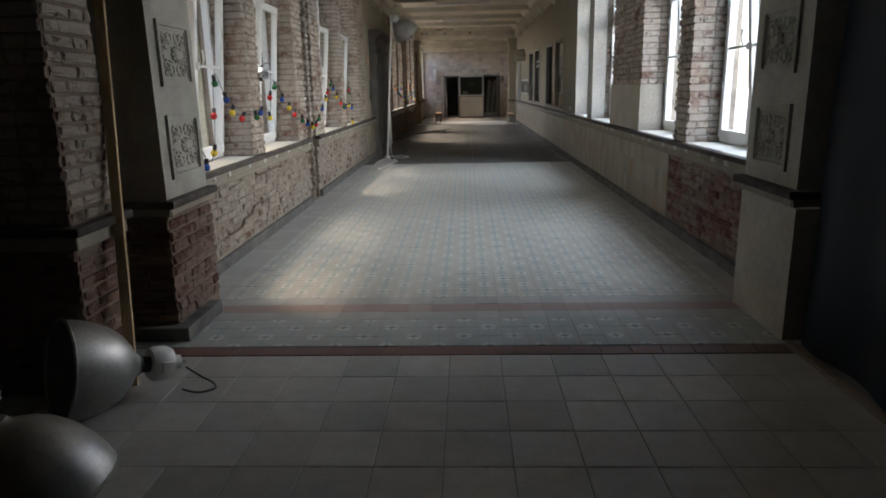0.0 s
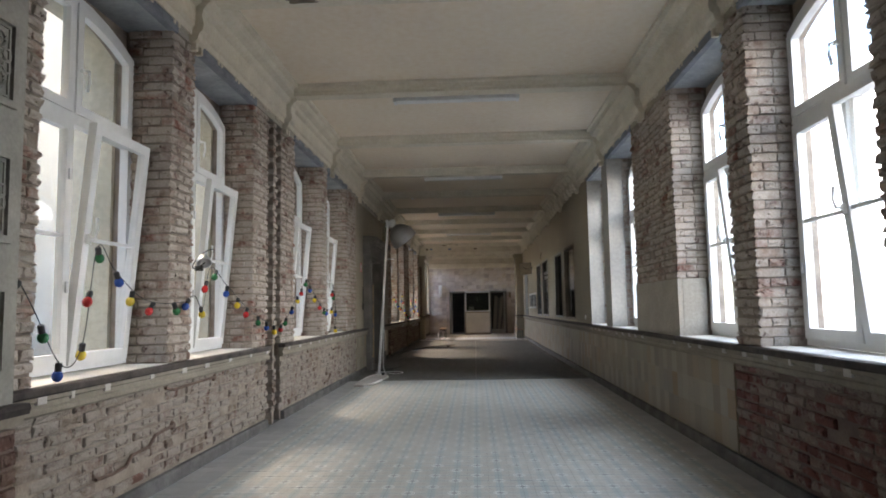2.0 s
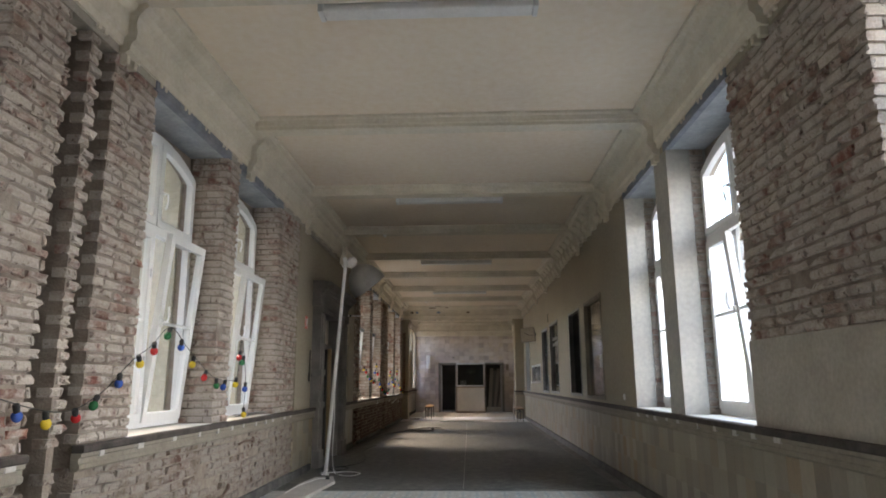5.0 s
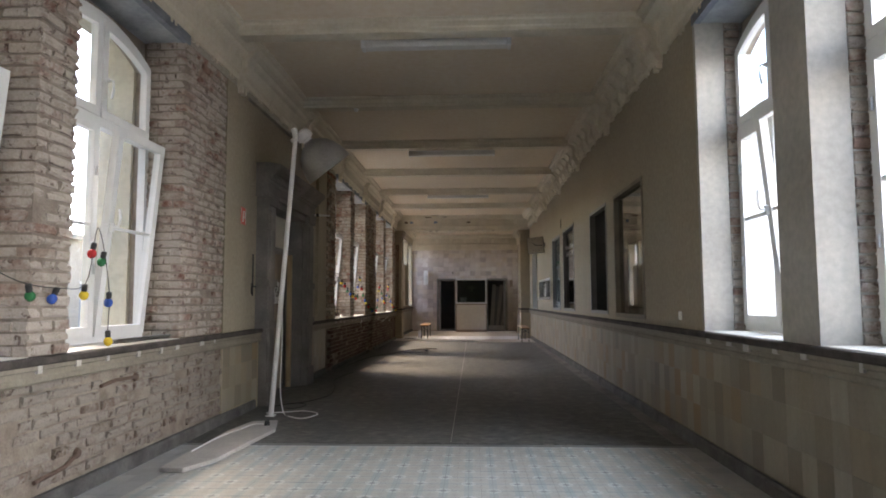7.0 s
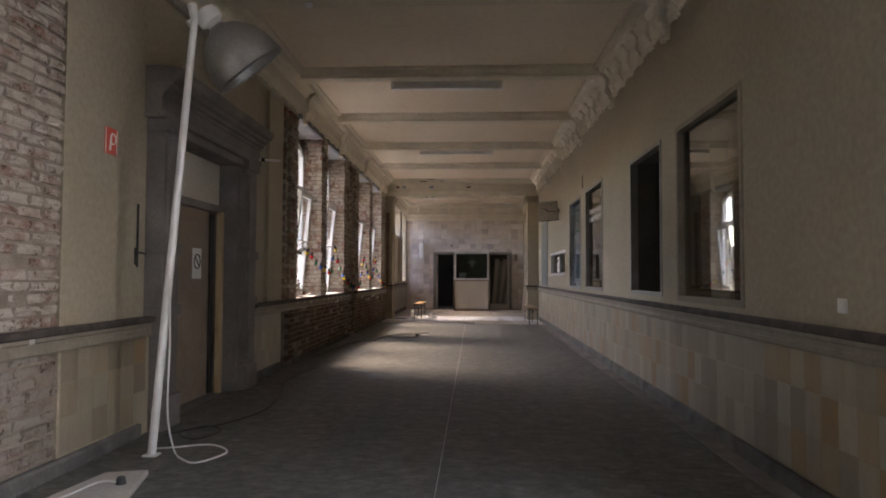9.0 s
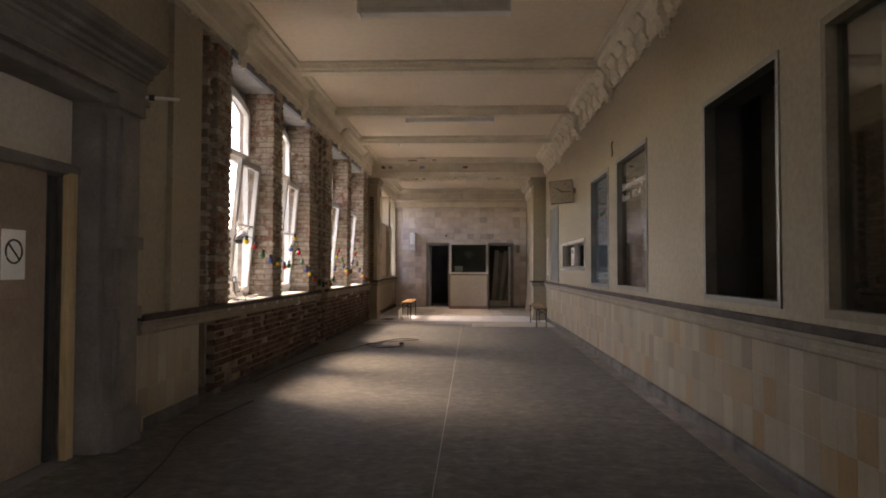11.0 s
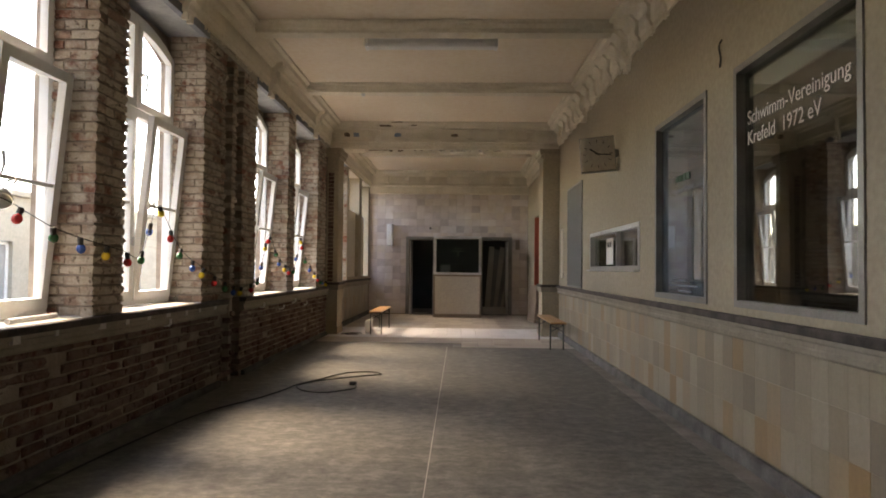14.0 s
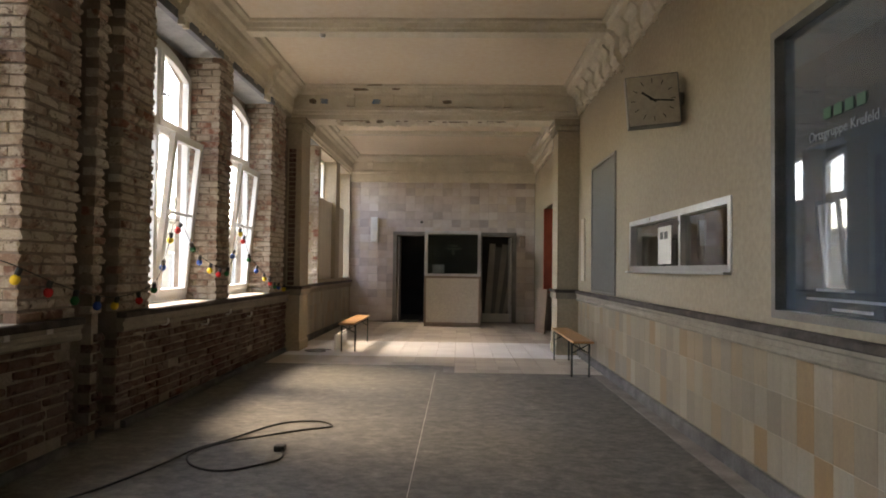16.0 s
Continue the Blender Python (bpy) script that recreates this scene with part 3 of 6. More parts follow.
# peeling flakes under the cross beam
random.seed(5)
bm = bmesh.new()
for k in range(60):
    x, y = random.uniform(-1.7, 1.3), random.uniform(32.44, 32.72)
    w, d = random.uniform(0.04, 0.22), random.uniform(0.02, 0.07)
    vs = [bm.verts.new((x + dx * w, y + dy * d, 3.797 - dz)) for dx, dy, dz in ((0, 0, 0), (1, 0.1, 0.003), (0.9, 1, random.uniform(0.02, 0.07)), (0.1, 0.9, random.uniform(0.01, 0.06)))]
    bm.faces.new(vs)
    vs2 = [bm.verts.new(v.co + Vector((0.004, 0, 0.003))) for v in vs]
    bm.faces.new(vs2[::-1])
flakes = tagged(part("paint_flakes", bm, STUCCO), "loose flakes of paint under the cross beam", "flakes", kind="stuff")

for name, x0, x1 in (("wall_pilaster_left", XL - 0.2, -2.2), ("wall_pilaster_right", 1.97, XR + 0.2)):
    s = 1 if x0 < 0 else -1
    face = x1 if s > 0 else x0
    bm = boxes((x0, x1, 32.37, 32.95, 0.0, 3.80))
    for z0, z1, g in ((3.62, 3.70, 0.04), (3.70, 3.80, 0.07), (0.0, 0.16, 0.02)):
        box(bm, x0 - (g if s < 0 else 0), x1 + (g if s > 0 else 0), 32.37 - g, 32.95 + g, z0, z1, 0.01)
    structure(name, bm, PLASTER, "cream plastered pilaster carrying the cross beam", "pilaster")
    lb = boxes((x0 - (0.05 if s < 0 else 0), x1 + (0.05 if s > 0 else 0), 32.32, 33.0, 1.0, 1.05), bevel=0.008)
    structure("trim_ledge", lb, LEDGE, "dark stone ledge round the pilaster", "ledge")
    lb = boxes((x0 - (0.03 if s < 0 else 0), x1 + (0.03 if s > 0 else 0), 32.34, 32.98, 0.9, 1.0), bevel=0.01)
    structure("trim_moulding", lb, LEDGE_FACE, "cream moulding round the pilaster", "moulding")

# walls: cores behind the bricks lie 14 mm deeper than the faces
DEEP = 0.018
OUT_L, OUT_R = XL - 0.5, XR + 0.5


def wall_box(name, side, y0, y1, z0, z1, material, deep=0.0, label="", d=None):
    if side == "left":
        bm = boxes((OUT_L if d is None else XL - d, XL - deep, y0, y1, z0, z1))
    else:
        bm = boxes((XR + deep, OUT_R if d is None else XR + d, y0, y1, z0, z1))
    return structure(name, bm, material, label)


PIERS = {}
wall_box("wall_left_head", "left", 4.6, Y1, HEAD, TOP + 0.1, PLASTER_OLD, 0.0, "old plaster over the windows under the cornice")
wall_box("wall_right_head", "right", 4.6, Y1, HEAD, TOP + 0.1, PLASTER, 0.0, "plaster over the windows under the cornice")
# piers between the windows
piers_left = [("a", 5.5, 6.12), ("b", 7.75, 8.2), ("c", 9.8, 11.55), ("d", 13.2, 13.62), ("e", 15.28, 16.34), ("f", 21.35, 22.2), ("g", 23.8, 24.25), ("h", 25.85, 27.65), ("i", 29.25, 29.7), ("j", 31.4, 32.37)]
CHASES = [(10.36, 10.54), (10.70, 10.86), (21.37, 21.50), (21.62, 21.76), (26.5, 26.68), (26.86, 27.06), (32.18, 32.34)]


def chased(y0, y1, z0, z1):
    """A brick core with the pipe chases cut 12 cm deep into it."""
    bm = boxes((OUT_L, XL - 0.22, y0, y1, z0, z1))
    last = y0
    for a, b in CHASES:
        if y0 < a and b < y1:
            if a - 0.045 > last + 0.01:
                box(bm, XL - 0.22, XL - DEEP, last, a - 0.045, z0, z1)
            last = b + (0.045 if b + 0.06 < y1 else 0.01)
    box(bm, XL - 0.22, XL - DEEP, last, y1, z0, z1)
    return bm


# chase backs, coloured dark because the recess alone stays too bright
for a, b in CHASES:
    structure("wall_chase_back", boxes((XL - 0.225, XL - 0.195, a - (0.04 if a > 21.4 or a < 20 else 0.01), b + (0.04 if b < 32 else 0.01), 0.1, HEAD)), CHASE_SHADE, "back of a pipe chase in the brickwork, its shade put into the colour", "chase")
for k, a, b in piers_left:
    PIERS["L" + k] = (structure("wall_left_pier_" + k, chased(a + (DEEP if k not in "af" else 0), b - DEEP, SILL_L - 0.05, HEAD), MORTAR, "limed brick pier beside the windows"), a, b)
for k, a, b in (("a", 5.45, 6.1), ("b", 7.7, 8.18), ("c", 9.72, 11.55)):
    PIERS["R" + k] = (wall_box("wall_right_pier_" + k, "right", a + DEEP, b - DEEP, SILL_R - 0.05, HEAD, MORTAR, DEEP, "bare brick pier beside the windows"), a, b)
# lower walls
DADO_L1 = structure("wall_left_dado_near", chased(5.5, 16.34, 0.0, SILL_L - 0.05), MORTAR, "scraped brick wall below the windows")
DADO_L2 = structure("wall_left_dado_far", chased(21.35, 32.37, 0.0, SILL_L - 0.05), MORTAR, "scraped brick wall below the far windows")
DADO_R1 = wall_box("wall_right_dado_near", "right", 5.45, 8.27, 0.0, SILL_R - 0.05, MORTAR_RED, DEEP, "bare red brick wall below the windows")
# plastered parts of the left wall
REC = 0.055
structure("wall_left_plaster_near", boxes((OUT_L, XL, 16.34, 17.0, 0.0, HEAD), (OUT_L, XL, 17.0, 17.55, 0.0, 0.93), (OUT_L, XL - REC, 17.0, 17.55, 0.93, HEAD)), PLASTER, "cream plaster beside the stone portal, set back in a shallow recess")
structure("wall_left_plaster_far", boxes((OUT_L, XL, 20.72, 21.35, 0.0, HEAD), (OUT_L, XL, 20.1, 20.72, 0.0, 0.93), (OUT_L, XL - REC, 20.1, 20.72, 0.93, HEAD)), PLASTER, "cream plaster beyond the stone portal, set back in a shallow recess")
structure("wall_left_over_portal", boxes((OUT_L, XL - REC, 17.55, 20.1, 2.7, HEAD)), PLASTER, "plaster over the stone portal")
# plastered parts of the right wall
wall_box("wall_right_dado_far", "right", 8.27, 32.37, 0.0, SILL_R - 0.05, GROUT, 0.006, "backing of the tiled dado")
structure("wall_right_pier_d", boxes((XR, XR + 0.24, 13.2, 13.66, SILL_R - 0.05, HEAD), (XR + 0.24, OUT_R, 13.225, 13.635, SILL_R - 0.05, HEAD)), REVEAL_IN, "pale plastered pier between two windows")
structure("wall_right_jamb", boxes((XR, XR + 0.25, 15.1, 15.16, SILL_R - 0.05, HEAD), (XR + 0.25, OUT_R, 15.13, 15.16, SILL_R - 0.05, HEAD)), REVEAL_IN, "pale plastered window reveal with a broken edge")
# the patch of plaster at the foot of the wide pier
structure("wall_right_patch", boxes((XR - 0.004, XR + 0.1, 9.705, 11.55, SILL_R, 1.66), (XR + 0.05, XR + 0.3, 9.7, 9.75, SILL_R, 1.66)), PLASTER_OLD, "cracked plaster left at the foot of the brick pier")
# right wall with its inner windows
OPEN_R = [(17.05, 18.6, 1.1, 2.76), (19.15, 20.5, 1.12, 2.76), (22.33, 23.85, 1.11, 2.83), (24.42, 25.8, 1.1, 2.82), (26.43, 29.15, 1.37, 1.89)]
bm, last = bmesh.new(), 15.16
for a, b, z0, z1 in OPEN_R:
    box(bm, XR, OUT_R - 0.2, last, a, SILL_R - 0.05, HEAD)
    box(bm, XR, OUT_R - 0.2, a, b, SILL_R - 0.05, z0)
    box(bm, XR, OUT_R - 0.2, a, b, z1, HEAD)
    last = b
box(bm, XR, OUT_R - 0.2, last, 32.37, SILL_R - 0.05, HEAD)
structure("wall_right", bm, PLASTER, "plain cream plastered wall with inner windows")

# ledges, mouldings, skirtings
LEDGE_PROF = [(-0.02, 0.0), (0.06, 0.0), (0.066, -0.012), (0.066, -0.04), (0.058, -0.05), (-0.02, -0.05)]
FACE_PROF = [(-0.02, -0.05), (0.05, -0.05), (0.05, -0.075), (0.034, -0.085), (0.034, -0.115), (0.044, -0.125), (0.044, -0.15), (0.03, -0.165), (-0.02, -0.165)]


def ledge(side, y0, y1, z):
    wall, s = (XL, 1) if side == "left" else (XR, -1)
    structure("trim_ledge", extrude(bmesh.new(), [(wall + s * p, z + q) for p, q in LEDGE_PROF], "y", y0, y1), LEDGE, "dark stone ledge along the wall", "ledge")
    structure("trim_moulding", extrude(bmesh.new(), [(wall + s * p, z + q) for p, q in FACE_PROF], "y", y0, y1), LEDGE_FACE, "dirty cream moulding under the ledge", "moulding")


def skirting(side, y0, y1, h=0.105):
    wall, s = (XL, 1) if side == "left" else (XR, -1)
    prof = [(wall - s * 0.02, 0.0), (wall + s * 0.03, 0.0), (wall + s * 0.03, h - 0.02), (wall + s * 0.02, h), (wall - s * 0.02, h)]
    structure("baseboard", extrude(bmesh.new(), prof, "y", y0, y1), SKIRT, "dusty grey stone skirting", "skirting")


for a, b in ((5.5, 10.3), (10.85, 17.52), (20.12, 26.5), (27.1, 32.33)):
    ledge("left", a, b, 0.97)
for a, b in ((5.5, 10.3), (10.95, 17.4), (20.25, 21.3)):
    skirting("left", a, b)
skirting("left", 22.0, 26.4, 0.06), skirting("left", 27.2, 32.3, 0.06)
ledge("right", 5.45, 32.33, 1.04)
skirting("right", 5.45, 32.33)
rnd = random.Random(17)
for wall, sg, z, y0, y1 in ((XL, 1, 0.97, 5.7, 16.2), (XR, -1, 1.04, 5.8, 15.4), (XL, 1, 0.97, 22.0, 26.2)):
    y = y0
    while y < y1:
        ln = rnd.uniform(0.035, 0.10)
        if not 10.2 < y < 11.0:
            structure("trim_dab", boxes((*sorted((wall + sg * 0.03, wall + sg * rnd.uniform(0.05, 0.058))), y, y + ln, z - 0.052 - rnd.uniform(0.03, 0.05), z - 0.048), bevel=0.006), BOARD, "pale dab of mortar on the ledge moulding", "mortar")
        y += rnd.uniform(0.28, 0.62)
# sills in the niches, and the lintels over them
for side, niches, z in (("left", NICHES_L + [NICHE_END], 0.97), ("right", NICHES_R, 1.04)):
    wall, s = (XL, 1) if side == "left" else (XR, -1)
    for a, b in niches:
        x0, x1 = sorted((wall - s * 0.55, wall - s * 0.005))
        structure("trim_sill", boxes((x0, x1, a - 0.02, b + 0.02, z - 0.06, z + 0.004)), SILL, "painted stone window sill", "sill")
        x0, x1 = sorted((wall - s * 0.6, wall + s * 0.004))
        rows = [(x0, x1, a - 0.03, b + 0.03, HEAD - 0.012, HEAD + 0.05)]
        structure("trim_lintel", boxes(*rows), LINTEL, "bare grey concrete lintel over the window", "lintel")
        x0, x1 = sorted((wall - s * 0.05, wall + s * 0.012))
        structure("trim_girder", boxes((x0, x1, a - 0.06, b + 0.06, HEAD - 0.018, HEAD + 0.09), bevel=0.004), IRON, "blue-grey steel girder edge over the window", "girder")


# ---- windows ----
def arch_loop(u0, u1, z0, spring, rise, half0, half1):
    """A loop with a flat foot and a head cut from a segment arch that spans half0 to half1 with the given rise."""
    mid, hw = (half0 + half1) / 2, (half1 - half0) / 2
    top = [(u1 + (u0 - u1) * k / 8) for k in range(9)]
    return [(u0, z0), (u1, z0)] + [(u, spring + rise * (1 - ((u - mid) / hw) ** 2)) for u in top]


def make_window(side, y0, y1, zs, number):
    """A white two-light window with an arched top; one lower sash is tilted into the corridor."""
    s, plane = (1, XL - BACK - 0.06) if side == "left" else (-1, XR + BACK + 0.06)
    w, z0 = y1 - y0 + 0.06, zs + 0.012
    TR, SP, RISE = 2.80, 3.52, 0.2
    base = thing("window_%d" % number, "white plastic window with an arched head and one lower sash tilted open", "window", (plane, y0 - 0.03, z0))
    base["kind"] = "structure"
    place = lambda u, v, d: (s * d, u, v - z0)
    bm = ring_frame(bmesh.new(), arch_loop(0, w, z0, SP, RISE, 0, w), arch_loop(0.075, w - 0.075, z0 + 0.07, SP - 0.07, RISE, 0, w), place, 0.0, 0.07)
    part("window_frame", bm, PVC, base)
    m = w / 2
    part("transom", boxes((min(0, s * 0.075), max(0, s * 0.075), 0.07, w - 0.07, TR - 0.05 - z0, TR + 0.05 - z0), bevel=0.006), PVC, base)
    part("mullion", boxes((min(0, s * 0.07), max(0, s * 0.07), m - 0.03, m + 0.03, 0.06, SP + RISE - 0.08 - z0), bevel=0.006), PVC, base)
    # upper sashes
    for a, b in ((0.06, m - 0.012), (m + 0.012, w - 0.06)):
        outer, inner = arch_loop(a, b, TR + 0.03, SP - 0.06, RISE, 0, w), arch_loop(a + 0.07, b - 0.07, TR + 0.1, SP - 0.13, RISE, 0, w)
        sash = part("upper_sash", ring_frame(bmesh.new(), outer, inner, place, 0.03, 0.09), PVC, base)
        pane = bmesh.new()
        f = pane.faces.new([pane.verts.new(place(u, v, 0.055)) for u, v in arch_loop(a + 0.065, b - 0.065, TR + 0.095, SP - 0.125, RISE, 0, w)])
        pane = part("pane", pane, GLASS, sash)
        pane.visible_shadow = False
    h = boxes((min(s * 0.09, s * 0.12), max(s * 0.09, s * 0.12), m + 0.04, m + 0.075, 3.14 - z0, 3.17 - z0), bevel=0.004)
    sweep(h, [place(m + 0.057, 3.16, 0.115), place(m + 0.057, 3.15, 0.15), place(m + 0.06, 3.08, 0.155), place(m + 0.06, 3.0, 0.14)], 0.011, 6)
    part("handle", h, PVC, base)
    # lower sashes, hinged at the foot
    for k, (a, b) in enumerate(((0.06, m - 0.012), (m + 0.012, w - 0.06))):
        tilted = (k == 1) if side == "left" else (k == 0)
        foot, head = z0 + 0.05, TR - 0.035
        empty = rect_loop(a, b, 0, head - foot)
        loc = lambda u, v, d: (s * d, u, v)
        sash = part("lower_sash", ring_frame(bmesh.new(), empty, rect_loop(a + 0.075, b - 0.075, 0.08, head - foot - 0.075), loc, 0.0, 0.06), PVC, base)
        sash.matrix_basis = pose(s * 0.035, 0, foot - z0, 0, s * (5.2 if tilted else 0), 0)
        pane = bmesh.new()
        pane.faces.new([pane.verts.new(loc(u, v, 0.03)) for u, v in rect_loop(a + 0.07, b - 0.07, 0.075, head - foot - 0.07)])
        pane = part("pane", pane, GLASS, sash)
        pane.visible_shadow = False
        part("glazing_bar", boxes((min(s * 0.012, s * 0.05), max(s * 0.012, s * 0.05), a + 0.07, b - 0.07, 0.885, 0.91)), PVC, sash)
        if k == (1 if side == "left" else 0):
            hy = a + 0.035 if side == "left" else b - 0.035
            hb = boxes((min(s * 0.06, s * 0.09), max(s * 0.06, s * 0.09), hy - 0.016, hy + 0.016, 0.86, 0.93), bevel=0.004)
            sweep(hb, [loc(hy, 0.9, 0.08), loc(hy, 0.91, 0.125), loc(hy, 0.97, 0.135), loc(hy, 1.05, 0.12)], 0.011, 6)
            part("handle", hb, PVC, sash)
        else:
            hb = boxes((min(s * 0.06, s * 0.075), max(s * 0.06, s * 0.075), b - 0.05, b - 0.02, 0.5, 0.58), (min(s * 0.06, s * 0.075), max(s * 0.06, s * 0.075), b - 0.05, b - 0.02, 1.3, 1.38), bevel=0.003)
            part("hinge", hb, ALU, sash)
    return base


for n, (a, b) in enumerate(NICHES_L + [NICHE_END] + NICHES_R):
    left = n <= len(NICHES_L)
    make_window("left" if left else "right", a, b, SILL_L if left else SILL_R, n + 1)
# walls outside, round the window frames
for side, niches in (("left", NICHES_L + [NICHE_END]), ("right", NICHES_R)):
    s, wall = (1, XL) if side == "left" else (-1, XR)
    for a, b in niches:
        x0, x1 = sorted((wall - s * (BACK + 0.062), wall - s * 0.5))
        w, mid = b - a, (a + b) / 2
        bm = bmesh.new()
        top = [(a - 0.02 + (w + 0.04) * k / 12) for k in range(13)]
        loop = [(y, 3.50 + 0.2 * (1 - ((y - mid) / (w / 2 + 0.02)) ** 2)) for y in top] + [(b + 0.02, HEAD + 0.02), (a - 0.02, HEAD + 0.02)]
        lo, hi = [bm.verts.new((x0, y, z)) for y, z in loop], [bm.verts.new((x1, y, z)) for y, z in loop]
        for i in range(len(loop)):
            j = (i + 1) % len(loop)
            bm.faces.new((lo[i], lo[j], hi[j], hi[i]))
        bm.faces.new(lo[::-1]), bm.faces.new(hi)
        structure("wall_arch", bm, MORTAR, "rough brick arch over the window")

# outer leaf of the left wall: rendered reveals outside the windows
edges = [4.65] + [e for a, b in NICHES_L[:4] for e in (a + 0.02, b - 0.02)] + [17.4]
leaf = boxes((OUT_L - 0.42, OUT_L - 0.002, 4.65, 17.4, -1.3, 0.9), (OUT_L - 0.42, OUT_L - 0.002, 4.65, 17.4, 3.86, 5.2))
for a, b in zip(edges[::2], edges[1::2]):
    box(leaf, OUT_L - 0.42, OUT_L - 0.002, a, b, 0.9, 3.86)
structure("wall_left_outer", leaf, REVEAL, "cream rendered outer face with deep window reveals")

# light comes in through these openings: guides for the sky's light
for side, niches in (("left", NICHES_L + [NICHE_END]), ("right", NICHES_R)):
    s, wall = (1, XL) if side == "left" else (-1, XR)
    for a, b in niches:
        la = bpy.data.lights.new("sky_opening", "AREA")
        la.shape, la.size, la.size_y = "RECTANGLE", b - a, 2.75
        la.cycles.is_portal = True
        ob = new("sky_opening", la)
        ob.matrix_world = look((wall - s * (0.95 if side == "left" and a < 17 else 0.53), (a + b) / 2, 2.37), (wall + s * 3, (a + b) / 2, 2.37))

# lamps added outside each brick-side window, standing in for steep light from open sky
for a, b in NICHES_R:
    la = bpy.data.lights.new("sky_light", "AREA")
    la.shape, la.size, la.size_y = "RECTANGLE", b - a, 1.7
    la.energy, la.color, la.spread = 4.2, (0.86, 0.94, 1.0), radians(95)
    new("sky_light", la).matrix_world = look((XR + 1.15, (a + b) / 2, 3.35), (XR - 1.9, (a + b) / 2, 0.6))

# ---- the far end ----
structure("wall_end_left", boxes((OUT_L, XL, 32.95, 33.1, 0.0, TOP), (OUT_L, XL, 33.1, 34.7, 0.0, 0.92), (OUT_L, XL, 33.1, 34.7, HEAD, TOP), (OUT_L, XL - 0.1, 34.7, 34.8, 0.0, TOP), (XL - 0.1, XL, 34.74, 34.8, 0.0, TOP), (OUT_L, XL, 34.8, Y1 + 0.3, 0.0, 1.12), (OUT_L, XL, 34.8, Y1 + 0.3, 3.75, TOP), (OUT_L, XL, 36.5, 36.95, 1.12, 3.75), (OUT_L, XL, 38.35, Y1 + 0.3, 1.12, 3.75)), PLASTER, "cream plastered wall with boarded windows")
for a, b in ((34.8, 36.5), (36.95, 38.35)):
    bm = bmesh.new()
    n = 5
    for k in range(n):
        y = a + (b - a) * k / n
        if (a, k) in ((36.95, 4),):
            continue
        box(bm, XL - 0.12, XL - 0.095, y + 0.006, y + (b - a) / n - 0.006, 1.12, 2.82 - 0.01 * (k % 2), 0.003)
    structure("window_board", bm, CREAM_PANEL, "cream boards closing the lower window", "boarding")
    fr = boxes((XL - 0.34, XL - 0.28, a, a + 0.07, 1.12, 3.75), (XL - 0.34, XL - 0.28, b - 0.07, b, 1.12, 3.75), (XL - 0.34, XL - 0.28, a, b, 3.68, 3.75), (XL - 0.34, XL - 0.28, a, b, 2.78, 2.88), bevel=0.005)
    structure("window_upper_frame", fr, PVC, "white frame of the high window", "window frame")
    la = bpy.data.lights.new("sky_opening", "AREA")
    la.shape, la.size, la.size_y = "RECTANGLE", b - a, 0.95
    la.cycles.is_portal = True
    new("sky_opening", la).matrix_world = look((XL - 0.6, (a + b) / 2, 3.3), (3, (a + b) / 2, 3.3))
ledge("left", 33.0, Y1, 1.05), skirting("left", 33.0, Y1)
structure("wall_end_right", boxes((XR, OUT_R, 32.95, 34.3, 0.0, TOP), (XR, OUT_R, 34.3, 36.6, 2.75, TOP), (XR, OUT_R, 36.6, Y1 + 0.3, 0.0, TOP)), PLASTER, "cream plastered wall with a doorway")
structure("wall_end", boxes((OUT_L, -1.2, Y1 + 0.006, Y1 + 0.25, 0, TOP), (-0.5, 0.98, Y1 + 0.006, Y1 + 0.25, 0, TOP), (1.74, OUT_R, Y1 + 0.006, Y1 + 0.25, 0, TOP), (-1.2, -0.5, Y1 + 0.006, Y1 + 0.25, 2.2, TOP), (0.98, 1.74, Y1 + 0.006, Y1 + 0.25, 2.2, TOP)), GROUT, "end wall behind its tiles")
bm = extrude(bmesh.new(), [(Y1, 4.25), (Y1 - 0.25, 4.25), (Y1 - 0.25, 4.18), (Y1 - 0.2, 4.16), (Y1 - 0.1, 4.1), (Y1 - 0.06, 4.08), (Y1 - 0.06, 3.86), (Y1 - 0.1, 3.84), (Y1 - 0.1, 3.80), (Y1 - 0.04, 3.78), (Y1 - 0.04, 3.58), (Y1, 3.56)], "x", XL, XR)
structure("trim_cornice_end", bm, STUCCO, "moulded cornice over the end wall", "cornice")
for k in range(7):
    b = part("frieze_bracket", extrude(bmesh.new(), [(0.0, 0.0), (-0.14, 0.0), (-0.13, -0.06), (-0.08, -0.12), (-0.065, -0.2), (0.0, -0.22)], "x", -0.06, 0.06), STUCCO)
    b.matrix_world = pose(-1.9 + 0.62 * k, Y1 - 0.057, 4.09)
    tagged(b, "small cream console over the end wall", "bracket", "consoles over the end wall")
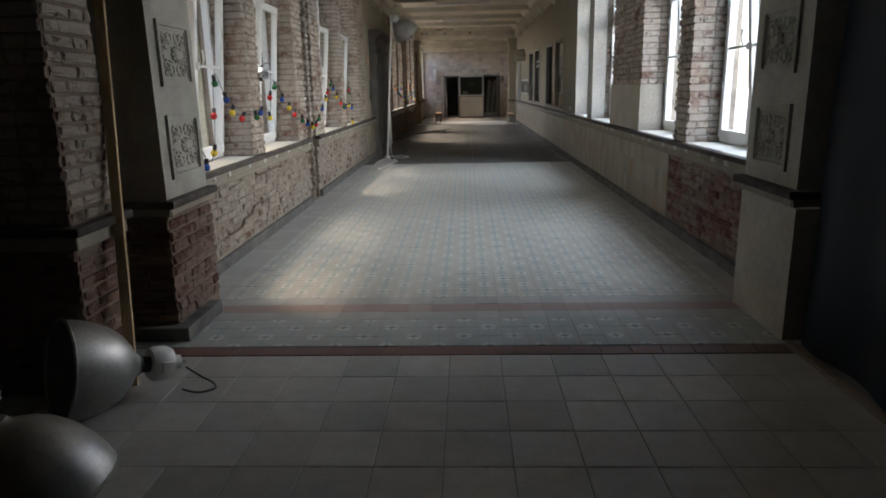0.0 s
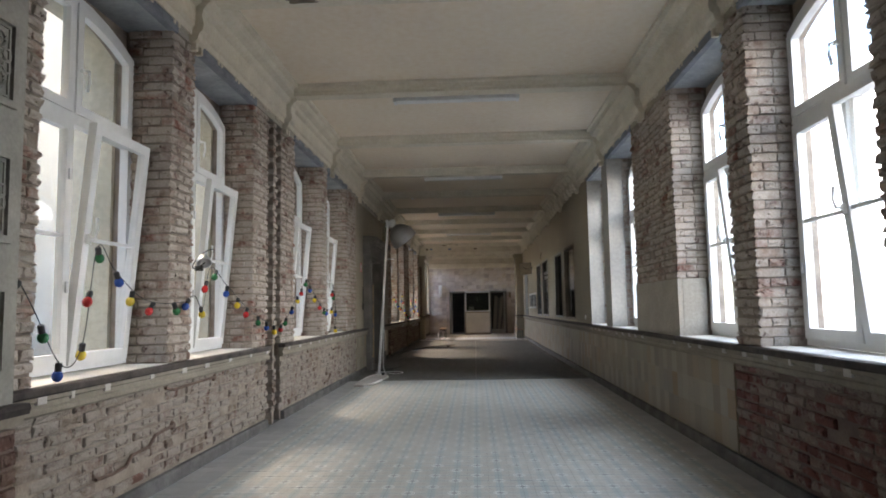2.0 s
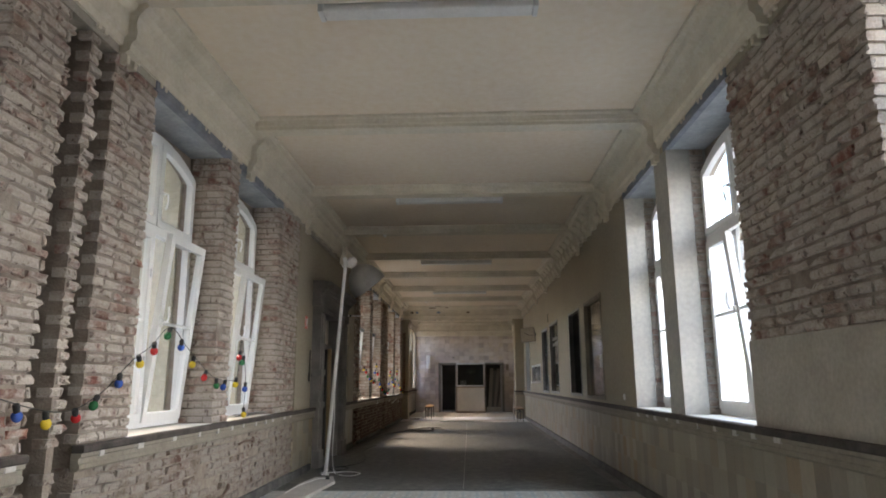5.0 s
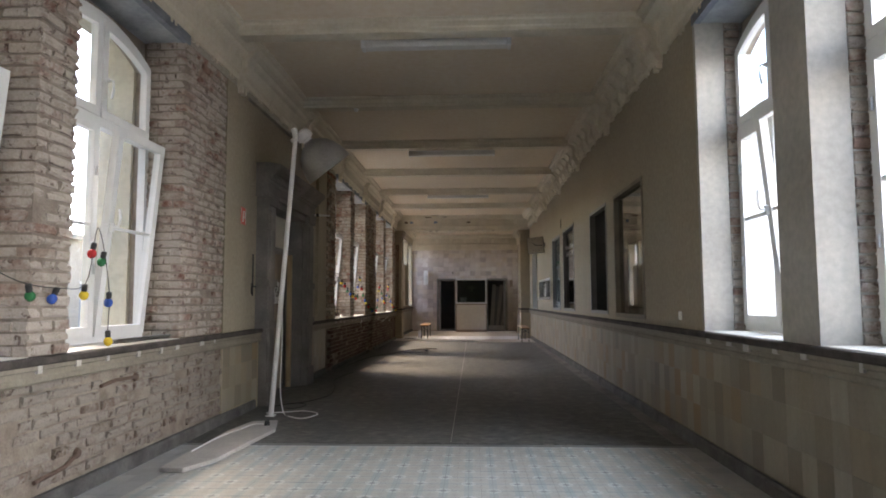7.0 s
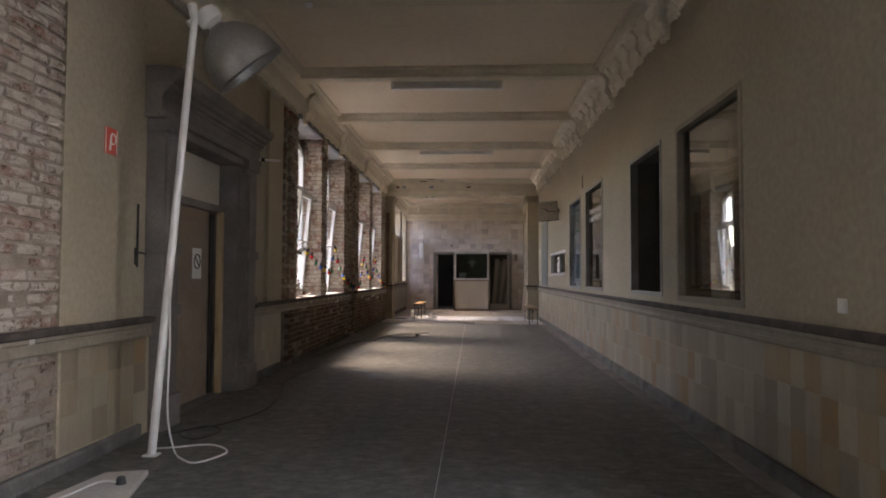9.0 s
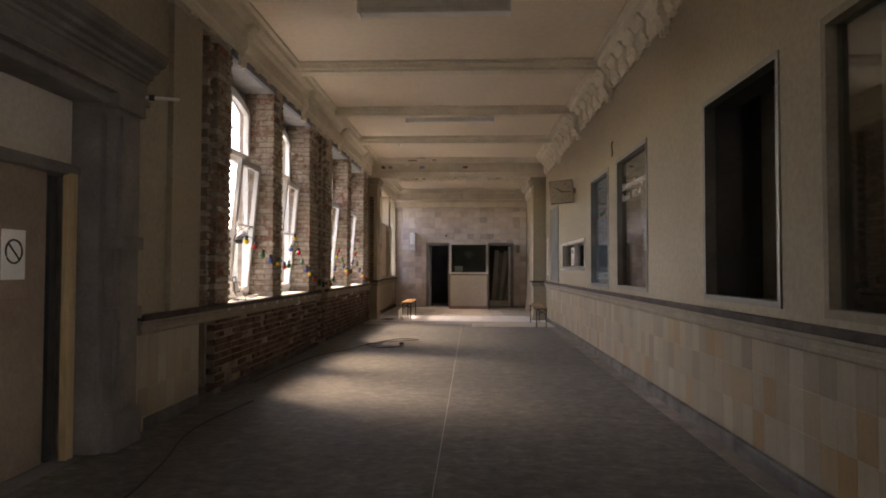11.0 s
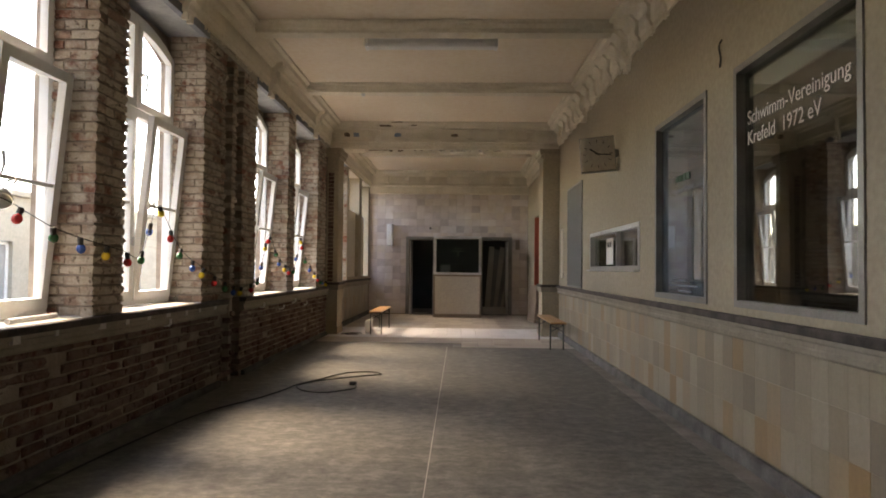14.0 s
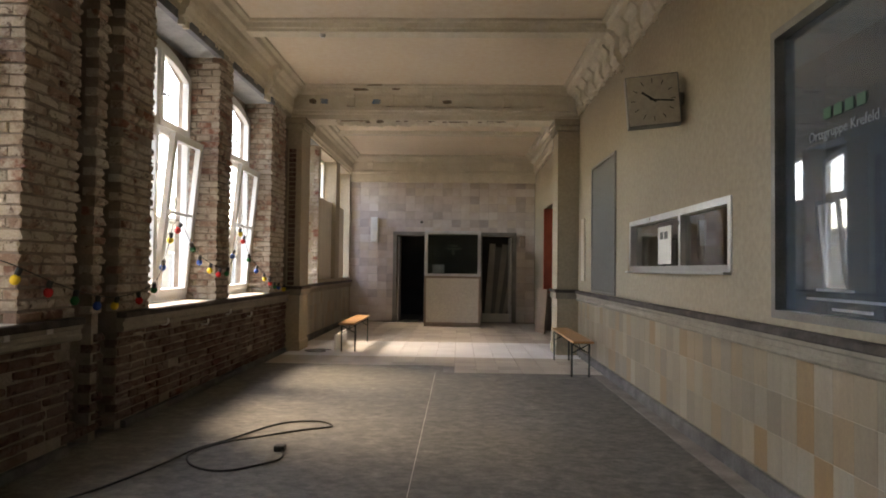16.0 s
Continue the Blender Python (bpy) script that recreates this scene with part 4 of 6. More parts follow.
# rooms behind, closed and unlit; near-black walls put the gloom into the colour
structure("wall_back_room", boxes((-3.2, 3.0, 41.4, 41.6, -0.3, 3), (-3.2, -3.0, 38.75, 41.5, -0.3, 3), (2.9, 3.0, 38.75, 41.5, -0.3, 3), (-3.2, 3.0, 38.75, 41.6, 2.9, 3.1), (0.2, 0.3, 38.75, 41.5, 0, 3)), ROOM_SHADE, "near-black shell for the unlit room behind the end wall")
structure("wall_side_room", boxes((4.0, 4.1, 16.6, 38, -0.3, 3.4), (2.52, 4.1, 16.6, 16.7, -0.3, 3.4), (2.7, 4.1, 37.8, 38, -0.3, 3.4), (2.52, 4.1, 16.6, 38, 3.3, 3.4), (2.52, 4.1, 16.6, 38, -0.3, -0.1), (2.52, 4.1, 20.9, 21.0, -0.1, 3.3), (2.52, 4.1, 31.5, 31.6, -0.1, 3.3)), ROOM_SHADE, "near-black shell for the unlit room behind the inner windows")
# made-up white cladding: hides the dark shell from the right windows, keeps them bright
structure("wall_annex", boxes((4.1, 4.2, 16.5, 38.1, -1.3, 3.5), (2.82, 4.1, 16.48, 16.6, -1.3, 3.5), (2.82, 4.2, 16.48, 38.1, 3.41, 3.5)), WHITE_CARD, "white cladding added round the outside of the side room shell")
structure("wall_room_partition", boxes((2.95, 3.0, 19.0, 20.88, -0.1, 3.3)), PLASTER, "pale partition in the room behind the empty opening")
# the entrance end, behind and beside the first steps
structure("wall_start_left", boxes((-3.2, -2.75, Y0, 4.65, 0, TOP + 0.1)), MORTAR_RED, "dark brick wall of the entrance bay")
structure("wall_start_right", boxes((2.3, 2.81, Y0, 4.6, 0, TOP + 0.1)), MORTAR_RED, "dark stripped wall of the entrance bay")
# unseen closing wall, kept dark so little light bounces onto the piers
structure("wall_start_back", boxes((-3.2, 2.9, Y0 - 0.3, Y0, 0, TOP + 0.1)), MORTAR_RED, "unseen wall closing the entrance bay, coloured dark to cut bounced light")
for name, x0, x1, y0, y1 in (("wall_carved_pilaster_left", -2.98, -2.05, 4.76, 5.5), ("wall_carved_pilaster_right", 2.0, 2.88, 4.62, 5.45)):
    left = x0 < 0
    zs = 0.95 if left else 0.98
    up = structure(name, boxes((x0 if left else x0 + 0.02, x1 - 0.02 if left else x1, y0 + 0.02, y1 - 0.02, zs, TOP)), CARVED, "pale painted pilaster with carved panels", "pilaster")
    face, s = (x1 - 0.02, 1) if left else (x0 + 0.02, -1)
    low = boxes((x0 + (0 if left else DEEP), x1 - (DEEP if left else 0), y0, y1, 0, zs - 0.1))
    PIERS[name] = (structure(name.replace("carved_", "") + "_foot", low, MORTAR_RED if left else PLASTER_OLD, "foot of the carved pilaster"), y0, y1)
    for prof, mt, nm, lb in (([(-0.02, 0.0), (0.05, 0.0), (0.058, -0.02), (0.05, -0.05), (-0.02, -0.05)], LEDGE, "trim_ledge", "dark stone ledge round the pilaster"), ([(-0.02, -0.05), (0.03, -0.05), (0.02, -0.1), (-0.02, -0.1)], LEDGE_FACE, "trim_moulding", "moulding under the pilaster ledge")):
        bm = extrude(bmesh.new(), [((x1 if left else x0) + s * p, zs + 0.02 + q) for p, q in prof], "y", y0 - 0.05, y1)
        xa, xb = sorted((x0 if left else x1, (x1 if left else x0) + s * prof[1][0]))
        box(bm, xa, xb, y0 - prof[1][0], y0 + 0.02, zs + 0.02 + prof[-1][1], zs + 0.02 + prof[0][1] - 0.002)
        structure(nm, bm, mt, lb, "ledge")
    # carved rosette panels, one above another
    for k, z in enumerate((1.08, 1.70, 2.34, 2.98)):
        pb = bmesh.new()
        yc, hh, hw = (y0 + y1) / 2 + 0.02, 0.215, 0.255
        zc = z + 0.23
        ring_frame(pb, rect_loop(yc - hw, yc + hw, zc - hh, zc + hh), rect_loop(yc - hw + 0.035, yc + hw - 0.035, zc - hh + 0.035, zc + hh - 0.035), lambda u, v, d: (face + s * d, u, v), -0.01, 0.02)
        ring_frame(pb, rect_loop(yc - hw + 0.045, yc + hw - 0.045, zc - hh + 0.045, zc + hh - 0.045), rect_loop(yc - hw + 0.056, yc + hw - 0.056, zc - hh + 0.056, zc + hh - 0.056), lambda u, v, d: (face + s * d, u, v), -0.005, 0.008)
        arc = lambda cy, cz, r, q0, q1, n=12: [(face + s * 0.001, yc + cy + r * math.cos(q0 + (q1 - q0) * i / n), zc + cz + r * math.sin(q0 + (q1 - q0) * i / n)) for i in range(n + 1)]
        for sy in (-1, 1):
            for sz in (-1, 1):
                sweep(pb, arc(sy * 0.135, sz * 0.095, 0.042, 0, 2 * math.pi), 0.0105, 5)
                sweep(pb, arc(sy * 0.135, sz * 0.095, 0.014, 0, 2 * math.pi, 8), 0.009, 5)
                sweep(pb, arc(sy * 0.06, sz * 0.105, 0.036, 0, 2 * math.pi), 0.009, 5)
                sweep(pb, arc(sy * 0.19, sz * 0.03, 0.028, 0, 2 * math.pi, 10), 0.009, 5)
                sweep(pb, [(face + s * 0.006, yc + sy * 0.03, zc + sz * 0.045), (face + s * 0.009, yc + sy * 0.075, zc + sz * 0.05), (face + s * 0.007, yc + sy * 0.11, zc + sz * 0.035), (face + s * 0.005, yc + sy * 0.15, zc + sz * 0.04)], 0.0095, 5)
        for j in range(8):
            an = j * math.pi / 4
            tube(pb, (face + s * 0.004, yc + 0.02 * math.cos(an), zc + 0.02 * math.sin(an)), (face + s * 0.012, yc + 0.062 * math.cos(an), zc + 0.055 * math.sin(an)), 0.017, 0.007, 6)
        bmesh.ops.create_uvsphere(pb, u_segments=10, v_segments=6, radius=0.028, matrix=Matrix.Translation((face, yc, zc)))
        part("carved_panel", pb, CARVED, up, "carved rosette panel", smooth=True)
# brick pier of the entrance bay, left
PIERS["start"] = (structure("wall_start_pier", boxes((-2.98, -2.164, 3.844, 4.3, 0, TOP)), MORTAR_RED, "dark brick pier of the entrance bay"), 3.85, 4.3)
structure("trim_ledge", boxes((-2.74, -2.09, 3.77, 4.36, 0.94, 0.99), bevel=0.01), LEDGE, "dark stone ledge round the brick pier", "ledge")
structure("trim_moulding", boxes((-2.74, -2.12, 3.80, 4.33, 0.86, 0.94), bevel=0.012), LEDGE_FACE, "moulding under the pier's ledge", "moulding")
structure("trim_cornice_start", boxes((-3.0, 2.9, 4.0, 4.6, 4.15, TOP)), STUCCO, "plain cross beam of the entrance bay", "beam")

# ---- outside ----
structure("ground", boxes((-300, 300, -300, 300, -1.6, -1.3)), GROUND, "paved yard round the building", "ground")


def yard_building(label, y0, y1, floors, top):
    """A rendered building across the yard, with deep-set windows."""
    yard = thing("courtyard_building", label, "building", (-10.5, (y0 + y1) / 2, -1.3))
    h = (y1 - y0) / 2
    ys = [-h + 0.9 + 3.2 * k for k in range(int((2 * h - 1) / 3.2))]
    bm = boxes((-3, -0.25, -h, h, 0, top))
    base = 0.0
    for z0, z1 in floors:
        box(bm, -0.25, 0, -h, h, base, z0)
        edges = [-h] + [e for y in ys for e in (y, y + 1.3)] + [h]
        for a, b in zip(edges[::2], edges[1::2]):
            box(bm, -0.25, 0, a, b, z0, z1)
        base = z1
    box(bm, -0.25, 0, -h, h, base, top)
    part("wall", bm, FACADE, yard)
    part("roof", boxes((-3.2, 0.12, -h - 0.1, h + 0.1, top, top + 0.15), bevel=0.04), FACADE, yard)
    for z0, z1 in floors:
        for y in ys:
            w = part("window", boxes((-0.14, -0.1, y, y + 0.08, z0, z1), (-0.14, -0.1, y + 1.22, y + 1.3, z0, z1), (-0.14, -0.1, y, y + 1.3, z0, z0 + 0.08), (-0.14, -0.1, y, y + 1.3, z1 - 0.08, z1), (-0.14, -0.1, y + 0.62, y + 0.68, z0, z1)), PVC, yard)
            part("pane", boxes((-0.13, -0.125, y + 0.05, y + 1.25, z0 + 0.05, z1 - 0.05)), GREY_PANEL, w)


yard_building("tall cream rendered building across the yard", -14.0, 22.6, ((1.4, 3.4), (5.0, 7.2), (8.6, 10.6)), 14.2)
yard_building("low cream rendered building across the yard", 22.8, 58.0, ((1.4, 3.2),), 4.3)

# glowing plane far outside, added to whiten the right windows and send light in
structure("backdrop", boxes((70, 71, -130, 170, -1.4, 45)), BACKDROP_GLOW, "glowing white plane added to whiten the right windows and light them", "backdrop")


# ---- the stone portal and its door ----
portal = thing("door_portal", "dark stone door surround with a heavy cornice", "door surround", (XL, 18.8, 0))
portal["kind"] = "structure"
for a, b in ((-1.22, -0.92), (0.8, 1.15)):
    bm = boxes((-0.5, 0.09, a, b, 0.0, 2.66))
    box(bm, -0.3, 0.115, a + 0.05, b - 0.05, 0.34, 2.5, 0.012)
    box(bm, -0.3, 0.125, a - 0.025, b + 0.025, 0.0, 0.28, 0.012)
    box(bm, -0.3, 0.12, a - 0.02, b + 0.02, 0.96, 1.06, 0.01)
    box(bm, -0.3, 0.125, a - 0.02, b + 0.02, 1.50, 1.60, 0.012)
    box(bm, -0.3, 0.13, a - 0.02, b + 0.02, 2.55, 2.66, 0.012)
    part("pilaster", bm, STONE, portal)
prof = [(-0.45, 2.66), (0.12, 2.66), (0.12, 2.70), (0.095, 2.72), (0.095, 2.84), (0.11, 2.85), (0.115, 2.875), (0.145, 2.885), (0.15, 2.92), (0.19, 2.935), (0.20, 2.965), (0.245, 2.985), (0.265, 3.03), (0.265, 3.07), (0.1, 3.10), (-0.45, 3.10)]
part("cornice", extrude(bmesh.new(), prof, "y", -1.30, 1.25), STONE, portal)
part("soffit_moulding", boxes((-0.45, 0.06, -0.92, 0.8, 2.58, 2.66), bevel=0.012), STONE, portal)
part("reveal", boxes((-0.45, 0.02, -0.92, -0.86, 0, 2.6), (-0.45, 0.02, 0.72, 0.8, 0, 2.6), bevel=0.006), STONE, portal)
part("overdoor_panel", boxes((-0.5, -0.20, -0.92, 0.8, 2.1, 2.6)), CREAM_PANEL, portal)
part("header", boxes((-0.5, -0.13, -0.92, 0.8, 2.02, 2.1), bevel=0.01), STONE, portal)
# added blocker: outside light would leak round the door leaf
structure("wall_portal_back", boxes((XL - 0.62, XL - 0.5, 17.5, 20.2, 0, 3.0)), STONE, "unseen wall added behind the portal door to stop daylight leaking in")
door = thing("door_1", "worn brown door panel standing shut in the stone portal", "door", (XL - 0.2, 18.5, 0))
door["kind"] = "structure"
part("leaf", boxes((-0.05, 0.0, -0.6, 0.75, 0.01, 2.02), bevel=0.008), DOOR_WOOD, door)
part("upper_panel", boxes((-0.01, 0.012, -0.45, 0.6, 1.15, 1.9), bevel=0.008), DOOR_WOOD, door)
part("plastic_edging", boxes((-0.01, 0.02, 0.76, 0.84, 0.02, 2.0), bevel=0.006), RUBBER, door)
sg = part("door_sign", boxes((0.012, 0.016, 0.3, 0.52, 1.28, 1.6)), WHITE_CARD, door, "white prohibition sign")
bm = bmesh.new()
sweep(bm, [(0.018, 0.41 + 0.075 * math.cos(q), 1.46 + 0.075 * math.sin(q)) for q in [2 * math.pi * k / 20 for k in range(21)]], 0.007, 5)
tube(bm, (0.018, 0.36, 1.51), (0.018, 0.46, 1.41), 0.006)
part("ring_symbol", bm, RUBBER, sg)
batten = thing("door_batten", "pale pine batten standing beside the brown door", "batten", (XL - 0.14, 19.42, 0))
part("board", boxes((-0.03, 0.03, -0.04, 0.04, 0.0, 2.03), bevel=0.004), PINE, batten)

cp = thing("conduit_piece", "white plastic conduit end sticking out beside the portal cornice", "pipe", (XL + 0.1, 20.02, 2.74))
part("pipe", tube(bmesh.new(), (-0.02, 0, 0), (0.24, 0.07, -0.005), 0.014, None, 10), ENAMEL, cp, smooth=True)
part("collar", tube(bmesh.new(), (0.02, 0.006, 0), (0.06, 0.018, 0), 0.024, None, 12), RUBBER, cp, smooth=True)

# stubs of old pipes and channels in the scraped wall
for label, keys, r in (("rusty conduit stub zigzagging over the scraped bricks", [(6.75, 0.30), (6.95, 0.29), (7.12, 0.30), (7.2, 0.36), (7.45, 0.37), (7.55, 0.44), (7.85, 0.46)], 0.012), ("old pipe channel broken into the scraped bricks", [(7.7, 0.78), (7.85, 0.75), (8.3, 0.76), (8.7, 0.765)], 0.012), ("rusty pipe stub in the scraped bricks", [(14.0, 0.70), (14.2, 0.72), (14.5, 0.71)], 0.014), ("rusty conduit stub low in the scraped bricks", [(13.3, 0.2), (13.6, 0.22), (13.75, 0.28)], 0.014)):
    cn = thing("conduit_stub", label, "pipe", (XL, keys[0][0], keys[0][1]))
    part("pipe", sweep(bmesh.new(), [(0.012, y - keys[0][0], z - keys[0][1]) for y, z in keys], r, 7), RUST, cn)
    part("end_hole", lathe(bmesh.new(), [(0.0, 0.02), (0.028, 0.02), (0.04, 0.0), (0.0, 0.0)], pose(0, keys[-1][0] - keys[0][0], keys[-1][1] - keys[0][1], 0, 90, 0), 10), RUST, cn)
for y, z in ((27.9, 0.8), (28.9, 0.72), (29.6, 0.78), (25.0, 0.8), (30.4, 0.7)):
    st = thing("pipe_stub", "short pale pipe stub sticking out of the bricks", "pipe", (XL, y, z))
    part("pipe", sweep(bmesh.new(), [(-0.02, 0, 0), (0.04, 0, 0.002), (0.055, 0, 0.02), (0.055, 0, 0.06)], 0.01, 7), ENAMEL, st)

# iron bolt and fire-hose sign on the plaster beside the portal
bolt = thing("door_bolt", "black iron bolt with a lever on the plaster", "bolt", (XL - REC, 17.4, 1.38))
part("rod", tube(boxes((0.0, 0.012, -0.02, 0.02, 0.02, 0.16), bevel=0.003), (0.016, 0, 0.0), (0.016, 0, 0.52), 0.009), RUBBER, bolt)
part("lever", tube(bmesh.new(), (0.022, -0.02, 0.12), (0.022, 0.13, 0.115), 0.009), RUBBER, bolt)
fs = thing("fire_sign", "red sign with a white fire-hose symbol on the plaster", "sign", (XL, 16.9, 2.32))
part("plate", boxes((0.0, 0.004, -0.085, 0.085, -0.1, 0.1)), SIGN_RED, fs)
bm = bmesh.new()
sweep(bm, [(0.006, 0.02 + 0.035 * math.cos(q), 0.02 + 0.04 * math.sin(q)) for q in [2 * math.pi * k / 14 for k in range(15)]], 0.006, 5)
tube(bm, (0.006, -0.02, -0.07), (0.006, -0.01, 0.04), 0.008)
part("hose_symbol", bm, WHITE_CARD, fs)
for sy in (-0.075, 0.075):
    part("border", boxes((0.004, 0.0055, sy - 0.004, sy + 0.004, -0.092, 0.092)), WHITE_CARD, fs)


# ---- big bowl lamps ----
def bowl_lamp(name, label, m, group=""):
    lamp = tagged(new(name), label, "lamp", group)
    lamp.empty_display_size = 0.1
    lamp.matrix_world = m
    prof = [(0.27, 0.0), (0.278, 0.008), (0.27, 0.016), (0.268, 0.06), (0.255, 0.14), (0.225, 0.225), (0.18, 0.295), (0.125, 0.345), (0.075, 0.375), (0.06, 0.40)]
    inner = [(r - 0.006, z) for r, z in reversed(prof)]
    part("reflector", lathe(bmesh.new(), prof + inner + [prof[0]], seg=40), ALU_BOWL, lamp, "spun aluminium reflector", smooth=True)
    part("neck", lathe(bmesh.new(), [(0.0, 0.385), (0.062, 0.385), (0.062, 0.40), (0.045, 0.42), (0.045, 0.47), (0.0, 0.47)], seg=20), RUBBER, lamp, smooth=True)
    hs = lathe(bmesh.new(), [(0.0, 0.465), (0.085, 0.465), (0.1, 0.49), (0.1, 0.55), (0.085, 0.585), (0.04, 0.60), (0.04, 0.64), (0.0, 0.64)], seg=24)
    box(hs, -0.11, 0.11, -0.035, 0.035, 0.50, 0.56, 0.01)
    part("housing", hs, ENAMEL, lamp, "white enamelled lamp housing", smooth=True)
    part("hook", sweep(bmesh.new(), [(0.025 * math.cos(q), 0, 0.66 + 0.025 * math.sin(q)) for q in [math.pi * (1.5 + 1.7 * k / 12) for k in range(13)]], 0.006, 6), ALU, lamp, smooth=True)
    return lamp


def axis_pose(foot, way):
    q = Vector(way).to_track_quat("Z", "Y")
    return Matrix.Translation(foot) @ q.to_matrix().to_4x4()


bowl_lamp("bowl_lamp", "dented aluminium bowl lamp lying on the tiles", axis_pose((-2.18, 3.56, 0.28), (0.66, 0.70, -0.22)), "loose bowl lamps")
bowl_lamp("bowl_lamp", "aluminium bowl lamp standing on its rim with a coiled cable", axis_pose((-1.70, 2.72, 0.10), (-0.42, -0.12, 0.90)), "loose bowl lamps")
coil = thing("lamp_cable", "black coiled cable hanging over the bowl lamp", "cable", (-1.9, 2.66, 0.0))
bm = bmesh.new()
for k in range(5):
    sweep(bm, [(0.02 * k - 0.05 + 0.11 * math.cos(q), 0.02 * math.sin(3 * q + k) - 0.02 * k, 0.52 + 0.03 * k + 0.08 * math.sin(q) + 0.01 * k) for q in [2 * math.pi * i / 20 for i in range(21)]], 0.006, 5)
part("coil", bm, RUBBER, coil)
plug = thing("lamp_lead", "short grey lead of the bowl lamp on the tiles", "cable", (-1.72, 4.02, 0.0))
part("lead", sweep(bmesh.new(), spline([(0.0, 0.0, 0.1), (0.08, 0.03, 0.02), (0.16, -0.02, 0.01), (0.2, -0.1, 0.01), (0.12, -0.15, 0.01), (0.02, -0.12, 0.015)]), 0.006), STEEL, plug)

pl = thing("leaning_batten", "long pale pine batten leaning in the entrance bay", "batten", (-2.03, 3.98, 0.0))
a, b = Vector((0.0, 0.0, 0.0)), Vector((-0.19, 0.655, 3.2))
bm = boxes((-0.028, 0.028, -0.02, 0.02, 0.0, (b - a).length), bevel=0.003)
bm.transform(Matrix.Translation(a) @ (b - a).to_track_quat("Z", "Y").to_matrix().to_4x4())
part("board", bm, PINE, pl)

# the floor lamp made of a bowl lamp on a white pole
stand = thing("pole_lamp", "white pole leaning by the portal with a bowl lamp on top", "floor lamp", (-2.02, 16.85, 0))
part("pole", tube(bmesh.new(), (0, 0, 0.0), (0.215, 0.10, 3.30), 0.03, 0.027, 14), ENAMEL, stand, smooth=True)
part("foot_plate", boxes((-0.05, 0.05, -0.05, 0.05, 0.0, 0.012), bevel=0.003), ENAMEL, stand)
hm = axis_pose((0.58, 0.33, 2.93), (-0.56, -0.30, 0.74))
prof = [(0.30, 0.0), (0.308, 0.008), (0.30, 0.016), (0.297, 0.07), (0.283, 0.15), (0.25, 0.24), (0.20, 0.315), (0.14, 0.37), (0.08, 0.40), (0.06, 0.42)]
part("reflector", lathe(bmesh.new(), prof + [(r - 0.006, z) for r, z in reversed(prof)] + [prof[0]], hm, 40), ALU_BOWL, stand, "dusty aluminium reflector", smooth=True)
bm = lathe(bmesh.new(), [(0.0, 0.40), (0.06, 0.40), (0.06, 0.44), (0.095, 0.46), (0.1, 0.52), (0.08, 0.56), (0.03, 0.58), (0.0, 0.58)], hm, 24)
part("housing", bm, ENAMEL, stand, "white lamp housing", smooth=True)
part("clamp", tube(tube(bmesh.new(), (0.17, 0.09, 3.22), (0.30, 0.17, 3.36), 0.028), (0.215, 0.10, 3.27), (0.19, 0.1, 3.38), 0.035), ENAMEL, stand)
wc = thing("white_cable", "white cable looping from the pole onto the floor", "cable", (-2.0, 16.85, 0))
part("lead", sweep(bmesh.new(), spline([(0.09, 0.0, 1.3), (0.09, 0.02, 0.8), (0.07, 0.05, 0.3), (0.1, 0.1, 0.02), (0.25, -0.1, 0.008), (0.4, -0.18, 0.008), (0.5, 0.1, 0.008), (0.3, 0.3, 0.008), (0.05, 0.2, 0.01), (-0.12, 0.15, 0.008)]), 0.007), ENAMEL, wc)
bc = thing("black_cable", "black cable strewn on the floor by the portal", "cable", (-2.0, 17.3, 0))
part("lead", sweep(bmesh.new(), spline([(-0.2, 0.1, 0.01), (0.0, 0.45, 0.01), (0.2, 0.3, 0.01), (0.1, 0.0, 0.01), (-0.1, 0.2, 0.018), (0.15, 0.6, 0.01), (0.3, 1.2, 0.01), (0.2, 2.0, 0.01), (0.0, 3.0, 0.01), (0.1, 4.2, 0.01)]), 0.006), RUBBER, bc)
bd = thing("loose_board", "long grey board with a cut corner lying by the skirting", "board", (-1.95, 15.35, 0.0))
bm = bmesh.new()
loop = [(-0.16, -1.0), (0.03, -1.02), (0.16, -0.7), (0.27, 0.55), (0.15, 1.02), (-0.1, 0.95), (-0.17, 0.4)]
lo, hi = [bm.verts.new((x, y, 0.004)) for x, y in loop], [bm.verts.new((x, y, 0.042)) for x, y in loop]
for i in range(len(loop)):
    bm.faces.new((lo[i], lo[(i + 1) % len(loop)], hi[(i + 1) % len(loop)], hi[i]))
bm.faces.new(lo[::-1]), bm.faces.new(hi)
bmesh.ops.bevel(bm, geom=list(bm.edges), offset=0.006, segments=1, affect="EDGES")
part("panel", bm, BOARD, bd)
part("lead", sweep(bmesh.new(), spline([(0.14, 0.72, 0.05), (0.0, 0.72, 0.052), (-0.05, 0.5, 0.05), (-0.12, 0.1, 0.05), (-0.13, -0.5, 0.05)]), 0.006), ENAMEL, bd)
part("plug", tube(bmesh.new(), (0.13, 0.72, 0.042), (0.13, 0.72, 0.085), 0.03, 0.024, 12), RUBBER, bd)

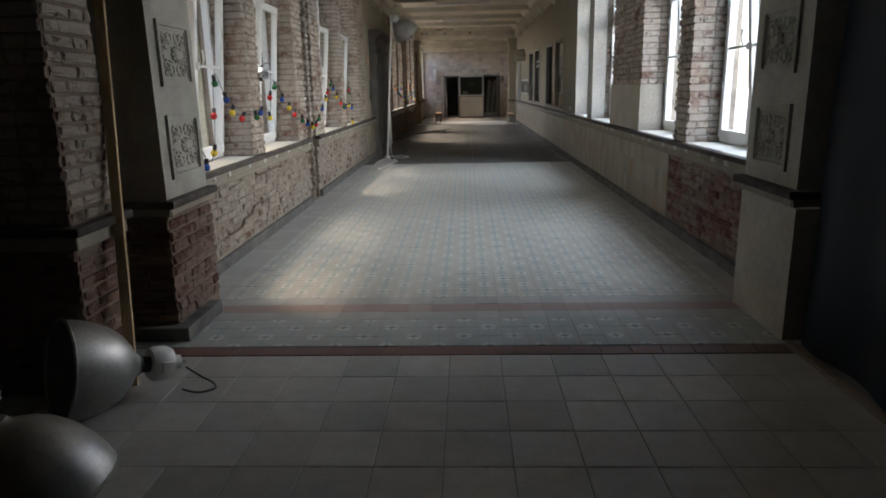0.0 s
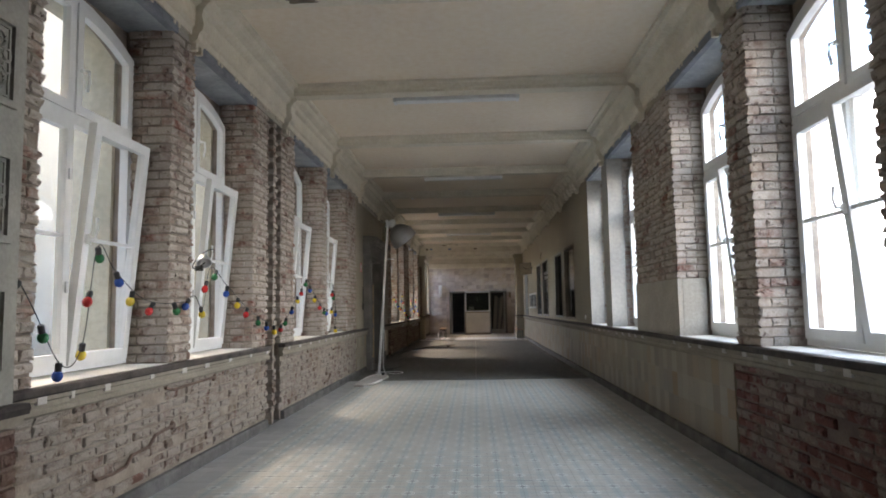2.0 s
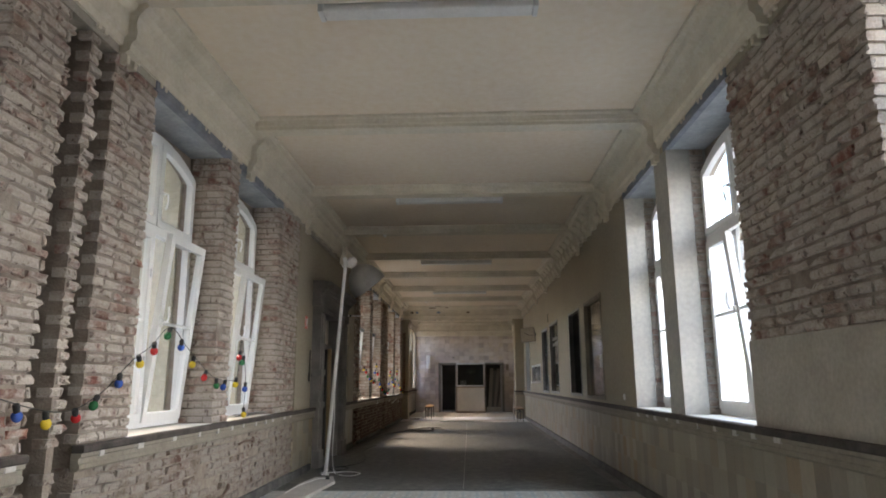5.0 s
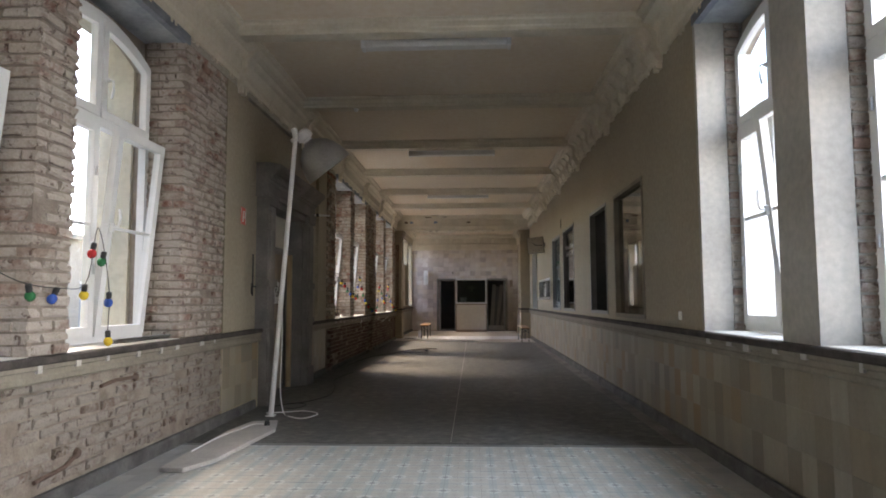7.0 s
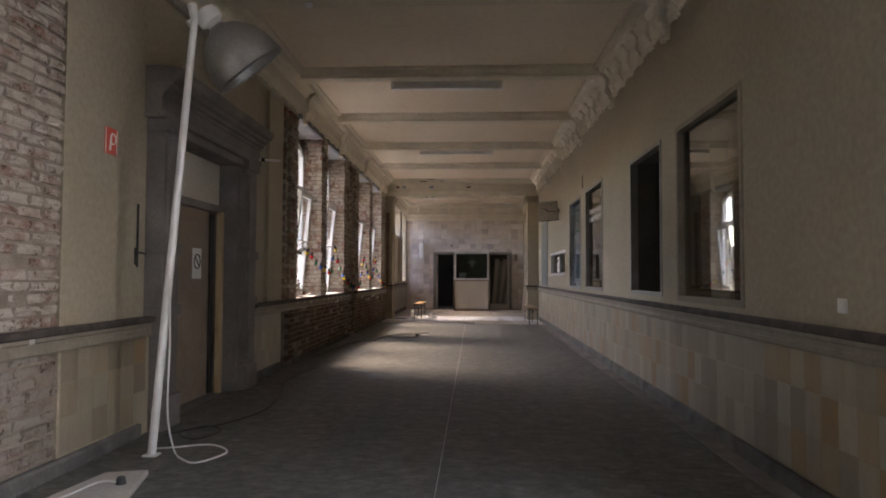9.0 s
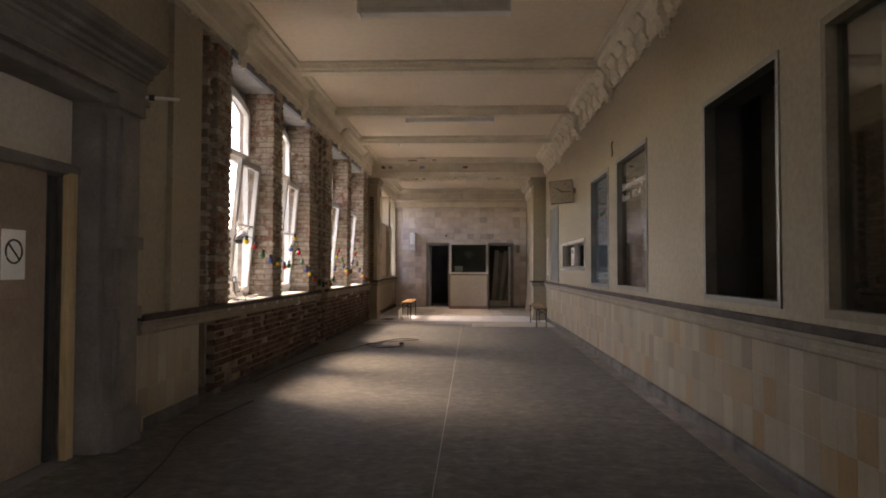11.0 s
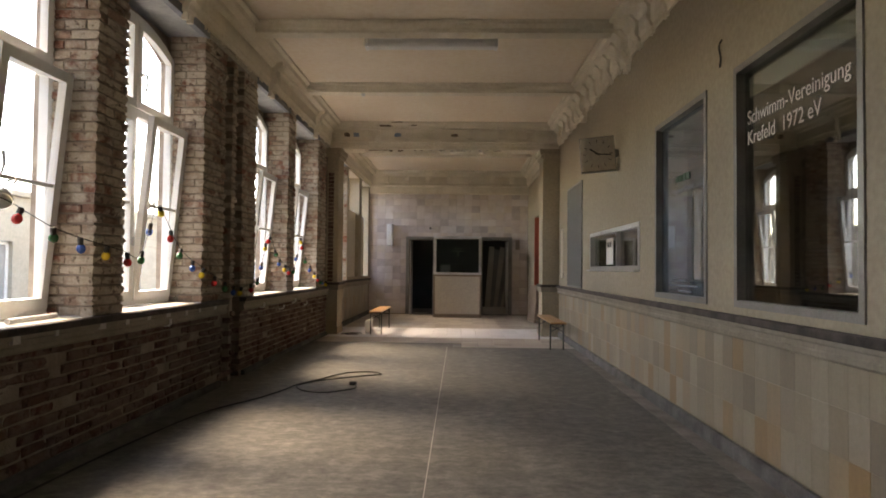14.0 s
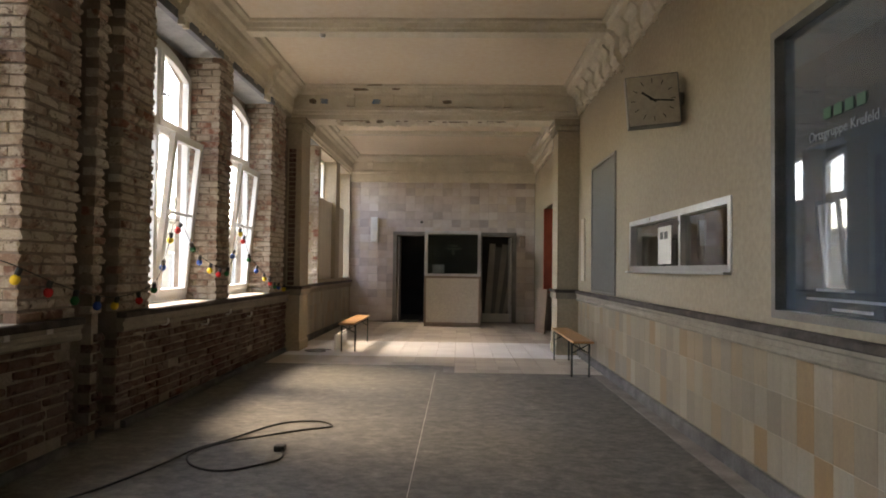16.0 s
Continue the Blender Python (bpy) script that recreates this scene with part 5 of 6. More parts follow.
# slats and small lamp on the sills
sl = thing("slat_stack", "stack of thin grey slats lying on the window sill", "slats", (XL - 0.16, 14.9, SILL_L + 0.004))
random.seed(3)
for k in range(8):
    s1 = part("slat", boxes((-0.02, 0.02, -0.38, 0.38, 0, 0.008)), ALU_DARK, sl)
    s1.matrix_basis = pose(0.03 * (k % 4) - 0.05, random.uniform(-0.05, 0.05), 0.009 * (k // 2), 0, 0, random.uniform(-6, 6))
fl = thing("floodlight", "small black work floodlight on its stand on the sill", "floodlight", (XL - 0.06, 22.62, SILL_L + 0.004))
part("stand", sweep(sweep(bmesh.new(), [(-0.1, -0.12, 0.006), (0.06, -0.12, 0.006), (0.0, -0.12, 0.1), (0.0, 0.12, 0.1), (0.06, 0.12, 0.006), (-0.1, 0.12, 0.006)], 0.007), [(0, -0.1, 0.1), (-0.02, -0.1, 0.22), (-0.02, 0.1, 0.22), (0, 0.1, 0.1)], 0.006), RUBBER, fl)
part("lamp_head", boxes((-0.09, -0.03, -0.09, 0.09, 0.1, 0.22), bevel=0.012), WHITE_CARD, fl)
part("grip", sweep(bmesh.new(), spline([(-0.05, -0.06, 0.22), (-0.05, -0.05, 0.27), (-0.05, 0.05, 0.27), (-0.05, 0.06, 0.22)]), 0.01), RUBBER, fl)
tubes = thing("lamp_tube", "white fluorescent tube lying on the window sill", "tube", (XL - 0.1, 23.3, SILL_L + 0.004))
part("tube", tube(bmesh.new(), (0.02, -0.3, 0.02), (-0.05, 0.3, 0.02), 0.018, None, 10), ENAMEL, tubes, smooth=True)


def clip_spot(name, loc):
    th = thing(name, "small metal clip spotlight hanging on the window sash", "spotlight", loc)
    part("shade", lathe(bmesh.new(), [(0.075, 0.0), (0.078, 0.01), (0.06, 0.06), (0.035, 0.10), (0.0, 0.11), (0.0, 0.1), (0.05, 0.06), (0.07, 0.0), (0.075, 0.0)], axis_pose((0.03, 0, 0), (-0.4, 0.5, 0.75)), 18), ALU, th, smooth=True)
    part("clip", boxes((-0.06, 0.02, -0.015, 0.015, -0.07, -0.02), bevel=0.005), RUBBER, th)
    part("lead", sweep(bmesh.new(), [(0.02 + 0.1 * math.cos(q), 0.08 * math.sin(q), 0.05 + 0.1 * math.sin(q + 0.6)) for q in [2 * math.pi * k / 18 for k in range(16)]], 0.006, 5), RUBBER, th)


clip_spot("clip_spotlight", (XL - 0.17, 8.78, 1.86))
clip_spot("clip_spotlight", (XL - 0.17, 22.98, 1.74))

# ---- coloured festoon lights along the window wall ----
BULB_MESH, SOCKET_MESH = [], None
bm = lathe(bmesh.new(), [(0.0, 0.002), (0.017, 0.0), (0.02, -0.012), (0.018, -0.05), (0.0, -0.052)], seg=10)
SOCKET_MESH = bpy.data.meshes.new("socket")
bm.to_mesh(SOCKET_MESH), bm.free()
SOCKET_MESH.materials.append(RUBBER)
for mt in BULBS:
    bm = bmesh.new()
    bmesh.ops.create_uvsphere(bm, u_segments=14, v_segments=10, radius=0.031, matrix=Matrix.Translation((0, 0, -0.078)) @ Matrix.Diagonal((1, 1, 1.12, 1)))
    me = bpy.data.meshes.new("bulb")
    bm.to_mesh(me), bm.free()
    me.polygons.foreach_set("use_smooth", [True] * len(me.polygons))
    me.materials.append(mt)
    BULB_MESH.append(me)


def festoon(label, keys, start, seed):
    random.seed(seed)
    th = thing("festoon_lights", label, "string lights", (XL + 0.045, keys[0][0], keys[0][1]))
    pts = [Vector((0.012 * math.sin(3.1 * i), y - keys[0][0], z - keys[0][1])) for i, (y, z) in enumerate(keys)]
    line = spline(pts, 10)
    part("cable", sweep(bmesh.new(), line, 0.0035, 5), RUBBER, th)
    run, k = 0.0, start
    for a, b in zip(line, line[1:]):
        run += (b - a).length
        if run > 0.27:
            run = 0.0
            ob = new("bulb", BULB_MESH[(0, 1, 2, 3)[k % 4]])
            ob.parent = th
            ob.matrix_basis = Matrix.Translation(b) @ pose(0, 0, 0, random.uniform(-38, 38), random.uniform(-6, 20), 0)
            so = new("socket", SOCKET_MESH)
            so.parent = ob
            k += 1


festoon("string of coloured bulbs hung along the brick piers and windows", [(5.7, 1.8), (6.0, 1.45), (6.3, 1.08), (6.5, 1.2), (6.64, 1.82), (6.86, 1.67), (7.3, 1.48), (7.9, 1.47), (8.15, 1.53), (8.32, 1.43), (8.5, 1.8), (8.9, 1.64), (9.6, 1.4), (10.5, 1.2), (11.0, 1.29), (11.4, 1.54), (11.7, 1.66), (12.0, 1.84), (12.4, 1.69), (12.95, 1.45), (13.45, 1.4), (13.7, 1.45), (13.85, 1.84), (13.98, 1.42), (14.02, 1.1)], 0, 1)
festoon("string of coloured bulbs hung along the far brick piers", [(22.3, 1.7), (22.7, 1.74), (23.3, 1.58), (24.1, 1.47), (24.4, 1.43), (24.6, 1.74), (24.72, 1.9), (25.2, 1.51), (25.8, 1.33), (26.4, 1.17), (27.0, 1.1), (27.6, 1.2), (27.85, 1.47), (28.06, 1.8), (28.6, 1.49), (29.3, 1.33), (29.65, 1.42), (29.95, 1.88), (30.3, 1.52), (31.2, 1.18), (31.8, 1.1), (32.25, 1.08)], 3, 2)

# ---- inner windows of the plaster wall ----
def inner_window(label, a, b, z0, z1, glass, frame_mat, bar=0.045, mull=None, depth=0.05):
    th = thing("inner_window", label, "window", (XR, (a + b) / 2, z0))
    h, w = z1 - z0, (b - a) / 2
    loc = lambda u, v, d: (d, u, v)
    part("window_frame", ring_frame(bmesh.new(), rect_loop(-w - 0.015, w + 0.015, -0.015, h + 0.015), rect_loop(-w + bar, w - bar, bar, h - bar), loc, -0.012, depth + 0.03), frame_mat, th)
    if mull is not None:
        part("mullion", boxes((0.0, depth + 0.02, mull - 0.02, mull + 0.02, bar, h - bar), bevel=0.004), frame_mat, th)
    # added lining: covers the plaster reveal so the opening reads as shaded
    if bar < 0.04:
        part("lining", ring_frame(bmesh.new(), rect_loop(-w + 0.002, w - 0.002, 0.002, h - 0.002), rect_loop(-w + 0.012, w - 0.012, 0.012, h - 0.012), loc, depth + 0.032, 0.31), ROOM_SHADE, th, "near-black lining added to shade the depth of the opening")
    if glass:
        pn = part("pane", boxes((depth, depth + 0.006, -w + bar - 0.01, w - bar + 0.01, bar - 0.01, h - bar + 0.01)), glass, th)
        pn.visible_shadow = False
    return th


READ = Matrix(((0, 0, -1, 0), (-1, 0, 0, 0), (0, 1, 0, 0), (0, 0, 0, 1)))
inner_window("large dark inner window in a thin metal frame", 17.05, 18.6, 1.1, 2.76, GLASS_DARK, LEDGE_FACE, 0.035)
inner_window("empty dark inner window opening with a worn frame", 19.15, 20.5, 1.12, 2.76, None, ALU_DARK, 0.028)
tw = inner_window("large dark inner window with pale lettering", 22.33, 23.85, 1.11, 2.83, GLASS_DARK, ALU_DARK, 0.035)
lettering("lettering", "Schwimm-Vereinigung", 0.14, Matrix.Translation((0.045, 0.67, 1.295)) @ READ, WHITE_CARD, tw, "pale club lettering")
lettering("lettering", "Krefeld  1972 eV", 0.14, Matrix.Translation((0.045, 0.67, 1.15)) @ READ, WHITE_CARD, tw, "pale club lettering")
part("roller_blind", tube(boxes((0.07, 0.085, -0.69, 0.69, 1.50, 1.62)), (0.1, -0.69, 1.62), (0.1, 0.69, 1.62), 0.035), BOARD, tw)
fw = inner_window("large inner window with grey film and faded lettering", 24.42, 25.8, 1.1, 2.82, GLASS_FILM, ALU_DARK, 0.035)
lettering("lettering", "Ortsgruppe Krefeld", 0.078, Matrix.Translation((0.045, 0.37, 0.99)) @ READ, FADED, fw, "faded lettering")
for k in range(4):
    part("emblem_bar", boxes((0.043, 0.045, 0.22 - 0.1 * k - 0.07, 0.22 - 0.1 * k, 1.09, 1.15)), EMBLEM, fw, "dark green emblem bar")
for k, (a, b) in enumerate(((0.30, -0.05), (0.40, -0.35), (0.15, -0.2))):
    part("small_print", boxes((0.043, 0.045, b, a, 0.16 - 0.05 * k, 0.175 - 0.05 * k)), FADED, fw)
part("roller_blind", tube(boxes((0.07, 0.085, -0.62, 0.62, 1.48, 1.62)), (0.1, -0.62, 1.62), (0.1, 0.62, 1.62), 0.035), BOARD, fw)
hw_ = inner_window("low ticket-hatch window with sliding panes and a notice", 26.43, 29.15, 1.37, 1.89, GLASS_DARK, ALU, 0.04, -0.25)
part("notice", boxes((0.044, 0.047, 0.1, 0.5, 0.06, 0.42)), WHITE_CARD, hw_, "white paper notice")
part("notice_picture", boxes((0.042, 0.044, 0.2, 0.3, 0.3, 0.37), (0.042, 0.044, 0.33, 0.43, 0.3, 0.37)), STEEL, hw_)
part("ledge", boxes((-0.06, 0.02, -1.36, 1.36, -0.03, -0.012), bevel=0.004), ALU, hw_)
gp = thing("grey_panel", "flush grey panel closing an old window", "panel", (XR, 30.55, 1.05))
part("sheet", boxes((-0.012, 0.02, -0.68, 0.68, 0.02, 1.76), bevel=0.003), PANEL_DARK, gp)
part("panel_frame", ring_frame(bmesh.new(), rect_loop(-0.71, 0.71, 0.0, 1.79), rect_loop(-0.68, 0.68, 0.03, 1.76), lambda u, v, d: (d, u, v), -0.022, 0.02), ALU_DARK, gp)
sp = thing("slim_board", "slim pale board screwed beside the pilaster", "board", (XR, 31.9, 1.2))
part("sheet", boxes((-0.025, 0.002, -0.12, 0.12, 0.0, 0.95), bevel=0.004), CREAM_PANEL, sp)
sw = thing("wall_socket", "cream wall switch on the plaster", "switch", (XR, 15.75, 1.16))
part("plate", boxes((-0.012, 0.002, -0.04, 0.04, -0.04, 0.04), bevel=0.004), WHITE_CARD, sw)
part("rocker", boxes((-0.018, -0.01, -0.022, 0.022, -0.025, 0.025), bevel=0.003), ENAMEL, sw)
nl = thing("wall_cable", "short black cable end hanging from the plaster", "cable", (XR, 24.1, 3.05))
part("lead", sweep(bmesh.new(), spline([(0.002, 0, 0.1), (-0.02, 0.01, 0.05), (-0.015, -0.01, -0.05), (-0.02, 0.0, -0.12)]), 0.007), RUBBER, nl)

# ---- station clock ----
ck = thing("wall_clock", "square two-faced clock on a bracket, cream face with black hands", "clock", (2.03, 27.45, 2.83), turn=-14)
ck.matrix_world = pose(2.05, 27.45, 2.83, 0, 0, -10) @ pose(0, 0, 0, 0, -4.5, 0)
part("case", boxes((-0.222, 0.222, -0.07, 0.07, -0.222, 0.222), bevel=0.012), ALU_DARK, ck)
fc = part("dial", boxes((-0.21, 0.21, -0.076, -0.068, -0.21, 0.21), bevel=0.003), CREAM_PANEL, ck)
for k in range(12):
    an = k * math.pi / 6
    mk = part("hour_mark", boxes((-0.003, 0.003, -0.079, -0.0755, 0.145, 0.185)), RUBBER, fc)
    mk.matrix_basis = Matrix.Rotation(an, 4, "Y")
for nm, ln, wd, deg in (("hour_hand", 0.115, 0.009, -52), ("minute_hand", 0.17, 0.007, 98)):
    hd = part(nm, boxes((-wd, wd, -0.084, -0.081, -0.03, ln)), RUBBER, fc)
    hd.matrix_basis = Matrix.Rotation(radians(deg), 4, "Y")
part("bracket", tube(tube(boxes((0.22, 0.25, -0.03, 0.03, -0.05, 0.05), bevel=0.005), (0.23, 0, 0), (0.30, 0.05, 0), 0.018), (0.26, 0.03, -0.04), (0.26, 0.03, 0.05), 0.03), ALU_DARK, ck)

# ---- fluorescent ceiling lamps ----
for k, y in enumerate((11.03, 16.45, 21.95, 27.25)):
    fx = thing("ceiling_lamp", "long white fluorescent batten lamp under the ceiling, unlit", "ceiling lamp", (-0.09, y, TOP), "ceiling lamps")
    part("body", boxes((-0.84, 0.84, -0.06, 0.06, -0.13, 0.004), bevel=0.012), ENAMEL, fx)
    part("diffuser", boxes((-0.80, 0.80, -0.075, 0.075, -0.19, -0.12), bevel=0.02), WHITE_CARD, fx)
    for s in (-1, 1):
        part("end_cap", boxes((s * 0.82 - 0.02, s * 0.82 + 0.02, -0.078, 0.078, -0.195, -0.1), bevel=0.008), ENAMEL, fx)
for x, y in ((-1.42, 18.86), (-0.5, 5.5), (-1.3, 29.58)):
    ro = thing("ceiling_rose", "small white cable outlet under a ceiling beam", "outlet", (x, y, TOP - 0.15))
    part("cap", lathe(bmesh.new(), [(0.0, -0.04), (0.02, -0.04), (0.035, -0.02), (0.04, 0.002), (0.0, 0.002)], seg=14), ENAMEL, ro, smooth=True)


# ---- beer benches ----
def bench(label, x, y0, y1, turn=0.0):
    ln = (y1 - y0) / 2
    th = thing("bench", label, "bench", (x, (y0 + y1) / 2, 0), "folding benches", turn)
    part("seat", boxes((-0.13, 0.13, -ln - 0.2, ln + 0.2, 0.445, 0.475), bevel=0.006), BENCH_WOOD, th, "varnished wooden seat board")
    for s in (-1, 1):
        y = s * ln
        for sx in (-1, 1):
            part("leg", tube(bmesh.new(), (sx * 0.11, y, 0.0), (sx * 0.11, y, 0.445), 0.013, None, 8), STEEL, th)
        part("crossbar", boxes((-0.12, 0.12, y - 0.013, y + 0.013, 0.42, 0.446), bevel=0.003), STEEL, th)
        part("brace", tube(bmesh.new(), (-0.11, y, 0.30), (0.11, y, 0.42), 0.008, None, 6), STEEL, th)
        part("brace", tube(bmesh.new(), (0.11, y, 0.30), (-0.11, y, 0.42), 0.008, None, 6), STEEL, th)
        part("strut", tube(bmesh.new(), (0, y, 0.36), (0, y - s * 0.22, 0.442), 0.007, None, 6), STEEL, th)
    return th


bench("folding bench with a varnished wooden seat by the pilaster", 1.95, 30.2, 31.75)
bench("folding bench with a varnished wooden seat by the boarded window", -1.40, 32.42, 33.88)
cb = thing("white_board", "white board leaning on edge beside the bench", "panel", (-1.62, 32.6, 0))
part("sheet", boxes((-0.012, 0.012, -0.15, 0.9, 0.0, 0.26), bevel=0.004), WHITE_CARD, cb)
cd = thing("loose_cable", "grey cable heap on the floor by the bench", "cable", (-1.95, 32.3, 0))
part("lead", sweep(bmesh.new(), spline([(-0.1, 0.0, 0.01), (0.1, 0.15, 0.01), (0.2, 0.0, 0.01), (0.0, -0.1, 0.015), (-0.15, 0.1, 0.012), (0.05, 0.3, 0.01), (0.25, 0.2, 0.01)]), 0.007), STEEL, cd)

# extension lead on the screed
xl = thing("extension_lead", "black extension lead lying in loops on the screed", "cable", (-1.2, 26.8, 0))
part("lead", sweep(bmesh.new(), spline([(-1.05, -4.2, 0.008), (-1.0, -3.0, 0.008), (-0.85, -1.8, 0.008), (-0.55, -1.05, 0.008), (-0.42, -0.6, 0.008), (-0.35, -0.25, 0.008), (-0.2, 0.05, 0.008), (0.05, 0.6, 0.008), (0.35, 0.72, 0.008), (0.52, 0.55, 0.008), (0.3, 0.4, 0.008), (0.0, 0.12, 0.014), (-0.2, -0.08, 0.016), (-0.33, -0.35, 0.01), (-0.2, -0.62, 0.008), (0.05, -0.72, 0.008), (0.3, -0.5, 0.008), (0.34, -0.35, 0.008), (0.28, -0.18, 0.01)], 10), 0.0075), RUBBER, xl)
part("plug", boxes((0.24, 0.32, -0.24, -0.16, 0.0, 0.045), bevel=0.012), RUBBER, xl)

# ---- kiosk, doors and things of the end wall ----
kiosk = thing("ticket_booth", "cream ticket booth with an aluminium framed window", "booth", (0.235, 37.27, 0))
part("body", boxes((-0.66, 0.66, 0.0, 1.23, 0.06, 1.18), (-0.66, -0.62, 0.0, 1.23, 1.18, 2.24), (0.62, 0.66, 0.0, 1.23, 1.18, 2.24), (-0.66, 0.66, 0.0, 1.23, 2.2, 2.24), bevel=0.004), CREAM_PANEL, kiosk)
part("plinth", boxes((-0.64, 0.64, 0.02, 1.2, 0.0, 0.065)), DOOR_WOOD, kiosk)
part("front_trim", ring_frame(bmesh.new(), rect_loop(-0.665, 0.665, 0.0, 1.2), rect_loop(-0.62, 0.62, 0.1, 1.14), lambda u, v, d: (u, d, v), -0.012, 0.002), DOOR_WOOD, kiosk)
fr = part("window_frame", ring_frame(bmesh.new(), rect_loop(-0.665, 0.665, 1.19, 2.26), rect_loop(-0.59, 0.59, 1.25, 2.18), lambda u, v, d: (u, d, v), -0.03, 0.03), ALU, kiosk)
part("inner_frame", ring_frame(bmesh.new(), rect_loop(-0.5, 0.52, 1.27, 2.1), rect_loop(-0.46, 0.48, 1.31, 2.06), lambda u, v, d: (u, d, v), 0.3, 0.33), ALU_DARK, kiosk)
pn = part("pane", boxes((-0.6, 0.6, 0.0, 0.006, 1.24, 2.19)), GLASS_DARK, fr)
pn.visible_shadow = False
part("rear_panel", boxes((-0.62, 0.62, 1.0, 1.05, 1.18, 2.2)), GREY_PANEL, kiosk)
part("notice", boxes((-0.48, -0.2, 0.12, 0.13, 1.26, 1.46)), WHITE_CARD, kiosk, "white paper in the booth window")
part("sign_bar", boxes((-0.12, 0.12, 0.27, 0.28, 1.90, 1.94), (-0.18, 0.22, 0.27, 0.28, 1.83, 1.87), (-0.02, 0.04, 0.27, 0.28, 1.7, 1.83)), BOARD, kiosk)


def end_door(label, a, b, number, open_leaf):
    d = thing("door_%d" % number, label, "door", ((a + b) / 2, Y1, 0))
    d["kind"] = "structure"
    w = (b - a) / 2
    part("door_frame", boxes((-w - 0.1, -w, -0.06, 0.1, 0, 2.3), (w, w + 0.1, -0.06, 0.1, 0, 2.3), (-w, w, -0.06, 0.1, 2.2, 2.3), bevel=0.008), ALU_DARK, d)
    s = -1 if open_leaf == "left" else 1
    leaf = part("leaf_frame", boxes((s * w - s * 0.005, s * w - s * 0.05, 0.1, 0.12 + 0.65, 0.02, 2.18), bevel=0.006), ALU, d)
    part("handle", tube(tube(bmesh.new(), (s * (w - 0.02), -0.02, 1.06), (s * (w - 0.02), -0.09, 1.06), 0.01), (s * (w - 0.02), -0.09, 1.06), (s * (w - 0.12), -0.09, 1.06), 0.01), ALU, leaf)
    part("threshold", boxes((-w, w, -0.04, 0.2, 0.0, 0.015)), ALU_DARK, d)


end_door("grey framed doorway standing open to a dark room", -1.2, -0.5, 2, "left")
end_door("grey framed doorway with sheets stored behind it", 0.98, 1.74, 3, "right")
random.seed(9)
for k in range(5):
    sh = thing("plastic_sheet", "tall grey corrugated sheet leaning behind the doorway", "sheet", (1.12 + 0.1 * k, Y1 + 0.42 + 0.06 * k, 0.0), "stored sheets", 0)
    sb = part("sheet", boxes((-0.07, 0.09, -0.006, 0.006, 0.0, 2.05 - 0.08 * (k % 2)), bevel=0.002), GREY_PANEL if k % 2 else BOARD, sh)
    sb.matrix_basis = pose(0, 0, 0, -4, 4 + 2 * k, 0)
fb = thing("stair_riser", "pale block on the floor inside the doorway", "block", (1.36, Y1 + 0.35, 0))
part("block", boxes((-0.36, 0.36, -0.08, 0.02, 0.0, 0.22), bevel=0.006), WHITE_CARD, fb)
lc = thing("doorway_cable", "thin grey cable loop on the floor inside the doorway", "cable", (-0.85, Y1 + 0.35, 0))
part("lead", sweep(bmesh.new(), spline([(-0.25, -0.2, 0.01), (-0.1, 0.2, 0.01), (0.1, 0.0, 0.01), (0.0, -0.2, 0.01), (0.2, 0.3, 0.01)]), 0.006), ENAMEL, lc)
wb = thing("wall_box", "slim white metal box fixed to the tiled end wall", "box", (-1.78, Y1 - 0.004, 2.02))
part("case", boxes((-0.09, 0.09, -0.12, 0.006, 0.0, 0.64), bevel=0.01), ENAMEL, wb)
part("lid", boxes((-0.08, 0.08, -0.126, -0.118, 0.02, 0.62), bevel=0.003), ENAMEL, wb)
for x, z, r in ((-0.58, 2.55, 0.035), (-0.4, 2.55, 0.028)):
    kn = thing("wall_outlet", "round dark cable outlet in the tiled wall", "outlet", (x, Y1 - 0.004, z))
    part("cap", lathe(bmesh.new(), [(0, 0.02), (r * 0.7, 0.02), (r, 0.008), (r, -0.004), (0, -0.004)], pose(0, 0, 0, 90), 14), STEEL if r > 0.03 else CREAM_PANEL, kn, smooth=True)
eb = thing("bell_box", "small brown box on the tiled wall beside the doorway", "box", (2.0, Y1 - 0.004, 1.93))
part("case", boxes((-0.06, 0.06, -0.05, 0.006, 0.0, 0.28), bevel=0.008), DOOR_WOOD, eb)
rd = thing("door_4", "red-brown painted door leaf standing open in the side doorway", "door", (XR + 0.02, 36.55, 0))
rd["kind"] = "structure"
part("leaf", boxes((-0.05, 0.8, -0.05, 0.0, 0.85, 2.74), bevel=0.006), RED, rd)
part("lower_panel", boxes((-0.04, 0.8, -0.045, 0.0, 0.02, 0.845), bevel=0.006), DOOR_WOOD, rd)
lb_ = thing("standing_board", "worn dark board standing in the side doorway", "board", (2.16, 36.1, 0))
bm = boxes((-0.02, 0.02, -0.3, 0.3, 0.0, 0.95), bevel=0.004)
part("sheet", bm, DOOR_WOOD, lb_).matrix_basis = pose(0, 0, 0, 0, 4, 12)

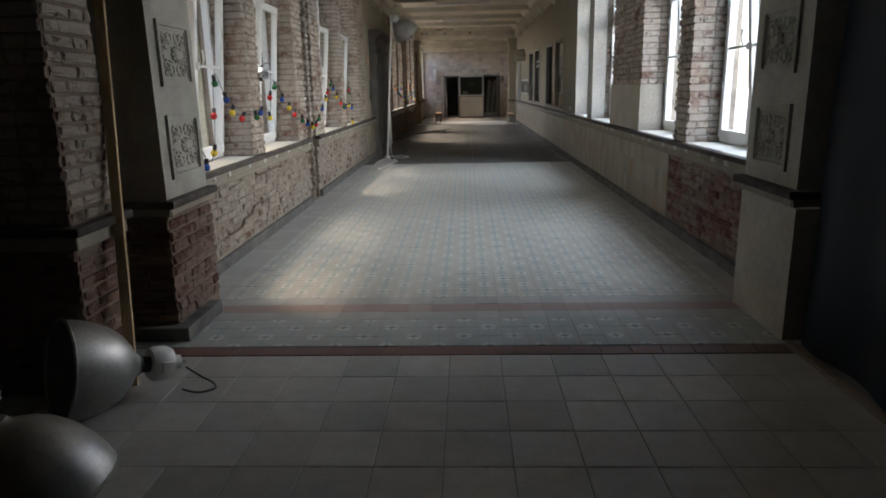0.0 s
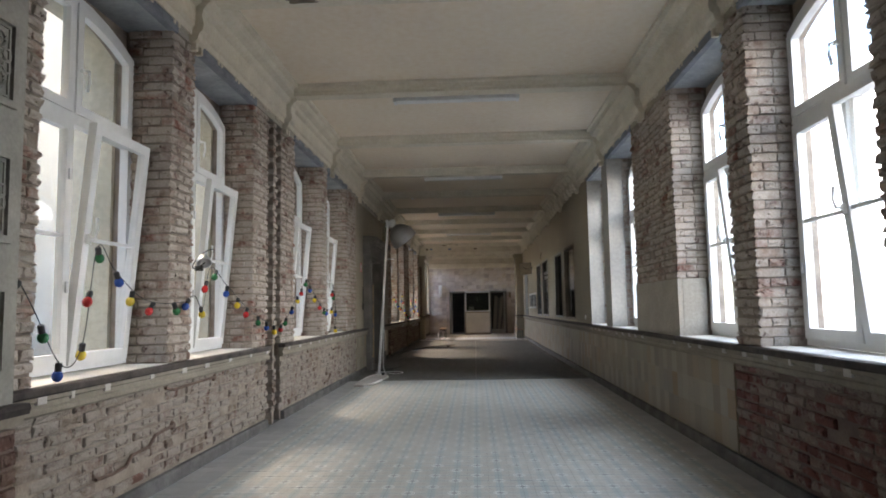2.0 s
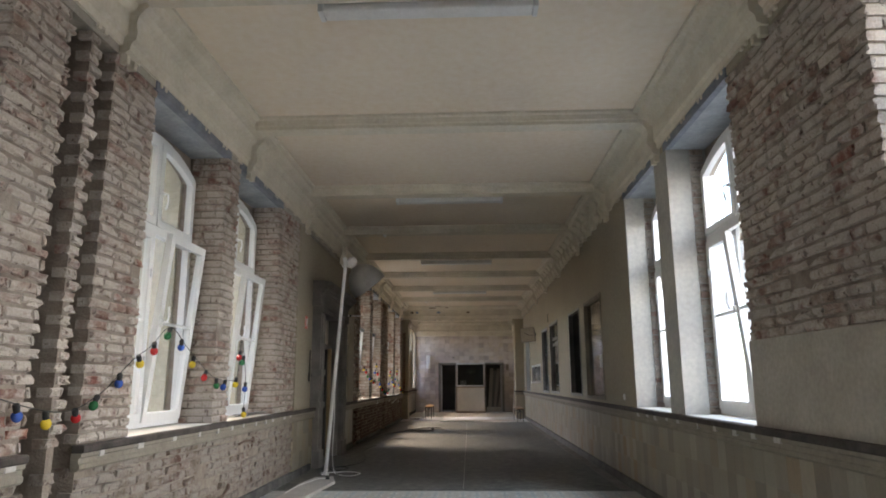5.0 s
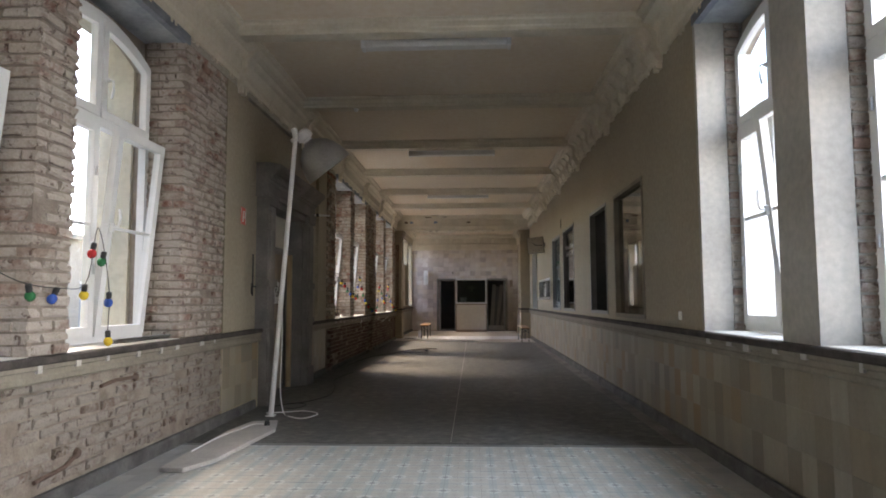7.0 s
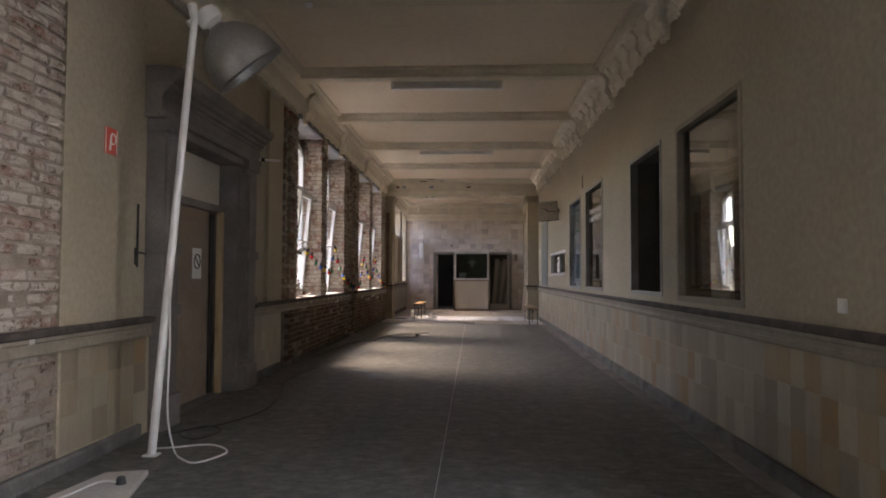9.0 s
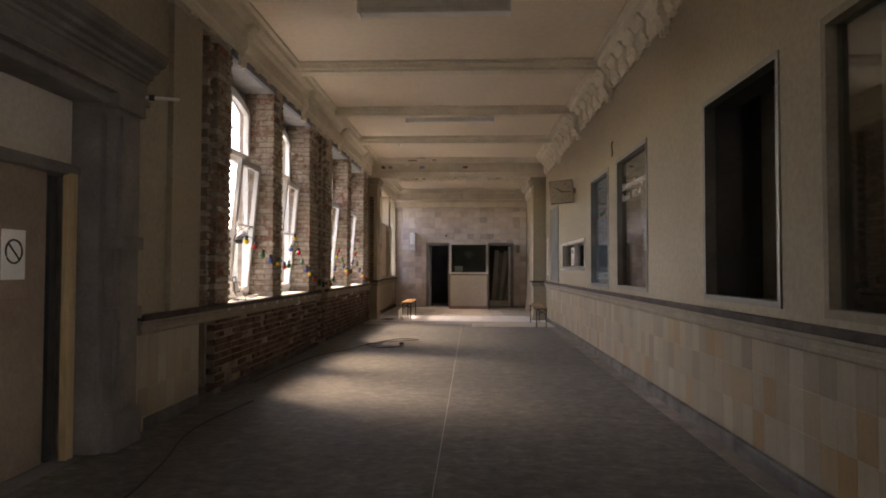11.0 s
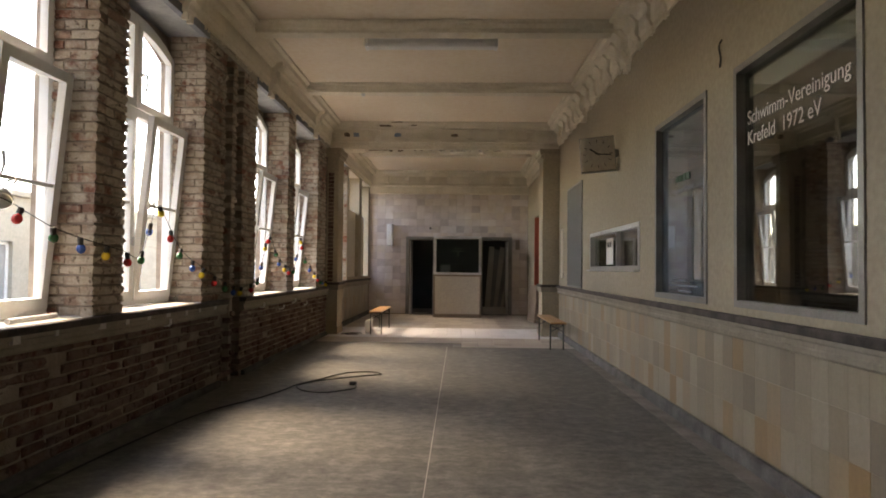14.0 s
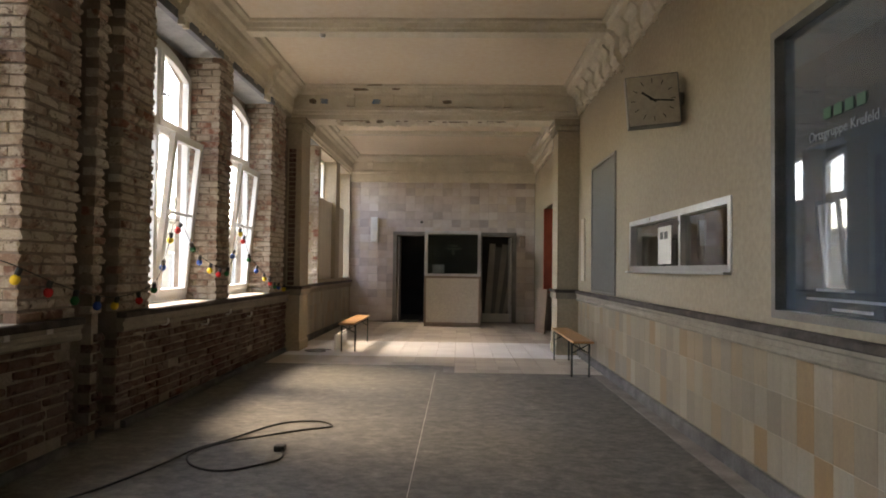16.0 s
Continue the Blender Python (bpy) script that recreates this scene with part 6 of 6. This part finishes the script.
# blue tarpaulin hung along the entrance bay
tp = thing("tarpaulin", "dark blue tarpaulin hung along the entrance wall", "tarpaulin", (2.1, 1.0, 0))
bm = bmesh.new()
NU, NV = 70, 24
grid = [[bm.verts.new((0.025 * math.sin(u * 0.9 + 0.1 * v) + 0.02 * math.sin(u * 0.31) + 0.03 * (v / NV) + 0.02 * noise.noise(Vector((u * 0.2, v * 0.2, 3))), -3.6 + 7.15 * u / NU, 0.01 + 4.1 * v / NV)) for v in range(NV + 1)] for u in range(NU + 1)]
for u in range(NU):
    for v in range(NV):
        bm.faces.new((grid[u][v], grid[u + 1][v], grid[u + 1][v + 1], grid[u][v + 1]))
bmesh.ops.solidify(bm, geom=bm.faces[:], thickness=0.004)
part("sheet", bm, TARP, tp, smooth=True)
part("floor_batten", boxes((-0.09, -0.05, -3.6, 3.55, 0.0, 0.03), bevel=0.004), DOOR_WOOD, tp)


# ---- bricks and tiles ----
def brick_mesh(name, seed, material):
    """A worn brick of unit size: x along the course, y out of the wall, z up; its front corners are knocked off."""
    rnd = random.Random(seed)
    bm = bmesh.new()
    j = lambda a: rnd.uniform(-a, a)
    ring = [(-0.5, -0.5), (0.0, -0.5), (0.5, -0.5), (0.5, 0.0), (0.5, 0.5), (0.0, 0.5), (-0.5, 0.5), (-0.5, 0.0)]
    chip = [rnd.random() < 0.3 for _ in ring]
    front = [(x * (0.955 + j(0.02) - (0.07 if c else 0)), 0.5 + j(0.05) - (0.08 if c else 0), z * (0.83 + j(0.08) - (0.12 if c else 0))) for (x, z), c in zip(ring, chip)]
    mid = [(x * (0.995 + j(0.012)), 0.36 + j(0.04), z * (0.99 + j(0.05))) for x, z in ring]
    back = [(x, -0.5, z) for x, z in ring]
    F, M, B = [[bm.verts.new(p) for p in q] for q in (front, mid, back)]
    c = bm.verts.new((j(0.2), 0.5 + j(0.06), j(0.15)))
    for i in range(8):
        k = (i + 1) % 8
        bm.faces.new((F[i], F[k], c))
        bm.faces.new((M[i], M[k], F[k], F[i]))
        bm.faces.new((B[i], B[k], M[k], M[i]))
    bmesh.ops.recalc_face_normals(bm, faces=bm.faces)
    me = bpy.data.meshes.new(name)
    bm.to_mesh(me), bm.free()
    me.materials.append(material)
    return me


SETS = {m.name: [brick_mesh("brick", 40 + k, m) for k in range(12)] for m in (BRICK, BRICK_LOW, BRICK_RED, BRICK_FAR, BRICK_SHADED)}
LINK = scene.collection.objects.link


class Field:
    """Courses of bricks on one wall face: the first ones as parts of the wall, the rest in one mesh."""

    def __init__(self, parent, material, limit=295):
        self.parent, self.material, self.limit, self.count, self.rest = parent, material, limit, 0, []

    def lay(self, m):
        meshes = SETS[self.material.name]
        me = meshes[random.randrange(len(meshes))]
        if self.count < self.limit:
            ob = bpy.data.objects.new("brick", me)
            LINK(ob)
            ob.parent = self.parent
            ob.matrix_basis = m
            self.count += 1
        else:
            self.rest.append((me, m))

    def close(self):
        if not self.rest:
            return
        verts, faces = [], []
        for me, m in self.rest:
            o = len(verts)
            verts += [tuple(m @ v.co) for v in me.vertices]
            faces += [tuple(o + i for i in p.vertices) for p in me.polygons]
        me = bpy.data.meshes.new("bricks")
        me.from_pydata(verts, [], faces)
        me.materials.append(self.material)
        ob = new("bricks", me)
        ob.parent = self.parent
        tagged(ob, kind="stuff")


COURSE = 0.0775


def courses(field, face, facing, a, b, z0, z1, depth=0.1, gaps=(), rough=0.006, missing=0.0, first=0, bond=False):
    """Lays courses on a face. facing: 'x+', 'x-' or 'y-' (the way the face looks); a to b runs along the wall; gaps: stretches (a, b, z0, z1) left out."""
    n = max(1, round((z1 - z0) / COURSE))
    h = (z1 - z0) / n
    for c in range(n):
        z = z0 + (c + 0.5) * h
        u = a + (0.115 if bond and facing == "y-" and a > 0 and c % 2 else 0.0)
        end = b - (0.115 if bond and facing == "y-" and a < 0 and c % 2 else 0.0)
        odd = (c + first) % 2
        thick = 0.215 if bond and c % 2 else depth
        start = u
        while u < end - 0.03:
            ln = random.choice((0.25, 0.25, 0.25, 0.13)) if random.random() < 0.5 else 0.25
            if u == start and odd:
                ln = 0.13
            v = min(u + ln, end)
            if end - v < 0.07:
                v = end
            for g0, g1, g2, g3 in gaps:
                if g2 < z < g3 and u < g1 and v > g0:
                    if u < g0 - 0.04:
                        v = g0 + (0.025 if c % 2 else -0.022) + random.uniform(-0.01, 0.01)
                    else:
                        u, v = g0, g1 + (0.045 if c % 2 else 0.003) + random.uniform(0.0, 0.01)
            mid = (u + v) / 2
            out = random.uniform(-rough, rough)
            gap = any(g0 < mid < g1 and g2 < z < g3 for g0, g1, g2, g3 in gaps)
            lost = random.random() < missing
            if not gap:
                inset = random.uniform(0.02, 0.05) if lost else 0.0
                dp = depth if facing == "y-" else thick
                size = (v - u - random.uniform(0.008, 0.016), dp, h - 0.013 + random.uniform(-0.006, 0.003))
                zz = z + 0.007 * noise.noise(Vector((mid * 0.9, z * 2.0, face))) + random.uniform(-0.0015, 0.0015)
                tilt = random.uniform(-1.3, 1.3)
                if facing == "y-":
                    m = Matrix.Translation((mid, face + depth / 2 - out + inset, zz)) @ pose(0, 0, 0, 0, tilt, 180)
                else:
                    s = 1 if facing == "x+" else -1
                    m = Matrix.Translation((face - s * (dp / 2 - out + inset), mid, zz)) @ pose(0, 0, 0, 0, tilt * s, -90 * s)
                field.lay(m @ Matrix.Diagonal((*size, 1)))
            u = v
    return field


random.seed(21)
CHASE = {"Lc": [(10.36, 10.54, 0, 9), (10.70, 10.86, 0, 9)], "Lf": [(21.37, 21.5, 0, 9), (21.62, 21.76, 0, 9)], "Lh": [(26.5, 26.68, 0, 9), (26.86, 27.06, 0, 9)], "Lj": [(32.18, 32.4, 0, 9)]}
for key, (ob, a, b) in list(PIERS.items()):
    if key[0] == "L":
        f = Field(ob, BRICK if a < 18 else BRICK_FAR)
        niche = next((q for q in NICHES_L if abs(q[1] - a) < 0.02), None)
        if niche:
            courses(f, a, "y-", XL - BACK - 0.04, XL - 0.1, SILL_L, HEAD, first=1, bond=True)
        courses(f, XL, "x+", a, b, SILL_L, HEAD, gaps=CHASE.get(key, ()), missing=0.015, bond=True)
        f.close()
    elif key[0] == "R" and len(key) == 2:
        f = Field(ob, BRICK)
        z0 = 1.66 if key == "Rc" else SILL_R
        niche = next((q for q in NICHES_R if abs(q[1] - a) < 0.02), None)
        if niche:
            courses(f, a, "y-", XR + 0.1, XR + BACK + 0.04, z0, HEAD, first=1, bond=True)
        courses(f, XR, "x-", a, b, z0, HEAD, missing=0.01, bond=True)
        f.close()
# broken brick edges of the plastered reveals
f = Field(bpy.data.objects["wall_right_jamb"], BRICK)
courses(f, 15.105, "y-", XR + 0.255, XR + BACK + 0.04, SILL_R, HEAD, 0.05)
f.close()
f = Field(bpy.data.objects["wall_right_pier_d"], BRICK)
courses(f, 13.205, "y-", XR + 0.245, XR + BACK + 0.04, SILL_R, HEAD, 0.05)
f.close()
f = Field(bpy.data.objects["wall_end_left"], BRICK_FAR)
courses(f, 34.7, "y-", XL - BACK - 0.04, XL - 0.01, SILL_L, HEAD, 0.04)
f.close()
f = Field(bpy.data.objects["wall_pilaster_left"], BRICK_SHADED)
courses(f, 32.352, "y-", XL + 0.002, XL + 0.12, 1.06, 3.3, 0.05, rough=0.004)
f.close()
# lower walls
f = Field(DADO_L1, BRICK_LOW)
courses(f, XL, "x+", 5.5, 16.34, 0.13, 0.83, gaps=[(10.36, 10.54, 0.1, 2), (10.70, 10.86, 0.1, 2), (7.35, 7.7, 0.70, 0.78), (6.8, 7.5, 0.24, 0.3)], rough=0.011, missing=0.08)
f.close()
f = Field(DADO_L2, BRICK_SHADED)
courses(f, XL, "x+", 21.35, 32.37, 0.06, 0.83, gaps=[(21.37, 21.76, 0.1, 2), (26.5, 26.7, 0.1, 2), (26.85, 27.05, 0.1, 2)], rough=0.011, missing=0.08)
f.close()
f = Field(DADO_R1, BRICK_RED)
courses(f, XR, "x-", 5.45, 8.25, 0.13, 0.89, rough=0.011, missing=0.08)
f.close()
# the entrance faces take the shade-darkened brick too
f = Field(PIERS["wall_carved_pilaster_left"][0], BRICK_SHADED)
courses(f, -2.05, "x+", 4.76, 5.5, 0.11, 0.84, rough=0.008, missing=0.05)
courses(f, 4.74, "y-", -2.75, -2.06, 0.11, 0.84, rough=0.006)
structure("baseboard", boxes((-2.75, -1.97, 4.66, 5.3, 0.0, 0.10), bevel=0.012), SKIRT, "dusty grey stone base of the carved pilaster", "skirting")
f.close()
f = Field(PIERS["start"][0], BRICK_SHADED)
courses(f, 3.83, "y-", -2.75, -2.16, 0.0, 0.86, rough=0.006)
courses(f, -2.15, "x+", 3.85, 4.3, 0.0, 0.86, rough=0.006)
f.close()
f = Field(PIERS["start"][0], BRICK_LOW)
courses(f, 3.83, "y-", -2.75, -2.16, 0.99, 3.2, rough=0.006)
courses(f, -2.15, "x+", 3.85, 4.3, 0.99, 3.2, rough=0.006)
f.close()


def tile_mesh(name, material, sx, sy, sz, bevel=0.003):
    """A flat tile with eased edges, its top at z = sz."""
    bm = bmesh.new()
    lo = [bm.verts.new((x * sx / 2, y * sy / 2, 0)) for x, y in ((-1, -1), (1, -1), (1, 1), (-1, 1))]
    up = [bm.verts.new((x * sx / 2, y * sy / 2, sz - bevel * 0.6)) for x, y in ((-1, -1), (1, -1), (1, 1), (-1, 1))]
    hi = [bm.verts.new((x * (sx / 2 - bevel), y * (sy / 2 - bevel), sz)) for x, y in ((-1, -1), (1, -1), (1, 1), (-1, 1))]
    for i in range(4):
        k = (i + 1) % 4
        bm.faces.new((lo[i], lo[k], up[k], up[i])), bm.faces.new((up[i], up[k], hi[k], hi[i]))
    bm.faces.new(hi)
    me = bpy.data.meshes.new(name)
    bm.to_mesh(me), bm.free()
    me.materials.append(material)
    return me


def tile_field(parent, spots, limit=295):
    """Tiles at (mesh, pose): the first as parts, the rest joined by material."""
    rest = {}
    for k, (me, m) in enumerate(spots):
        if k < limit:
            ob = bpy.data.objects.new("tile", me)
            LINK(ob)
            ob.parent, ob.matrix_basis = parent, m
        else:
            rest.setdefault(me.materials[0].name, []).append((me, m))
    for nm, items in rest.items():
        verts, faces = [], []
        for me, m in items:
            o = len(verts)
            verts += [tuple(m @ v.co) for v in me.vertices]
            faces += [tuple(o + i for i in p.vertices) for p in me.polygons]
        out = bpy.data.meshes.new("tiles")
        out.from_pydata(verts, [], faces)
        out.materials.append(items[0][0].materials[0])
        ob = new("tiles", out)
        ob.parent = parent
        tagged(ob, kind="stuff")


random.seed(8)
floor_ob = bpy.data.objects["floor"]
jit = lambda: random.uniform(-0.0008, 0.0006)
# entrance bay: plain grey tiles and the dark red line
big = tile_mesh("tile", FLOOR_GREY, 0.316, 0.316, 0.007)
red = tile_mesh("tile", FLOOR_RED, 0.196, 0.136, 0.007)
start_bed = structure("floor_entrance", boxes((-2.75, 2.3, Y0, 4.56, -0.05, -0.0065)), GROUT_FLOOR, "grey tiled floor of the entrance bay", "floor")
spots = [(big, pose(-2.57 + 0.32 * i, 4.25 - 0.32 * j, -0.0068 + jit(), 0, 0, 0)) for j in range(18) for i in range(15)]
spots += [(red, pose(-2.1 + 0.2 * i, 4.49, -0.0068 + jit())) for i in range(21)]
tile_field(start_bed, spots)
# patterned field
kinds = {m.name: tile_mesh("tile", m, 0.1723, 0.1723, 0.007, 0.001) for m in (FLOOR_PAT, FLOOR_BORDER, FLOOR_PINK, FLOOR_EDGE)}
spots = []
for j in range(63):
    y = 4.57 + 0.1735 * (j + 0.5)
    for i in range(28):
        x = -2.42 + 0.1735 * (i + 0.5)
        m = FLOOR_PAT
        if i < 2 or i > 25:
            m = FLOOR_EDGE
        if j in (0, 1, 2):
            m = FLOOR_BORDER
        if j == 4:
            m = FLOOR_PINK
        if j in (3, 5):
            m = FLOOR_EDGE
        if y < 15.4:
            spots.append((kinds[m.name], pose(x, y, -0.0068 + jit(), 0, 0, random.choice((0, 180)))))
pat_bed = structure("floor_patterned", boxes((-2.46, 2.36, 4.56, 15.45, -0.05, -0.0066)), GROUT_FLOOR, "worn patterned tile floor of the corridor", "floor")
tile_field(pat_bed, spots)
# tiles of the far end
end_bed = structure("floor_end", boxes((-2.46, 2.36, 30.4, Y1 + 0.3, -0.05, -0.0067)), GROUT_FLOOR, "pale tiled floor at the far end", "floor")
e1, e2 = tile_mesh("tile", FLOOR_END, 0.296, 0.296, 0.007), tile_mesh("tile", FLOOR_LIT, 0.296, 0.296, 0.007)
spots = []
for j in range(28):
    y = 30.55 + 0.3 * j
    for i in range(16):
        x = -2.31 + 0.3 * i + 0.1
        if (x < 0.24 and y < 31.0) or x > 2.4 or y > Y1 + 0.1:
            continue
        # the lit band across the floor is painted with the whitened tile
        spots.append((e2 if 32.0 < y < 33.9 else e1, pose(x, y, -0.0068 + jit())))
tile_field(end_bed, spots, 150)
# tiled dado of the right wall and beside the portal: upright tiles in rows


def dado(parent, wall, s, y0, y1, z0, z1, rows, limit, w=0.18):
    h = (z1 - z0) / rows
    n = max(1, round((y1 - y0) / w))
    w = (y1 - y0) / n
    me = tile_mesh("tile", DADO, h - 0.0014, w - 0.0014, 0.009, 0.0008)
    spots = []
    for r in range(rows):
        for k in range(n):
            m = Matrix.Translation((wall - s * 0.008, y0 + (k + 0.5) * w, z0 + (r + 0.5) * h)) @ Matrix.Rotation(radians(90 * s), 4, "Y")
            spots.append((me, m @ Matrix.Translation((0, 0, random.uniform(0, 0.0007)))))
    random.Random(4).shuffle(spots)
    tile_field(parent, spots, limit)


dado(bpy.data.objects["wall_right_dado_far"], XR, -1, 8.27, 32.37, 0.12, 0.895, 3, 295)
dado(bpy.data.objects["wall_left_plaster_near"], XL, 1, 16.37, 17.5, 0.12, 0.83, 3, 60)
dado(bpy.data.objects["wall_left_plaster_far"], XL, 1, 20.15, 21.33, 0.12, 0.83, 3, 60)
dado(bpy.data.objects["wall_end_left"], XL, 1, 33.0, 38.45, 0.12, 0.9, 3, 90)
# end wall tiles
tw_, th_ = 0.235, 0.2
me = tile_mesh("tile", ENDTILE, tw_ - 0.003, th_ - 0.003, 0.01, 0.002)
spots = []
for r in range(18):
    for k in range(20):
        x, z = XL + (k + 0.5) * tw_ + 0.01, 0.1 + (r + 0.5) * th_ - 0.08
        if z > 3.55 or (z < 2.3 and (-1.3 - 0.02 < x < 1.85)):
            continue
        spots.append((me, Matrix.Translation((x, Y1 + 0.007, z)) @ Matrix.Rotation(radians(90), 4, "X") @ Matrix.Translation((0, 0, random.uniform(0, 0.002)))))
for k in range(14):
    spots.append((me, Matrix.Translation((-1.3 + 0.117 + k * tw_, Y1 + 0.007, 2.41)) @ Matrix.Rotation(radians(90), 4, "X")))
tile_field(bpy.data.objects["wall_end"], spots)
